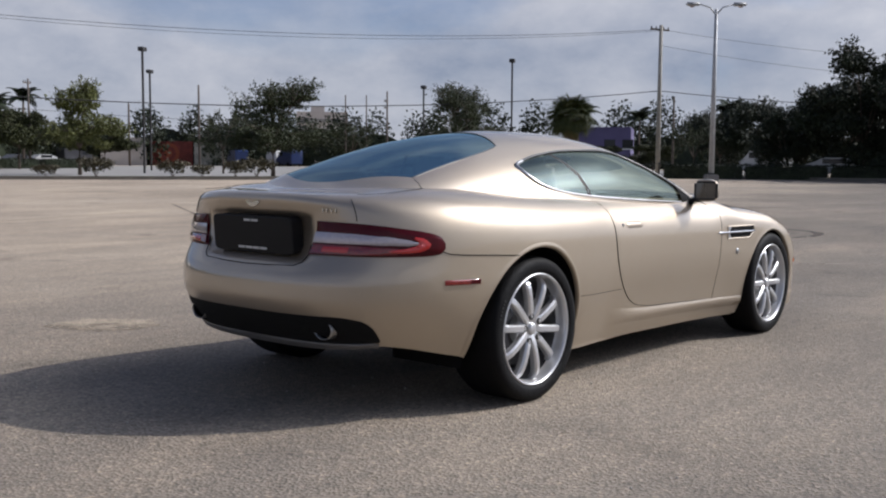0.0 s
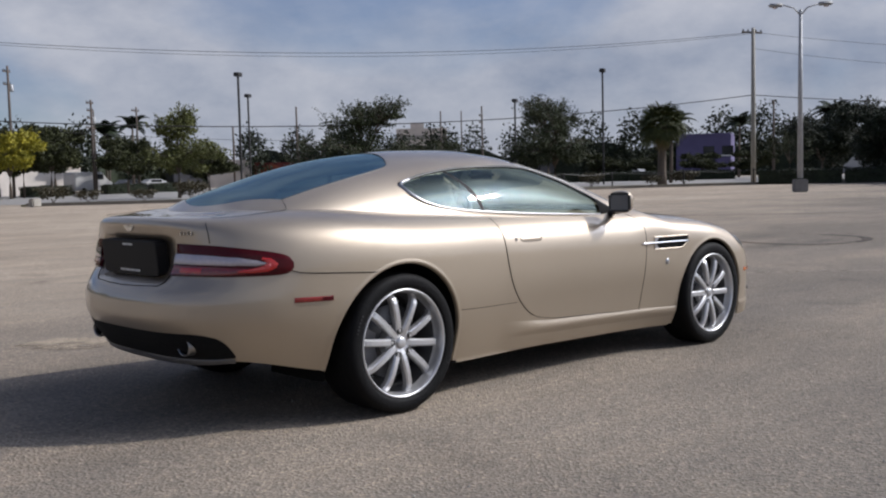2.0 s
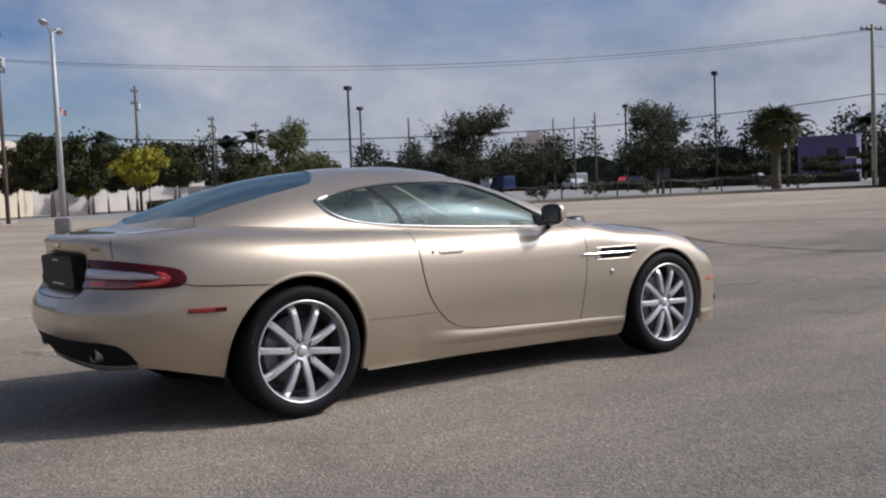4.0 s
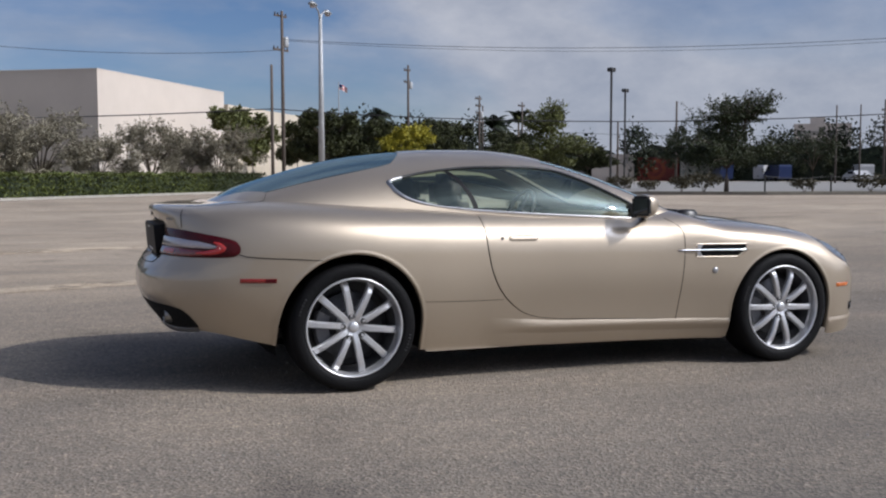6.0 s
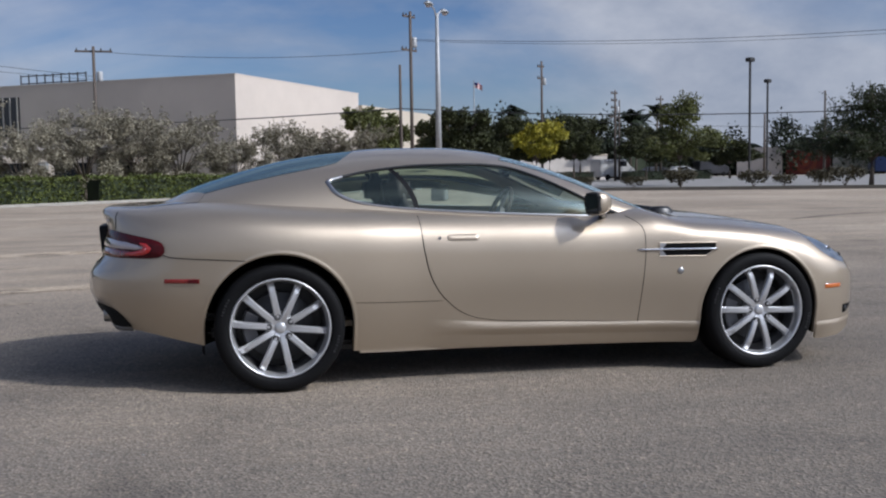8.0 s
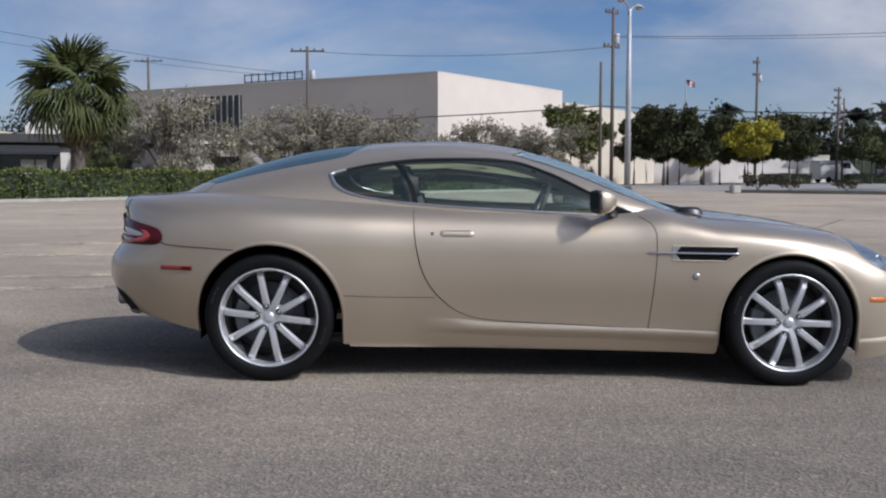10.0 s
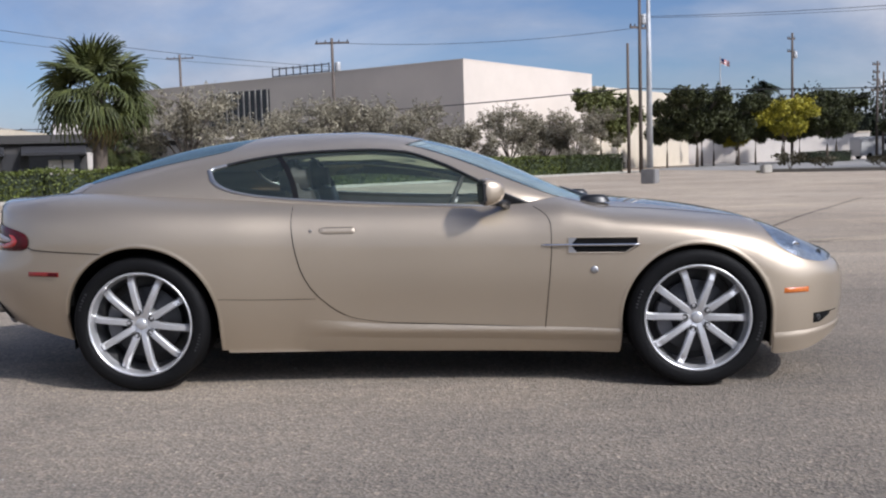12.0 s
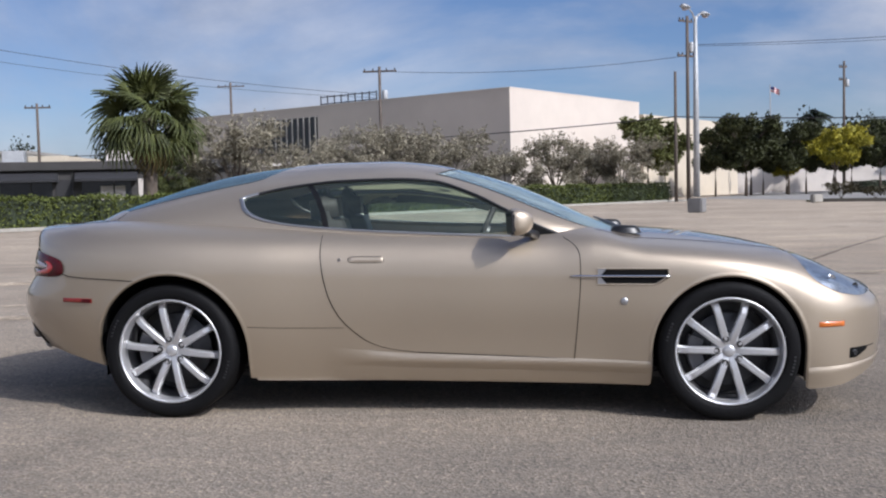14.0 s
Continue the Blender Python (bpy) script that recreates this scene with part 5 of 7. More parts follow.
def spray_cloud(seed, tips, heart, reach, twigs, per, size, lift=0.25, rise=0.34):
    """Small leaves along many thin twigs that fan outwards from the branch tips; also the twigs, as (start, end) pairs."""
    rng = np.random.default_rng(seed)
    T = np.array([tuple(t) for t in tips])
    k = rng.integers(0, len(T), twigs)
    out = T[k] - np.array(heart)
    out /= np.maximum(0.2, np.linalg.norm(out, axis=1))[:, None]
    d = out * 0.8 + rng.normal(size=(twigs, 3)) * np.array([0.62, 0.62, rise])
    d[:, 2] += lift * rng.random(twigs) - 0.05
    d /= np.linalg.norm(d, axis=1)[:, None]
    base = T[k] + rng.normal(size=(twigs, 3)) * reach * 0.22
    length = reach * (0.45 + 0.75 * rng.random(twigs))
    i = np.repeat(np.arange(twigs), per)
    n = len(i)
    u = 0.08 + 0.95 * rng.random(n)
    c = base[i] + d[i] * (length[i] * u)[:, None]
    c[:, 2] -= 0.16 * length[i] * u * u
    c += rng.normal(size=(n, 3)) * (0.05 + 0.07 * (1 - u))[:, None] * reach
    a = d[i] * 0.7 + rng.normal(size=(n, 3)) * 0.7
    a /= np.linalg.norm(a, axis=1)[:, None]
    b = np.cross(a, rng.normal(size=(n, 3)))
    b /= np.linalg.norm(b, axis=1)[:, None]
    s = size * (0.6 + 0.8 * rng.random(n))
    a, b = a * s[:, None], b * s[:, None] * 0.55
    v = np.stack([c - a, c - b, c + a, c + b], 1).reshape(-1, 3)
    f = [(4 * q, 4 * q + 1, 4 * q + 2, 4 * q + 3) for q in range(n)]
    return (v.tolist(), f), [(base[q], base[q] + d[q] * length[q] * 0.9) for q in range(0, twigs, 3)]


def limbs(seed, height, spread, r0, n=6, fork=0.34, lean=0.0, dome=False):
    """A tapered trunk that forks into limbs and branches."""
    rng = random.Random(seed)
    zf = height * fork
    top = Vector((lean, 0, zf))
    pieces = [tube([(0, 0, -0.05), (lean * 0.3, rng.uniform(-.05, .05), zf * 0.5), top], [r0 * 1.15, r0 * 0.85, r0 * 0.7], 9)]
    tips = []
    for k in range(n):
        a = 2 * math.pi * k / n + rng.uniform(-.35, .35)
        rr = spread * rng.uniform(0.55, 0.95)
        zt = height * rng.uniform(0.46, 0.92)
        if dome:
            rr = spread * (0.22 + 0.78 * ((k * 0.618) % 1.0))
            zt = height * (0.92 - 0.46 * (rr / spread) ** 1.25)
        if dome == "layers":
            # a wide low layer, and a narrower leaning upper one
            low = k % 2 == 0
            rr = spread * (rng.uniform(0.55, 1.0) if low else rng.uniform(0.15, 0.62))
            zt = height * (rng.uniform(0.42, 0.56) if low else rng.uniform(0.74, 0.93))
        tip = Vector((lean + rr * math.cos(a) + (0.16 * spread if dome == "layers" and zt > 0.6 * height else 0.0), rr * math.sin(a), zt))
        mid = lerp(top, tip, 0.45) + Vector((0, 0, 0.10 * height))
        pieces.append(tube([top - Vector((0, 0, 0.1)), mid, tip], [r0 * 0.5, r0 * 0.28, r0 * 0.08], 6))
        tips.append(tip)
        for q in range(3):
            w = 0.30 if dome else 0.4
            e = tip + Vector((rng.uniform(-w, w) * spread, rng.uniform(-w, w) * spread, rng.uniform(-.1 if not dome else -.05, .16 if not dome else 0.07) * height))
            e.z = min(e.z, height * 0.94)
            pieces.append(tube([mid, lerp(mid, e, 0.6), e], [r0 * 0.22, r0 * 0.13, r0 * 0.04], 5))
            tips.append(e)
    return joined(*pieces), tips


def make_tree(name, seed, height, spread, leaf, bark, label, count=3200, size=0.16, lobe=0.42, n=6, fork=0.34, r0=0.13, group="", core=0.0, dome=False, spray=0.0, skirt=0):
    t = thing(name, Matrix(), label, "tree", group)
    wood, tips = limbs(seed, height, spread, r0, n, fork, dome=dome)
    rng = random.Random(seed + 5)
    lobes = []
    for p in tips:
        k = lobe * spread * rng.uniform(0.55, 1.1)
        lobes.append((p.x, p.y, min(p.z, height - k * 0.5), k, k, k * rng.uniform(*((0.22, 0.36) if dome else (0.45, 0.72)))))
    lobes.append((0, 0, height * 0.70, spread * 0.6, spread * 0.6, height * 0.16))
    if core:
        lobes.append((0, 0, height * (0.52 if dome == "layers" else 0.66), spread * core, spread * core, height * 0.27 * core))
    for k in range(skirt):
        a = 2 * math.pi * k / skirt + rng.uniform(-.3, .3)
        rr, w = spread * rng.uniform(0.35, 0.75), spread * rng.uniform(0.26, 0.40)
        lobes.append((rr * math.cos(a), rr * math.sin(a), height * rng.uniform(*((0.36, 0.48) if dome else (0.24, 0.46))), w, w, w * (0.5 if dome else 0.8)))
    if spray:
        # an inner mass of leaves, and feathery twigs that break the outline
        small = [(x, y, z - 0.05 * height, rx * 0.75, ry * 0.75, rz * 0.75) for x, y, z, rx, ry, rz in lobes]
        twigs = int(count * spray / 14)
        leaves, sticks = spray_cloud(seed + 1, tips, (0, 0, height * 0.50), spread * (0.36 if dome == "layers" else 0.30), twigs, 14, size * 0.9, *((0.10, 0.13) if dome else (0.25, 0.34)))
        crown = joined(leaf_cloud(seed, small, int(count * (1 - spray)), size), leaves)
        wood = joined(wood, *[tube([p, q], [0.014, 0.006], 4, cap=False) for p, q in sticks])
    else:
        crown = leaf_cloud(seed, lobes, count, size)
    part("trunk", wood, bark, t, smooth=True)
    part("crown", crown, leaf, t)
    return t


def placed(tree, x, y, turn=0.0, k=1.0, kz=None, label=""):
    m = Matrix.Translation((x, y, 0)) @ Matrix.Rotation(radians(turn), 4, "Z") @ Matrix.Diagonal((k, k, kz or k, 1))
    o = copy_thing(tree, m)
    if label:
        o["label"] = label
    return o


def build_trees():
    oak = make_tree("oak_tree", 3, 5.45, 3.0, L_OAK, M_BARK, "spreading oak tree with dark green open crown", 22000, 0.072, 0.27, 15, 0.28, 0.13, "", 0.62, "layers", 0.46, 5)
    oak.matrix_world = Matrix.Translation((35.5, 43.0, 0))
    placed(oak, 47.5, 37.7, 130, 0.80, 1.04, "oak tree with sparse upper branches on the verge")
    olive = make_tree("olive_green_tree", 71, 5.6, 2.3, L_OLIVE, M_BARK, "light olive green rounded tree beside the parking lot", 15000, 0.08, 0.30, 11, 0.32, 0.12, "", 0.6, "layers", 0.52, 5)
    olive.matrix_world = Matrix.Translation((29.5, 54.5, 0))
    thin = make_tree("verge_tree", 11, 6.2, 2.0, L_OAK, M_BARK, "young tree with a thin see-through crown", 6500, 0.07, 0.26, 6, 0.36, 0.09, spray=0.75)
    thin.matrix_world = Matrix.Translation((52.5, 42.5, 0))
    placed(thin, 41.0, 55.0, 80, 0.8)
    placed(thin, 39.4, 40.2, 40, 0.55, 0.6, "small young tree on the planted verge")
    placed(thin, 57.0, 26.2, 190, 0.62, 0.60, "small bare-stemmed tree near the fence")
    dense = make_tree("shade_tree", 21, 6.1, 2.45, L_SHADE, M_BARK, "dense dark green shade tree with clean trunk", 20000, 0.12, 0.38, 8, 0.40, 0.13, "", 0.85, spray=0.35)
    dense.matrix_world = Matrix.Translation((19.4, 74.4, 0))
    for x, y, k, kz, a in ((17.4, 76.4, 0.62, 0.86, 10), (21.6, 78.2, 0.6, 0.84, 110), (25.4, 79.4, 0.6, 0.82, 210), (29.4, 80.4, 0.62, 0.84, 310), (23.2, 76.5, 0.86, 0.90, 70), (20.8, 79.0, 0.8, 0.86, 30), (31.6, 80.0, 0.85, 0.95, 200), (35.2, 88.0, 1.0, 1.0, 15), (36.0, 101.0, 1.2, 1.15, 95), (40.5, 84.0, 0.8, 0.82, 140),
                           (44.5, 92.0, 0.95, 0.9, 220), (53.0, 90.5, 0.95, 0.66, 300), (31.5, 92.0, 1.0, 0.98, 260), (82.0, 54.0, 0.8, 0.44, 33), (84.5, 49.5, 0.8, 0.42, 133), (79.5, 58.5, 0.8, 0.46, 233), (86.5, 45.0, 0.8, 0.44, 303)):
        placed(dense, x, y, a, k, kz)
    broad = make_tree("broad_tree", 31, 6.0, 1.75, L_OLIVE, M_BARK, "broad green tree in front of the warehouse end", 15000, 0.11, 0.46, 7, 0.40, 0.13, "", 0.8, spray=0.35)
    broad.matrix_world = Matrix.Translation((10.9, 67.5, 0))
    placed(broad, 12.4, 69.5, 120, 0.85, 0.80)
    yellow = make_tree("yellow_tree", 41, 5.2, 2.3, L_YELLOW, M_BARK, "yellow-green flowering shade tree", 16000, 0.11, 0.40, 8, 0.36, 0.13, "", 0.8, spray=0.4)
    yellow.matrix_world = Matrix.Translation((27.2, 77.5, 0))
    placed(yellow, 24.2, 81.0, 100, 0.62, 0.66)
    silver = make_tree("silver_buttonwood", 51, 4.35, 2.0, L_SILVER, M_BARK, "silver-grey leaved small tree behind the hedge", 13000, 0.058, 0.31, 12, 0.20, 0.09, "silver trees along the hedge", spray=0.34, skirt=8)
    silver.matrix_world = Matrix.Translation((-11.1, 38.5, 0)) @ Matrix.Diagonal((1.0, 1.0, 1.03, 1))
    silver.matrix_basis = silver.matrix_world.copy()
    for x, y, a, k, kz in ((-6.6, 45.7, 60, 1.05, 1.0), (-2.2, 50.2, 140, 1.22, 1.02), (-4.2, 48.6, 200, 0.9, 0.9), (3.8, 54.6, 220, 0.98, 0.92), (8.0, 57.0, 310, 0.95, 0.90), (0.8, 53.6, 20, 0.8, 0.72), (-9.0, 43.0, 340, 0.7, 0.8), (6.0, 57.5, 170, 0.8, 0.85)):
        placed(silver, x, y, a, k, kz)
    big = make_tree("large_dark_tree", 61, 8.2, 3.6, L_DARK, M_BARK, "tall dark mass of evergreen tree by the lot edge", 30000, 0.11, 0.46, 9, 0.25, spray=0.25, skirt=6)
    big.matrix_world = Matrix.Translation((62.5, 17.2, 0))
    for x, y, a, k, kz in ((60.0, 11.5, 80, 1.0, 1.04), (68.5, 20.5, 160, 0.85, 0.80), (72.0, 26.5, 250, 0.8, 0.72), (64.0, 4.0, 200, 1.05, 1.0), (66.5, 12.0, 40, 1.1, 1.12), (78.0, 34.0, 120, 0.8, 0.72), (67.0, 23.8, 300, 0.62, 0.6)):
        placed(big, x, y, a, k, kz)


def far_woods():
    rng = random.Random(9)
    lobes = []
    line = [(-90, 120), (-50, 135), (38, 128), (52, 118), (70, 130), (90, 118), (108, 98), (120, 72), (128, 45), (122, 20), (110, 0), (100, -25)]
    for i in range(len(line) - 1):
        if line[i][0] == -50:
            continue
        (x0, y0), (x1, y1) = line[i], line[i + 1]
        m = int(math.dist(line[i], line[i + 1]) / 3.2)
        for k in range(m):
            t = k / m
            h = rng.uniform(2.2, 3.6) * 1.4
            lobes.append((lerp(x0, x1, t) + rng.uniform(-3, 3), lerp(y0, y1, t) + rng.uniform(-3, 3), h * 0.9, rng.uniform(1.8, 3.2), rng.uniform(1.8, 3.2), h))
    # solid dark sheet below the leaves, in place of the wood's inner shade
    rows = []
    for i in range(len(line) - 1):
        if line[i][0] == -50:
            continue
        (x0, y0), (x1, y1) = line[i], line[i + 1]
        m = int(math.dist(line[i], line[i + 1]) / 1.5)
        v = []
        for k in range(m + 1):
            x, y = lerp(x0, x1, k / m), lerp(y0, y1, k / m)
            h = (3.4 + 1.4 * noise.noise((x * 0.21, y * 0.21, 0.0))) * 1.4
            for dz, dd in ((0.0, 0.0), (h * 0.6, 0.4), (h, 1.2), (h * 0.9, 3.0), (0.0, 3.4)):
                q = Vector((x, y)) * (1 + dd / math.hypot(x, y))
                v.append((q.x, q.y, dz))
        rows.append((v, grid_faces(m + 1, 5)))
    tagged(part("wood_core", joined(*rows), L_DARK), "dark sheet standing in for the shade inside the distant woods", "trees", kind="stuff")
    tagged(part("far_woods", leaf_cloud(77, lobes, 60000, 0.26, 0.6), L_DARK), "dark line of distant trees behind the streets", "trees", kind="stuff")


def fan_frond(seed, blades=22, reach=0.95, stalk=0.9, droop=0.35):
    rng = random.Random(seed)
    v, f = tube([(0, 0, 0), (stalk * 0.5, 0, 0.05), (stalk, 0, 0.0)], [0.022, 0.016, 0.010], 5)
    v, f = [tuple(p) for p in v], list(f)
    for k in range(blades):
        a = lerp(-2.0, 2.0, k / (blades - 1)) + rng.uniform(-.05, .05)
        l = reach * (1 - 0.22 * abs(a) / 2.0) * rng.uniform(0.85, 1.08)
        w = 0.036
        dx, dy = math.cos(a), math.sin(a)
        nx, ny = -dy, dx
        o = len(v)
        base = (stalk, 0, 0)
        for t, ww, dz in ((0.02, 0.3, 0.0), (0.45, 1.0, 0.02), (0.8, 0.7, -droop * 0.45 * l), (1.0, 0.08, -droop * l)):
            rr = l * t * (1 - 0.10 * t)
            v.append((base[0] + dx * rr + nx * w * ww, base[1] + dy * rr + ny * w * ww, dz - 0.015))
            v.append((base[0] + dx * rr, base[1] + dy * rr, dz + 0.012))
            v.append((base[0] + dx * rr - nx * w * ww, base[1] + dy * rr - ny * w * ww, dz - 0.015))
        for s in range(3):
            for c in range(2):
                i = o + s * 3 + c
                f.append((i, i + 1, i + 4, i + 3))
    return v, f


def build_palm(x, y, h, k=1.0, fronds=46, label="sabal fan palm with shaggy brown lower fronds", name="fan_palm"):
    p = thing(name, pose(x, y, 0), label, "palm tree")
    rng = random.Random(int(x * 10))
    top = h
    pts = [(0.10 * math.sin(t * 2.2), 0.06 * math.sin(t * 3), top * t) for t in (0, .15, .3, .45, .6, .75, .9, 1)]
    part("trunk", tube(pts, [0.34, 0.31, 0.29, 0.29, 0.30, 0.33, 0.35, 0.26], 14), M_BARK, p, "grey-brown fibrous trunk", smooth=True)
    green = [mesh_of("frond", *fan_frond(s, droop=d), L_PALM) for s, d in ((1, 0.25), (2, 0.45), (3, 0.65))]
    dry = [mesh_of("dry_frond", *fan_frond(s, 18, 0.8, 0.7, 0.9), L_DRYPALM) for s in (4, 5)]
    for i in range(fronds):
        t = i / fronds
        el = lerp(80, -38, t ** 0.85) + rng.uniform(-9, 9)
        az = 137.5 * i + rng.uniform(-15, 15)
        o = part("frond", green[min(2, int(t * 3))], L_PALM, p)
        o.matrix_basis = Matrix.Translation((0.1, 0.05, top - 0.12)) @ Matrix.Rotation(radians(az), 4, "Z") @ Matrix.Rotation(radians(-el), 4, "Y") @ Matrix.Rotation(radians(rng.uniform(-50, 50)), 4, "X") @ Matrix.Diagonal((k, k, k, 1))
    for i in range(fronds // 14):
        az, el = 137.5 * i + 40, rng.uniform(-78, -50)
        o = part("dry_frond", dry[i % 2], L_DRYPALM, p)
        o.matrix_basis = Matrix.Translation((0.1, 0.05, top - 0.3)) @ Matrix.Rotation(radians(az), 4, "Z") @ Matrix.Rotation(radians(-el), 4, "Y") @ Matrix.Diagonal((k, k, k, 1))
    return p


def build_feather_palm(x, y, h, k=1.0):
    p = thing("feather_palm", pose(x, y, 0), "slender far-off feather palm with drooping crown", "palm tree")
    part("trunk", tube([(0, 0, 0), (0.1, 0, h * 0.5), (0.2, 0, h)], [0.16, 0.12, 0.11], 8), M_BARK, p, smooth=True)
    v, f = [], []
    for k2 in range(17):
        t0, t1 = k2 / 17, (k2 + 1) / 17

        def at(t):
            return Vector((1.9 * t, 0, 0.55 * math.sin(t * 2.2) - 0.75 * t * t))
        a, b = at(t0), at(t1)
        for s in (-1, 1):
            o = len(v)
            l = 0.55 * math.sin(math.pi * (0.12 + 0.85 * t0))
            v += [tuple(a), tuple(b), tuple(b + Vector((0.12, s * l, -0.28))), tuple(a + Vector((0.12, s * l, -0.26)))]
            f.append((o, o + 1, o + 2, o + 3))
    me = mesh_of("frond", v, f, L_DARK)
    rng = random.Random(int(x))
    for i in range(13):
        o = part("frond", me, L_DARK, p)
        o.matrix_basis = Matrix.Translation((0.2, 0, h)) @ Matrix.Rotation(radians(137.5 * i), 4, "Z") @ Matrix.Rotation(radians(rng.uniform(-55, 15)), 4, "Y") @ Matrix.Diagonal((k, k, k, 1))


def build_hedges():
    def section(seed, length, depth, height, leaf, label):
        h = thing("hedge", Matrix(), label, "hedge", "clipped hedges round the lot")
        rng = np.random.default_rng(seed)
        n = int(620 * length)
        # leaves over the top and the flanks of a clipped box
        u = rng.random(n)
        x = (rng.random(n) - 0.5) * length
        y, z = np.zeros(n), np.zeros(n)
        top = u < 0.36
        y[top] = (rng.random(top.sum()) - 0.5) * depth
        z[top] = height + rng.normal(size=top.sum()) * 0.05
        side = ~top
        y[side] = np.where(rng.random(side.sum()) < 0.6, -1, 1) * depth / 2 + rng.normal(size=side.sum()) * 0.05
        z[side] = rng.random(side.sum()) * height
        z += 0.05 * np.sin(x * 2.1 + seed) * (z / height)
        c = np.stack([x, y, z], 1)
        a = rng.normal(size=(n, 3))
        a /= np.linalg.norm(a, axis=1)[:, None]
        b = np.cross(a, rng.normal(size=(n, 3)))
        b /= np.linalg.norm(b, axis=1)[:, None]
        s = 0.058 * (0.6 + 0.8 * rng.random(n))
        a, b = a * s[:, None], b * s[:, None] * 0.6
        v = np.stack([c - a, c - b, c + a, c + b], 1).reshape(-1, 3).tolist()
        part("foliage", (v, [(4 * i, 4 * i + 1, 4 * i + 2, 4 * i + 3) for i in range(n)]), leaf, h)
        # plain dark box behind the leaves, coloured as the hedge's inner shade
        part("branch_core", box_bm(length - 0.1, depth - 0.16, height - 0.10, 0.08), L_DARK, h, "solid dark box standing in for the shade inside the hedge")
        return h
    ang = math.atan2(58.5 - 13.5, 11.4 + 30.0)
    dirv = Vector((math.cos(ang), math.sin(ang), 0))
    p0 = Vector((-30.0, 13.5, 0))
    total = math.hypot(41.4, 45.0)
    green = section(1, 6.0, 1.1, 1.12, L_HEDGE, "clipped bright green hedge beside a pale kerb")
    green2 = section(3, 6.0, 1.1, 1.10, L_HEDGE2, "clipped dark green hedge beside a pale kerb")
    green2.matrix_world = green2.matrix_basis = Matrix.Translation(p0 + dirv * 57.06) @ Matrix.Rotation(ang, 4, "Z")
    i, s = 0, 2.0
    first = True
    while s < 52:
        m = Matrix.Translation(p0 + dirv * s) @ Matrix.Rotation(ang, 4, "Z")
        if first:
            green.matrix_world = m
            green.matrix_basis = m
            first = False
        else:
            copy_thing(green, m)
        s += 6.02 if i != 5 else 6.9
        i += 1
    dark = section(2, 5.0, 1.2, 1.25, L_DARK, "low dark green hedge before a white wall")
    dark.matrix_world = dark.matrix_basis = pose(32.8, 84.2, 0, 0, 0, 18) @ Matrix.Diagonal((1, 1, 0.72, 1))
    for x, y, a in ((58.5, 20.6, 118), (56.3, 25.2, 118), (60.4, 15.8, 100), (61.0, 10.6, 92), (61.0, 5.4, 90), (42.0, 88.0, 15), (48.0, 90.0, 10), (80.0, 52.0, 118), (77.7, 56.4, 118), (82.4, 47.5, 118), (75.3, 60.8, 118), (72.9, 65.2, 118)):
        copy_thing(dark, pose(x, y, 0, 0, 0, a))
    n = Vector((dirv.y, -dirv.x, 0))
    # kerb along the hedge
    length = total + 2
    k = tagged(part("hedge_kerb", box_bm(length, 0.16, 0.13, 0.02), M_CONC), "pale concrete kerb in front of the hedge", "kerb", kind="structure")
    k.matrix_world = Matrix.Translation(p0 + dirv * (total / 2) + n * 1.15) @ Matrix.Rotation(ang, 4, "Z")
    bed = tagged(part("planting_bed", box_bm(length, 60.0, 0.07), M_DIRT), "dry soil and grass behind the kerb", "ground", kind="structure")
    bed.matrix_world = Matrix.Translation(p0 + dirv * (total / 2) - n * 28.95 + Vector((0, 0, 0.004))) @ Matrix.Rotation(ang, 4, "Z")


# ---- lot edge ----
KERB = [(16.6, 46.8), (24.5, 41.6), (33.0, 36.4), (47.0, 32.4), (55.0, 27.2), (58.6, 20.0), (60.5, 10.0), (60.5, -20.0)]


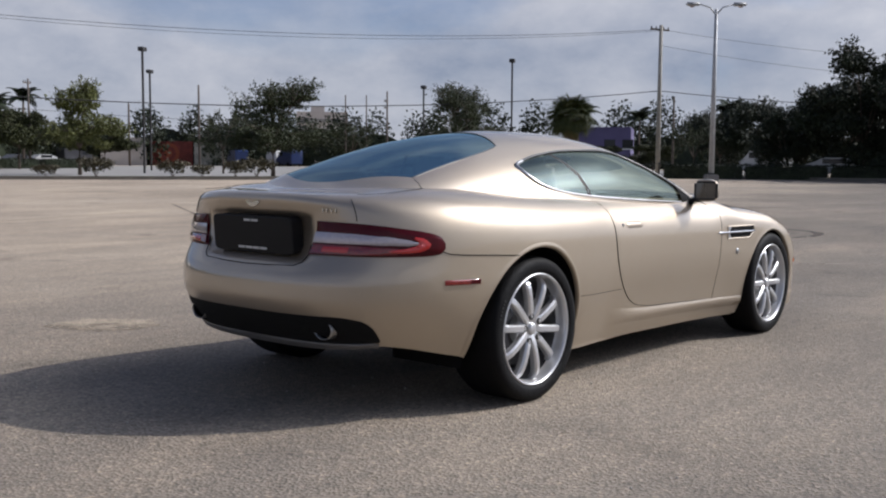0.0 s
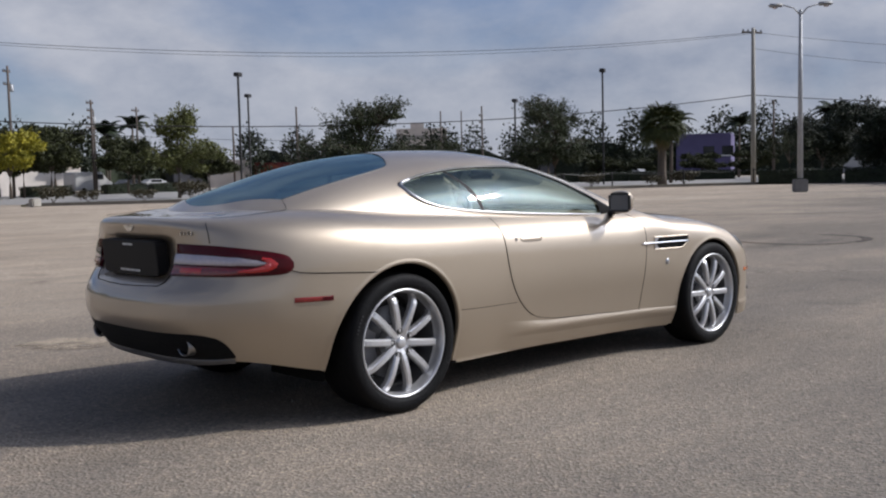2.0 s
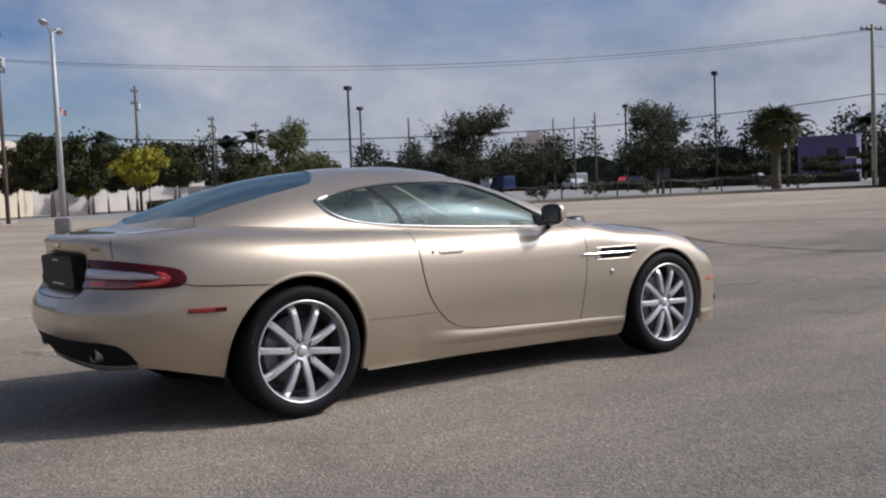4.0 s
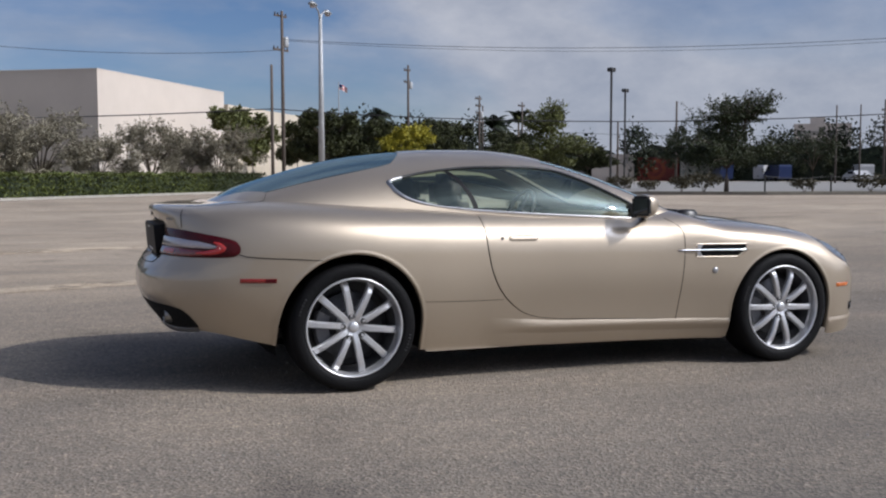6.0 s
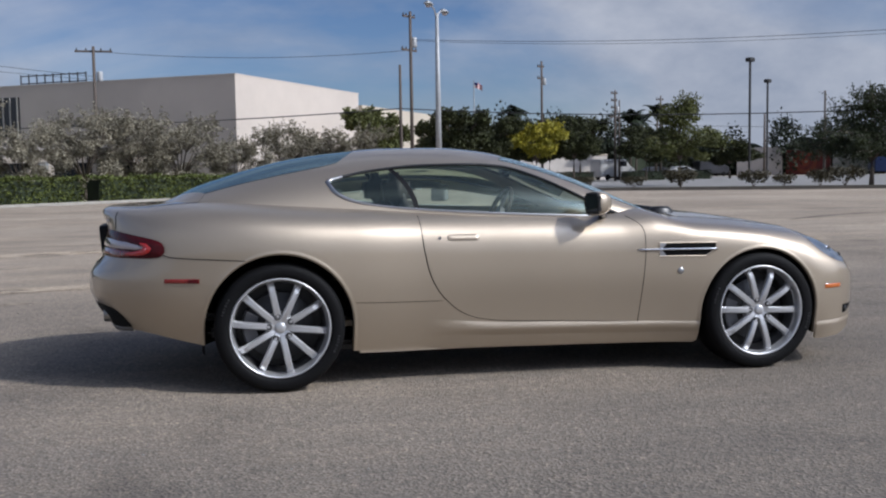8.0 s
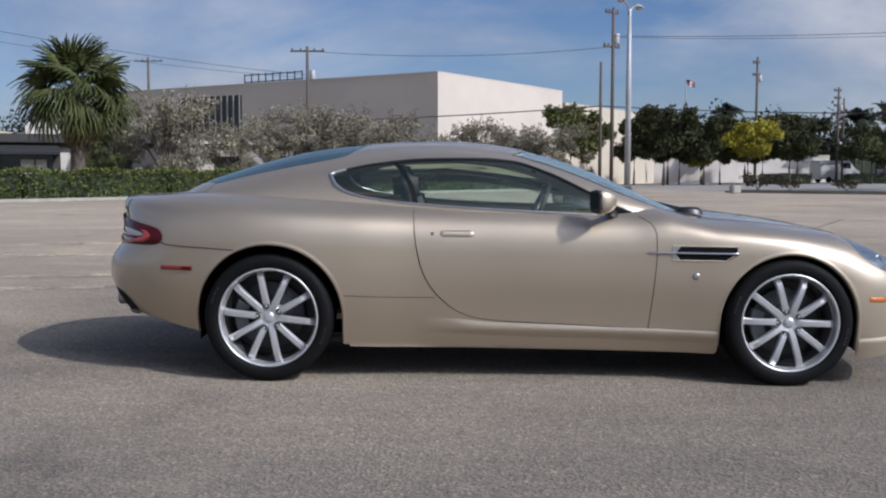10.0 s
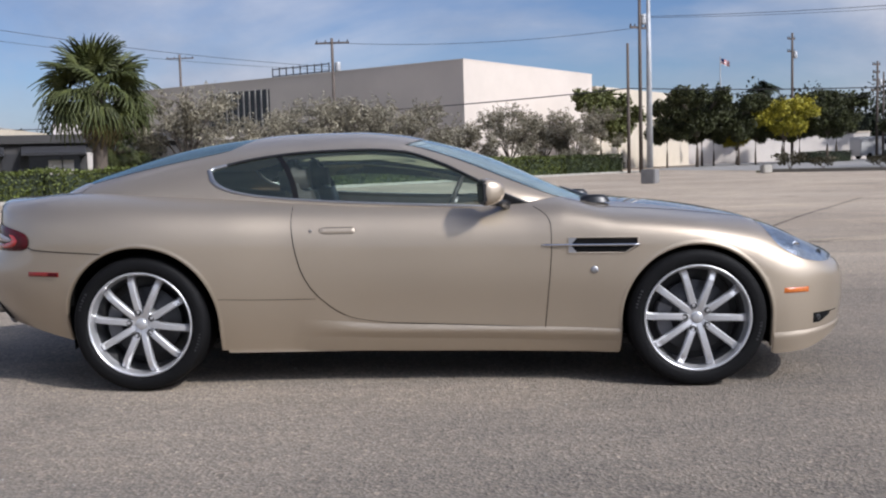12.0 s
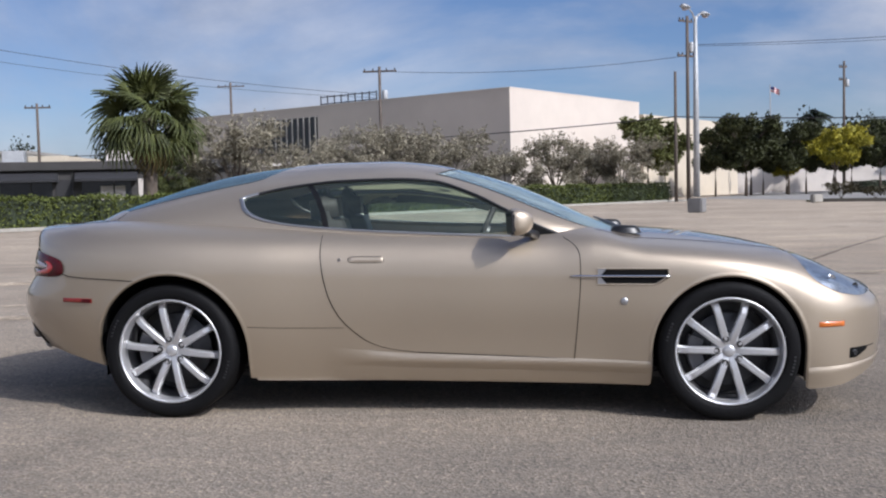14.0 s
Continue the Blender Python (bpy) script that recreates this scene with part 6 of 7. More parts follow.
def build_lot_edge():
    for i in range(len(KERB) - 1):
        a, b = Vector(KERB[i]), Vector(KERB[i + 1])
        d = (b - a)
        l = d.length
        k = tagged(part("verge_kerb", box_bm(l + 0.05, 0.17, 0.17, 0.025), M_KERB), "dark stained kerb at the far side of the lot", "kerb", kind="structure")
        k.matrix_world = Matrix.Translation((*((a + b) / 2), 0)) @ Matrix.Rotation(math.atan2(d.y, d.x), 4, "Z")
        v = tagged(part("verge", box_bm(l + 0.6, 4.2, 0.10), M_DIRT), "narrow dry planted verge", "ground", kind="structure")
        nrm = Vector((-d.y, d.x)).normalized()
        v.matrix_world = Matrix.Translation((*((a + b) / 2 + nrm * 2.2), 0.0 + 0.003 * i)) @ Matrix.Rotation(math.atan2(d.y, d.x), 4, "Z")
    # pale street beyond
    quad = [(18.0, 52.0), (34.5, 41.5), (48.5, 37.3), (58.5, 31.0), (110, 30), (100, 95), (60, 118), (24, 92), (14, 66)]
    r = part("road", ([(x, y, 0.012) for x, y in quad], [tuple(range(len(quad)))[::-1]]), M_ROAD)
    tagged(r, "sunlit pale street and yard beyond the verge", "road", kind="structure")
    blk = thing("kerb_block", pose(16.4, 45.2, 0, 0, 0, 20), "small white concrete block at the kerb end", "block")
    part("block", box_bm(0.55, 0.35, 0.42, 0.05), M_CONC, blk)
    # dry shrubs on the verge
    base = thing("verge_shrub", pose(30.0, 39.6, 0.08), "dry brown shrub on the verge", "shrub", "shrubs on the verge")
    w, tips = limbs(5, 0.8, 0.55, 0.02, 7, 0.12)
    part("stems", w, M_BARK, base)
    part("foliage", leaf_cloud(8, [(p.x, p.y, p.z, 0.26, 0.26, 0.2) for p in tips], 700, 0.06), L_SHRUB, base)
    rng = random.Random(4)
    for t in (0.3, 0.6, 0.85, 1.25, 1.4, 1.7, 2.2, 2.45, 2.7, 2.95, 3.3, 3.55, 0.1):
        i = int(t)
        p = lerp(Vector(KERB[i]), Vector(KERB[i + 1]), t - i)
        d = (Vector(KERB[i + 1]) - Vector(KERB[i])).normalized()
        p += Vector((-d.y, d.x)) * rng.uniform(0.8, 2.0)
        k = rng.uniform(0.7, 1.25)
        copy_thing(base, Matrix.Translation((p.x, p.y, 0.08)) @ Matrix.Rotation(rng.uniform(0, 6), 4, "Z") @ Matrix.Diagonal((k * 1.2, k * 1.2, k, 1)))
    # posts and cable along the verge
    f = thing("cable_fence", pose(0, 0, 0), "low steel posts with a sagging cable", "fence")
    pm = mesh_of("post", *tube([(0, 0, 0), (0, 0, 1.0)], 0.045, 8), M_DARKSTEEL)
    spots = []
    for i in (2, 3, 4):
        a, b = Vector(KERB[i]), Vector(KERB[i + 1])
        m = max(1, int((b - a).length / 3.4))
        for k in range(m):
            spots.append(lerp(a, b, k / m) + Vector((0.5, 0.7)))
    for p in spots:
        o = part("post", pm, M_DARKSTEEL, f)
        o.location = (p.x, p.y, 0.05)
    for i in range(len(spots) - 1):
        a, b = Vector((*spots[i], 0.95)), Vector((*spots[i + 1], 0.95))
        part("cable", tube([a, lerp(a, b, 0.5) - Vector((0, 0, 0.12)), b], 0.016, 5), M_DARKSTEEL, f)


# ---- poles and wires ----
def cobra_lamp(x, y, h, arms, turn, label):
    t = thing("street_lamp", pose(x, y, 0, 0, 0, turn), label, "street lamp", "tall lot lamps")
    part("base_block", box_bm(0.56, 0.56, 0.55, 0.04), M_FOOT, t, "square concrete footing")
    part("pole", tube([(0, 0, 0.6), (0, 0, h * 0.6), (0, 0, h)], [0.125, 0.10, 0.065], 14), M_GALV, t, "tapered galvanised pole", smooth=True)
    for s in arms:
        a = part("arm", tube([(0, 0, h - 0.25), (s * 0.28, 0, h + 0.08), (s * 0.75, 0, h + 0.22)], [0.032, 0.03, 0.028], 8), M_GALV, t, smooth=True)
        bm = box_bm(0.62, 0.26, 0.15, 0.06, at=(s * 1.02, 0, h + 0.14), seg=3)
        hd = part("head", bm, M_GALV, a, "grey cobra lamp head", smooth=True)
        part("lens", lathe([(0.001, -0.07), (0.09, -0.05), (0.115, 0.0)], 20, "z"), M_CLEAR, hd, smooth=True).location = (s * 1.06, 0, h + 0.135)


def box_lamp(x, y, h, label="dark square pole with a boxy floodlight"):
    t = thing("lot_lamp", pose(x, y, 0, 0, 0, 25), label, "lamp post", "dark lot lamps")
    part("pole", box_bm(0.13, 0.13, h - 0.2, 0.01), M_DARKSTEEL, t)
    part("head", box_bm(0.62, 0.42, 0.30, 0.04, at=(0, 0, h - 0.28)), M_DARKSTEEL, t, "dark box lamp head")


def utility_pole(x, y, h, arms=(), r=0.15, gear=False, turn=30, wood=True, label="weathered wooden utility pole"):
    t = thing("utility_pole", pose(x, y, 0, 0, 0, turn), label, "utility pole", "utility poles")
    part("pole", tube([(0, 0, 0), (0, 0, h * 0.5), (0, 0, h)], [r * 0.86, r * 0.76, r * 0.6], 10), M_POLEWOOD if wood else M_CONC, t, smooth=True)
    for z, w in arms:
        a = part("crossarm", box_bm(w, 0.10, 0.12, 0.01, at=(0, 0.12, z), base=False), M_POLEWOOD, t)
        for k in (-0.45, -0.2, 0.2, 0.45):
            part("insulator", lathe([(0.02, 0), (0.05, 0.03), (0.045, 0.12), (0.02, 0.16)], 8, "z"), M_DARKSTEEL, a).location = (k * w, 0.12, z + 0.05)
    if gear:
        part("transformer", lathe([(0.001, 0), (0.19, 0.0), (0.20, 0.04), (0.20, 0.55), (0.16, 0.62), (0.001, 0.62)], 16, "z"), M_GALV, t, "grey transformer can", smooth=True).location = (0.34, 0, h - 2.2)
    return t


def wire(a, b, sag, r=0.016, n=18):
    a, b = Vector(a), Vector(b)
    pts = []
    for k in range(n + 1):
        t = k / n
        p = lerp(a, b, t)
        p.z -= sag * 4 * t * (1 - t)
        pts.append(p)
    tagged(part("overhead_wire", tube(pts, r, 5, cap=False), M_WIRE), "black overhead cable strung between poles", "cable", "overhead cables")


def build_poles():
    cobra_lamp(8.36, 32.6, 7.35, (-1, 1), 60, "double-headed grey street lamp on a concrete footing")
    cobra_lamp(37.7, 15.9, 7.75, (-1, 1), -50, "grey street lamp with curved arms on a footing")
    for x, y, h in ((37.5, 59.6, 9.0), (46.5, 72.3, 8.7), (62.4, 45.0, 9.3), (63.9, 55.9, 7.7)):
        box_lamp(x, y, h)
    utility_pole(11.1, 55.6, 7.85, (), 0.13, label="short grey wooden service pole")
    utility_pole(12.0, 56.6, 11.3, ((11.0, 1.2), (8.9, 1.5)), 0.15, True, 40, label="tall wooden utility pole with crossarms")
    utility_pole(-7.7, 61.6, 9.5, ((9.2, 2.3),), 0.15, True, 0)
    utility_pole(-29.5, 100.6, 13.2, ((12.8, 3.0),), 0.2, False, 0)
    utility_pole(-34.0, 65.9, 8.2, ((7.9, 1.9),), 0.15, False, 10)
    utility_pole(29.9, 84.0, 11.4, ((10.9, 0.9), (9.8, 0.9)), 0.16, True)
    utility_pole(38.2, 86.2, 8.9, ((8.6, 1.0), (7.9, 0.9), (7.2, 0.9), (6.3, 1.4)), 0.15, True)
    utility_pole(58.0, 81.1, 8.5, (), 0.15)
    utility_pole(79.9, 82.3, 8.7, (), 0.13)
    utility_pole(83.5, 78.9, 9.2, ((8.0, 1.7), (7.2, 1.6)), 0.15)
    utility_pole(81.7, 80.6, 8.7, (), 0.11)
    utility_pole(46.8, 94.2, 9.0, ((8.6, 1.3),), 0.15)
    utility_pole(41.3, 92.5, 8.4, (), 0.13)
    utility_pole(74.0, 119.0, 8.6, (), 0.2)
    utility_pole(60.0, 30.4, 10.6, ((10.3, 1.7),), 0.20, False, -20, False, "thick grey concrete utility pole with crossarm")
    utility_pole(85.2, 42.2, 7.4, ((7.2, 1.2),), 0.15)
    # street wires
    wire((12.0, 56.6, 9.55), (60.0, 30.4, 10.3), 1.25)
    wire((12.2, 56.8, 9.5), (60.2, 30.6, 10.25), 1.38, 0.012)
    wire((11.1, 55.6, 5.15), (60.0, 30.4, 6.05), 1.35, 0.03)
    wire((60.0, 30.4, 6.05), (90, 12, 6.0), 0.6, 0.03)
    wire((60.0, 30.4, 10.3), (92, 8, 9.5), 0.9, 0.014)
    wire((60.0, 30.4, 9.2), (92, 10, 8.0), 0.9, 0.014)
    wire((11.1, 55.6, 5.15), (-7.7, 61.6, 4.5), 0.12, 0.035)
    wire((-7.7, 61.6, 4.5), (-40, 72, 4.6), 0.25, 0.035)
    wire((12.0, 56.6, 8.9), (-7.7, 61.6, 9.2), 0.45)
    wire((-7.7, 61.6, 7.6), (-33, 44.0, 10.5), 0.5)
    wire((-7.7, 61.6, 7.4), (-33, 46.0, 9.8), 0.5, 0.013)
    wire((29.9, 84.0, 6.0), (83.5, 78.9, 5.6), 0.8, 0.02)
    # flag
    f = thing("flagpole", pose(27.8, 101.2, 0), "distant flagpole with striped flag flying", "flagpole")
    part("pole", tube([(0, 0, 0), (0, 0, 11.2)], [0.10, 0.05], 8), M_GALV, f)
    v, fs = [], []
    for i in range(13):
        for j in range(7):
            v.append((0.95 * i / 12, 0.12 * math.sin(i * 0.9), 11.0 - 0.6 * j / 6 - 0.4 * (i / 12) ** 1.5))
    for i in range(12):
        for j in range(6):
            fs.append((i * 7 + j, (i + 1) * 7 + j, (i + 1) * 7 + j + 1, i * 7 + j + 1))
    fl = part("flag", (v, fs), M_FLAGRED, f, "red and white striped flag with blue corner")
    fl.data.materials.append(M_WHITEPAINT)
    fl.data.materials.append(M_FLAGBLUE)
    for k, p in enumerate(fl.data.polygons):
        i, j = k // 6, k % 6
        p.material_index = 2 if i < 5 and j < 3 else (1 if j % 2 else 0)


# ---- buildings ----
def wall_box(parent, name, p, q, depth, h, material, label="", z=0.0):
    """A box whose front face runs from p to q, reaching back to the left of that direction."""
    a, b = Vector(p), Vector(q)
    d = b - a
    n = Vector((-d.y, d.x)).normalized()
    o = part(name, box_bm(d.length, depth, h, at=(0, 0, z)), material, parent, label)
    c = (a + b) / 2 + n * depth / 2
    o.matrix_basis = Matrix.Translation((c.x, c.y, 0)) @ Matrix.Rotation(math.atan2(d.y, d.x), 4, "Z")
    return o


def on_wall(parent, name, p, q, s0, s1, z0, z1, material, out=0.05, thick=0.1, label=""):
    """A flat box on the front of the wall p to q, from s0 to s1 metres along it."""
    a, b = Vector(p), Vector(q)
    d = (b - a).normalized()
    n = Vector((-d.y, d.x))
    c = a + d * (s0 + s1) / 2 - n * (out - thick / 2)
    o = part(name, box_bm(s1 - s0, thick, z1 - z0, at=(0, 0, z0)), material, parent, label)
    o.matrix_basis = Matrix.Translation((c.x, c.y, 0)) @ Matrix.Rotation(math.atan2(d.y, d.x), 4, "Z")
    return o


def build_buildings():
    H = 7.57
    C = Vector((1.08, 59.56))
    R, L = Vector((0.545, 0.838)), Vector((-0.838, 0.545))
    wh = thing("warehouse", Matrix(), "large windowless cream stucco warehouse with flat roof", "building")
    a, b = C + L * 36, C
    wall_box(wh, "wall", a, b, 18.6, H, M_STUCCO, "cream stucco walls")
    wall_box(wh, "coping", a - L * -0.02 - R * 0.02, b - L * 0.02 - R * 0.02, 18.64, 0.10, M_STUCCO, "thin parapet coping", z=H)
    w2 = thing("warehouse_annex", Matrix(), "lower tan stucco rear wing of the warehouse", "building")
    a2 = C + R * 18.7 - L * 0.3
    wall_box(w2, "wall", a2 + L * 20, a2, 20.0, 6.7, M_STUCCO2)
    # louvred opening high on the side wall
    s0, s1 = 36 - 24.2, 36 - 17.5
    on_wall(wh, "louvre_recess", a, b, s0, s1, 4.1, 6.85, M_DARKGLASS, 0.03, 0.06, "dark louvred opening")
    for k in range(11):
        s = lerp(s0 + 0.2, s1 - 0.2, k / 10)
        on_wall(wh, "louvre", a, b, s - 0.045, s + 0.045, 4.1, 6.85, M_ROOFGREY, 0.10, 0.08)
    # roof plant
    g = thing("roof_plant", Matrix(), "steel rails and plant on the warehouse roof", "roof plant")
    for k in range(9):
        p = C + L * (15.0 + k * 0.75) + R * 4.0
        o = part("rail_post", tube([(p.x, p.y, H), (p.x, p.y, H + 1.3)], 0.05, 6), M_DARKSTEEL, g)
    for z in (0.65, 1.2):
        p, q = C + L * 15.0 + R * 4.0, C + L * 21.0 + R * 4.0
        part("rail", tube([(p.x, p.y, H + z), (q.x, q.y, H + z)], 0.045, 6), M_DARKSTEEL, g)
    wall_box(g, "unit", C + L * 20 + R * 4.6, C + L * 17 + R * 4.6, 1.4, 0.5, M_DARKSTEEL, z=H)

    # low shop row with awnings
    sh = thing("shop_row", Matrix(), "long low grey shop row with dark awnings", "building")
    p, q = Vector((-36.0, 37.0)), Vector((-13.6, 46.0))
    wall_box(sh, "wall", p, q, 9.0, 2.75, M_SHOPWALL)
    wall_box(sh, "fascia", p + Vector((0.1, -0.25)), q + Vector((0.1, -0.25)), 9.6, 0.42, M_SHOPWALL, z=2.55)
    for k in range(12):
        on_wall(sh, "downpipe", p, q, 0.4 + k * 1.98, 0.47 + k * 1.98, 0.0, 2.55, M_DARKSTEEL, 0.08, 0.08)
    for k, s in enumerate((3.9, 7.7, 11.6, 15.2, 19.2)):
        on_wall(sh, "shop_door", p, q, s + 0.25, s + 1.05, 0.0, 2.05, M_WALLWHITE if k in (1, 4) else M_AWNING, 0.06, 0.08)
    on_wall(sh, "white_panel", p, q, 17.6, 18.8, 0.6, 1.7, M_WALLWHITE, 0.06, 0.06, "white notice panel")
    for k in range(6):
        s = 1.5 + k * 3.8
        on_wall(sh, "shop_window", p, q, s, s + 2.4, 0.5, 2.0, M_DARKGLASS, 0.03, 0.06)
        aw = on_wall(sh, "awning", p, q, s - 0.3, s + 2.7, 1.95, 2.45, M_AWNING, 0.85, 0.85, "dark canvas awning")
        for v in aw.data.vertices:
            if v.co.y < 0 and v.co.z > 2.2:
                v.co.z -= 0.38
    wall_box(sh, "roof_unit", Vector((-31.0, 43.5)), Vector((-27.0, 45.0)), 4.0, 0.9, M_WALLWHITE, z=2.95)
    wall_box(sh, "air_conditioner", Vector((-25.6, 45.0)), Vector((-24.6, 45.4)), 1.0, 0.75, M_GALV, z=2.95)
    wall_box(sh, "roof_unit", Vector((-21.0, 47.5)), Vector((-18.6, 48.4)), 3.0, 0.75, M_WALLWHITE, z=2.95)

    bb = thing("beige_store", Matrix(), "long flat beige store behind the shop row", "building")
    wall_box(bb, "wall", Vector((-76.0, 62.0)), Vector((-36.0, 68.0)), 14.0, 4.6, M_ROOFGREY)
    wall_box(bb, "parapet", Vector((-76.0, 61.8)), Vector((-35.9, 67.8)), 14.2, 0.25, M_ROOFGREY, z=4.6)
    wall_box(bb, "end_wall", Vector((-35.9, 67.9)), Vector((-33.2, 68.3)), 10.0, 4.4, M_STUCCO2)
    hs = thing("small_house", Matrix(), "small cream bungalow with flat white-edged roof", "house")
    p, q = Vector((-12.4, 49.6)), Vector((-3.7, 51.5))
    wall_box(hs, "wall", p, q, 7.0, 2.62, M_STUCCO)
    wall_box(hs, "roof", p + Vector((-0.3, -0.4)), q + Vector((0.3, -0.3)), 7.8, 0.16, M_WALLWHITE, "thin white flat roof", z=2.62)
    for s, w in ((1.0, 1.4), (3.8, 1.9), (6.4, 1.6)):
        o = on_wall(hs, "window", p, q, s, s + w, 0.7 if w < 1.7 else 0.2, 1.95, M_DARKGLASS, 0.03, 0.06)
    on_wall(hs, "wall_unit", p, q, 3.0, 3.5, 1.5, 2.0, M_GALV, 0.35, 0.35)

    yw = thing("yard_wall", Matrix(), "long white painted yard wall behind the trees", "wall")
    wall_box(yw, "wall", Vector((13.0, 92.8)), Vector((43.0, 100.0)), 0.4, 2.75, M_WALLWHITE)
    wall_box(yw, "coping", Vector((13.0, 92.7)), Vector((43.0, 99.9)), 0.55, 0.14, M_STUCCO2, z=2.75)

    mu = thing("mural_wall", Matrix(), "low dark red wall with a painted orange sun", "wall")
    p, q = Vector((79.0, 121.7)), Vector((84.0, 118.3))
    wall_box(mu, "wall", p, q, 6.0, 3.5, M_MURALRED)
    d = (q - p).normalized()
    nrm = Vector((-d.y, d.x))
    for r, m, o in ((1.55, M_MURALORANGE, 0.05), (1.05, M_MURALRED, 0.08), (0.55, M_MURALORANGE, 0.11)):
        c = p + d * 2.6 - nrm * o
        disc = part("painted_sun", lathe([(0.001, 0), (r, 0), (r, 0.04)], 32), m, mu)
        disc.matrix_basis = Matrix.Translation((c.x, c.y, 1.75)) @ Matrix.Rotation(math.atan2(d.y, d.x), 4, "Z")
    m2 = thing("painted_wall", Matrix(), "low wall with grey-green painted figures worn away", "wall")
    wall_box(m2, "wall", q + d * 0.2, q + d * 4.8, 5.0, 3.3, M_MURALGREEN)
    ws = thing("white_shed", Matrix(), "stepped white shed beside the painted wall", "shed")
    wall_box(ws, "wall", Vector((73.3, 125.2)), Vector((78.6, 121.9)), 5.0, 2.6, M_WALLWHITE)
    wall_box(ws, "upper_wall", Vector((75.2, 124.6)), Vector((78.6, 122.3)), 4.0, 4.0, M_WALLWHITE)
    pu = thing("violet_house", Matrix(), "violet painted flat-roofed house", "house")
    p, q = Vector((92.4, 57.6)), Vector((95.0, 52.4))
    wall_box(pu, "wall", p, q, 7.0, 4.7, M_PURPLE)
    wall_box(pu, "parapet", p + Vector((-0.1, 0)), q + Vector((-0.1, 0)), 7.2, 0.2, M_PURPLE, z=4.7)
    for s in (2.9, 4.9):
        on_wall(pu, "window", p, q, s, s + 1.2, 2.5, 3.5, M_DARKGLASS, 0.04, 0.08)
        on_wall(pu, "sill", p, q, s - 0.1, s + 1.3, 2.38, 2.5, M_WHITEPAINT, 0.12, 0.12)
    fb = thing("office_block", Matrix(), "distant pale multi-storey block", "building")
    wall_box(fb, "wall", Vector((128.5, 146.0)), Vector((136.0, 139.2)), 8.0, 10.4, M_WALLWHITE)
    wall_box(fb, "roof_box", Vector((131.0, 144.5)), Vector((133.0, 142.7)), 4.0, 1.2, M_WALLWHITE, z=10.4)
    for k in range(4):
        on_wall(fb, "window_band", Vector((128.5, 146.0)), Vector((136.0, 139.2)), 0.6, 9.4, 1.0 + 2.4 * k, 1.8 + 2.4 * k, M_ROOFGREY, 0.05, 0.1)


# ---- far vehicles ----
def build_vehicle(x, y, turn, paint, kind, label):
    v = thing("parked_van" if kind == "van" else "parked_car", pose(x, y, 0.012, 0, 0, turn), label, "van" if kind == "van" else "car", "far parked vehicles")
    if kind == "van":
        prof = [(-2.4, 0.35), (-2.4, 2.1), (-2.25, 2.25), (1.1, 2.25), (1.75, 1.35), (2.4, 1.15), (2.45, 0.35)]
    else:
        prof = [(-2.15, 0.35), (-2.2, 0.9), (-1.6, 1.0), (-1.0, 1.42), (0.45, 1.42), (1.15, 0.98), (2.05, 0.85), (2.15, 0.35)]
    n = len(prof)
    w = 0.92
    bm = bmesh.new()
    bm.faces.new([bm.verts.new((px, -w, pz)) for px, pz in prof])
    bm.faces.new([bm.verts.new((px, w, pz)) for px, pz in prof][::-1])
    bm.verts.ensure_lookup_table()
    for k in range(n):
        l = (k + 1) % n
        bm.faces.new((bm.verts[l], bm.verts[k], bm.verts[n + k], bm.verts[n + l]))
    bmesh.ops.bevel(bm, geom=bm.edges[:], offset=0.08, segments=2, affect="EDGES")
    part("body", bm, paint, v)
    if kind == "van":
        part("windscreen", ([(1.16, -0.8, 2.16), (1.16, 0.8, 2.16), (1.80, 0.8, 1.40), (1.80, -0.8, 1.40)], [(0, 1, 2, 3)]), M_DARKGLASS, v)
        for s in (-1, 1):
            part("side_window", box_bm(0.9, 0.03, 0.55, 0.01, at=(0.75, s * 0.925, 1.45)), M_DARKGLASS, v)
    else:
        for s in (-1, 1):
            part("side_window", box_bm(1.5, 0.03, 0.32, 0.01, at=(-0.25, s * 0.925, 1.02)), M_DARKGLASS, v)
        part("windscreen", ([(0.50, -0.78, 1.42), (0.50, 0.78, 1.42), (1.15, 0.82, 1.02), (1.15, -0.82, 1.02)], [(0, 1, 2, 3)]), M_DARKGLASS, v)
    tyre = mesh_of("wheel", *lathe([(0.001, -0.10), (0.20, -0.10), (0.30, -0.09), (0.33, -0.05), (0.33, 0.05), (0.30, 0.09), (0.001, 0.09)], 18), M_RUBBER)
    for px in (-1.35, 1.38):
        for s in (-1, 1):
            part("wheel", tyre, M_RUBBER, v).location = (px, s * 0.86, 0.33)


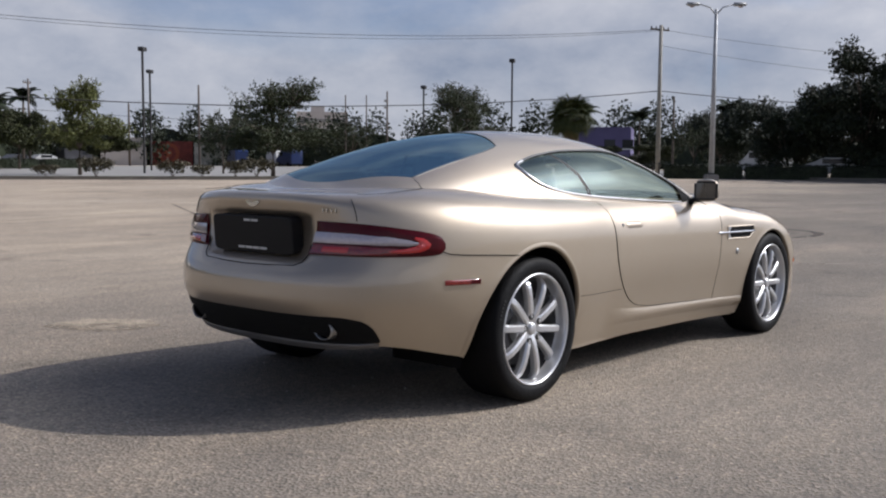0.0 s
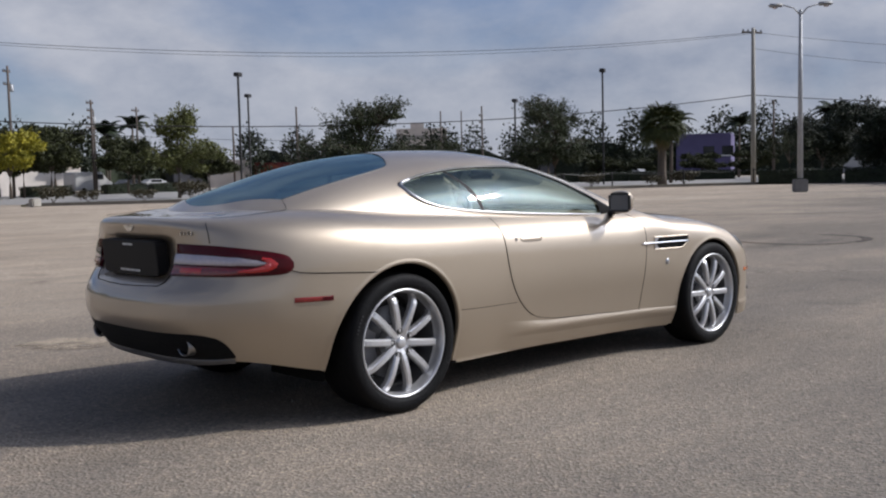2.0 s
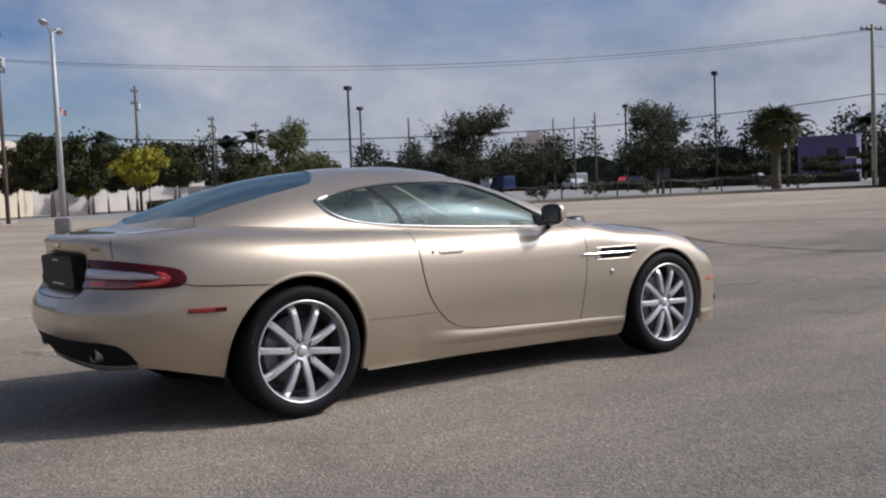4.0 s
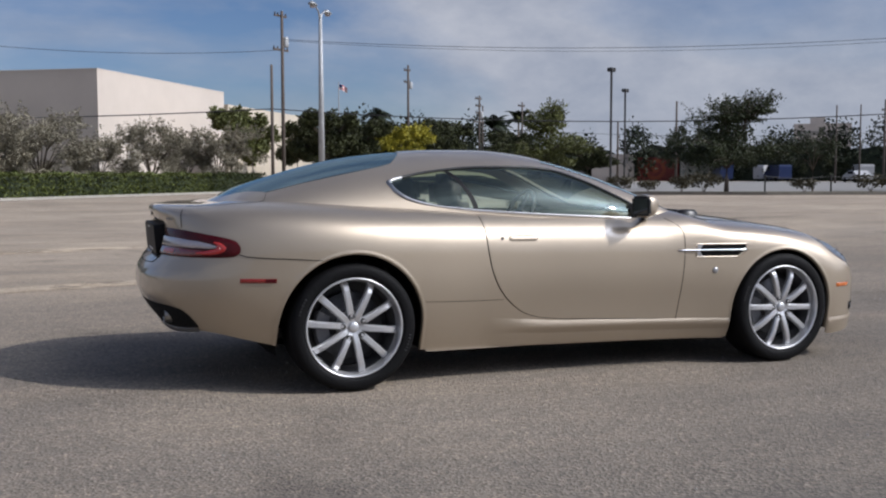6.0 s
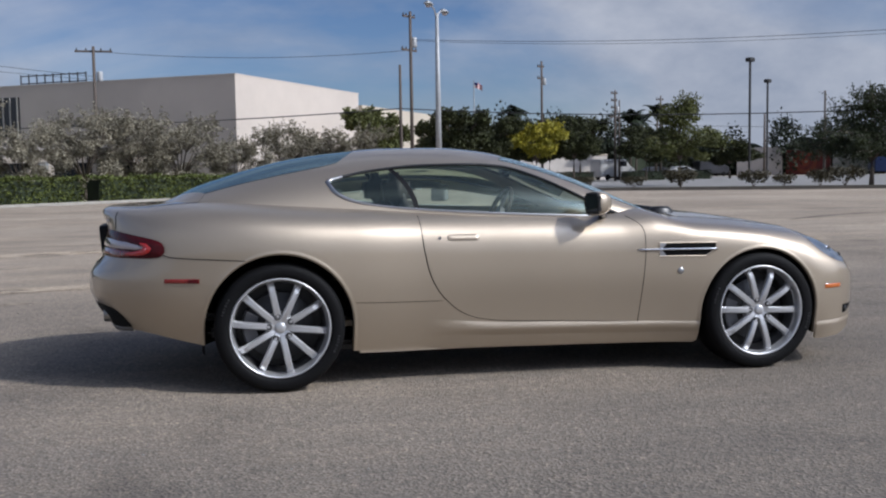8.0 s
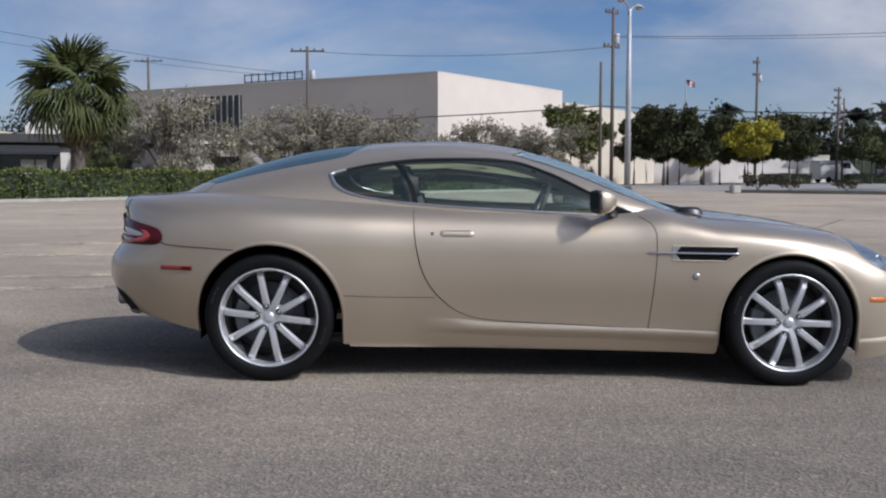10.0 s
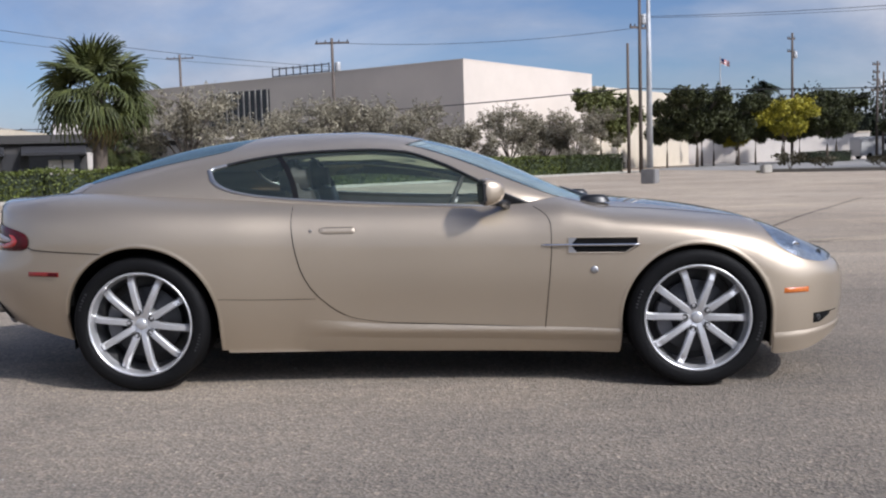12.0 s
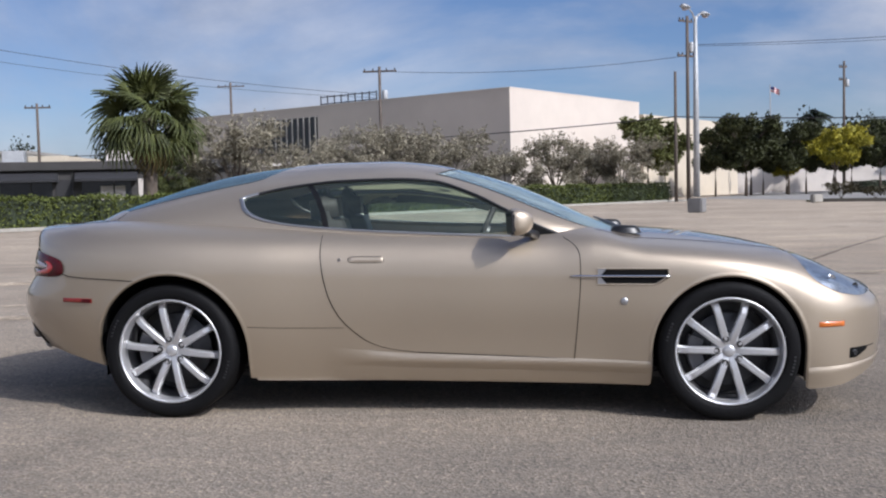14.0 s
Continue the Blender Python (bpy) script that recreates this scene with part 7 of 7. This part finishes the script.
def build_vehicles():
    spots = ((90, 104, 75, M_BLUECAR, "van", "dark blue van parked across the street"), (97, 96, 60, M_WHITECAR, "van", "white van parked across the street"),
             (84, 108, 65, M_BLUECAR, "van", "blue delivery van behind the verge"), (88.5, 88, 70, M_WHITECAR, "car", "white car parked across the street"), (84.5, 73.5, 30, M_DARKCAR, "car", "dark car parked across the street"),
             (92, 108, 10, M_WHITECAR, "van", "white van beside the painted wall"), (60, 116, 0, M_WHITECAR, "car", "white car under far trees"), (55, 113, 15, M_DARKCAR, "car", "dark car under far trees"),
             (66, 119, 5, M_DARKCAR, "van", "dark van beside the white shed"), (48, 110, 20, M_WHITECAR, "car", "pale car under far trees"), (42, 96, 15, M_WHITECAR, "van", "white van behind the trees"),
             (63.6, 19.6, 110, M_WHITECAR, "car", "white car at the shaded lot edge"), (94, 78, 45, M_DARKCAR, "van", "dark van across the street"), (98, 66, 50, M_WHITECAR, "car", "white car across the street"),
             (88, 34, 80, M_WHITECAR, "van", "white van near the violet house"), (90, 80, 35, M_FLAGRED, "car", "red car parked across the street"))
    for s in spots:
        build_vehicle(*s)


# ---- marks on the asphalt ----
def ground_strip(name, pts, w, material, label):
    """A mark of even width along a smooth line through ground points."""
    P = [Vector(p) for p in pts]
    P = [P[0] * 2 - P[1]] + P + [P[-1] * 2 - P[-2]]
    line = []
    for i in range(1, len(P) - 2):
        m = max(4, int((P[i + 1] - P[i]).length / 0.12))
        for k in range(m):
            t = k / m
            line.append(0.5 * (2 * P[i] + (P[i + 1] - P[i - 1]) * t + (2 * P[i - 1] - 5 * P[i] + 4 * P[i + 1] - P[i + 2]) * t * t
                               + (3 * P[i] - P[i - 1] - 3 * P[i + 1] + P[i + 2]) * t ** 3))
    line.append(P[-2])
    v = []
    for i, p in enumerate(line):
        d = (line[min(i + 1, len(line) - 1)] - line[max(i - 1, 0)]).normalized()
        nrm = Vector((-d.y, d.x))
        ww = w * (0.75 + 0.5 * noise.noise((p.x * 2.3, p.y * 2.3, 1.0)) + 0.25)
        end = min(1.0, 0.25 + 0.75 * min(i, len(line) - 1 - i) / 6)
        for k in (-0.5, 0.5):
            q = p + nrm * k * ww * end
            v.append((q.x, q.y, ground_z(q.x, q.y) + 0.005))
    return tagged(part(name, (v, grid_faces(len(line), 2)), material), label, "marking", kind="structure")


def ground_blot(name, x, y, rx, ry, turn, material, label, seed=0.0):
    """A ragged stain."""
    v, n = [(x, y, ground_z(x, y) + 0.005)], 72
    for i in range(n):
        t = 2 * math.pi * i / n
        k = 1 + 0.30 * noise.noise((math.cos(t) * 1.3, math.sin(t) * 1.3, seed)) + 0.16 * noise.noise((math.cos(t) * 6, math.sin(t) * 6, seed))
        a, b = rx * k * math.cos(t), ry * k * math.sin(t)
        px, py = x + a * math.cos(turn) - b * math.sin(turn), y + a * math.sin(turn) + b * math.cos(turn)
        v.append((px, py, ground_z(px, py) + 0.005))
    tagged(part(name, (v, [(0, i + 1, (i + 1) % n + 1) for i in range(n)]), material), label, "stain", kind="structure")


def build_marks():
    tyre = "dark curved tyre mark on the asphalt"
    ground_strip("tyre_mark", [(11.3, 4.9), (11.05, 3.4), (11.1, 2.6), (11.6, 2.15), (12.3, 2.15), (12.75, 2.6), (12.9, 3.6)], 0.15, M_TYREMARK, tyre)
    ground_strip("tyre_mark", [(13.4, 9.2), (12.8, 7.6), (11.9, 6.2), (11.3, 4.9)], 0.16, M_TYREMARK, tyre)
    ground_strip("tyre_mark", [(16.2, 12.0), (17.0, 10.2), (17.8, 8.6), (19.0, 6.8), (20.6, 5.6)], 0.20, M_TYREMARK, tyre)
    ground_strip("tyre_mark", [(11.6, 13.0), (13.0, 14.0), (14.8, 14.8), (17.0, 15.2)], 0.20, M_TYREMARK, tyre)
    ground_strip("tyre_mark", [(14.5, 18.0), (18.0, 17.0), (21.0, 14.6), (22.5, 11.0)], 0.22, M_TYREMARK, tyre)
    ground_strip("bay_line", [(5.8, 2.4), (6.3, 1.97), (7.26, 1.38), (8.5, 0.2)], 0.10, M_FADEDLINE, "worn white parking bay line")
    ground_strip("sealed_crack", [(5.36, 7.99), (5.96, 9.03), (7.09, 11.11), (8.25, 13.16), (10.5, 17.2)], 0.07, M_CRACK, "dark sealed crack in the asphalt")
    ground_strip("sealed_crack", [(-14.0, 9.0), (-6.0, 10.6), (2.0, 12.6), (10.0, 15.2)], 0.05, M_CRACK, "dark sealed crack in the asphalt")
    pale = "pale dried stain on the asphalt"
    ground_blot("stain", -0.18, 2.44, 0.36, 0.26, -0.83, M_STAIN, pale, 1.0)
    for k, (x, y, rx, ry, t) in enumerate(((-3.2, 2.9, 1.3, 0.16, 0.25), (-1.6, 4.6, 2.2, 0.22, 0.35), (-5.4, 6.2, 2.6, 0.28, 0.30), (3.6, 5.4, 1.5, 0.2, 0.5), (-2.6, 9.5, 3.0, 0.35, 0.3), (7.5, 7.5, 2.0, 0.3, 0.4))):
        ground_blot("stain", x, y, rx, ry, t, M_STAIN, pale, 2.0 + k)


def scatter_grit():
    """Loose pale stones lying on the asphalt."""
    rng = random.Random(12)
    v, f = [], []
    for _ in range(420):
        x, y = rng.uniform(-5, 8), rng.uniform(-4.2, 7)
        k = rng.uniform(0.003, 0.0075)
        z = ground_z(x, y) + k * 0.55
        o, a = len(v), rng.uniform(0, 6.3)
        for i in range(5):
            t = a + 2 * math.pi * i / 5
            q = k * rng.uniform(0.8, 1.3)
            v.append((x + q * math.cos(t), y + q * math.sin(t), z + rng.uniform(-0.3, 0.1) * k))
        v += [(x, y, z + 0.8 * k), (x, y, z - 0.7 * k)]
        for i in range(5):
            j = (i + 1) % 5
            f += [(o + i, o + j, o + 5), (o + j, o + i, o + 6)]
    tagged(part("loose_grit", (v, f), M_CONC), "small pale stones scattered on the asphalt", "grit", kind="stuff")


build_buildings()
build_lot_edge()
build_hedges()
build_poles()
build_trees()
build_palm(-13.6, 34.3, 4.3, 1.46, 50)
build_palm(55.5, 34.8, 4.2, 1.05, 70, "round-headed cabbage palm on the verge")
build_palm(-15.0, 41.0, 2.2, 0.8, 30, "smaller fan palm behind the hedge")
for x, y, h in ((66, 41, 4.6), (82, 35, 5.6), (96, 52, 5.8), (48, 98, 7.2), (44, 96, 6.3), (33, 104, 7.6), (50, 108, 6.6)):
    build_feather_palm(x, y, h)
far_woods()
build_vehicles()
build_marks()
scatter_grit()
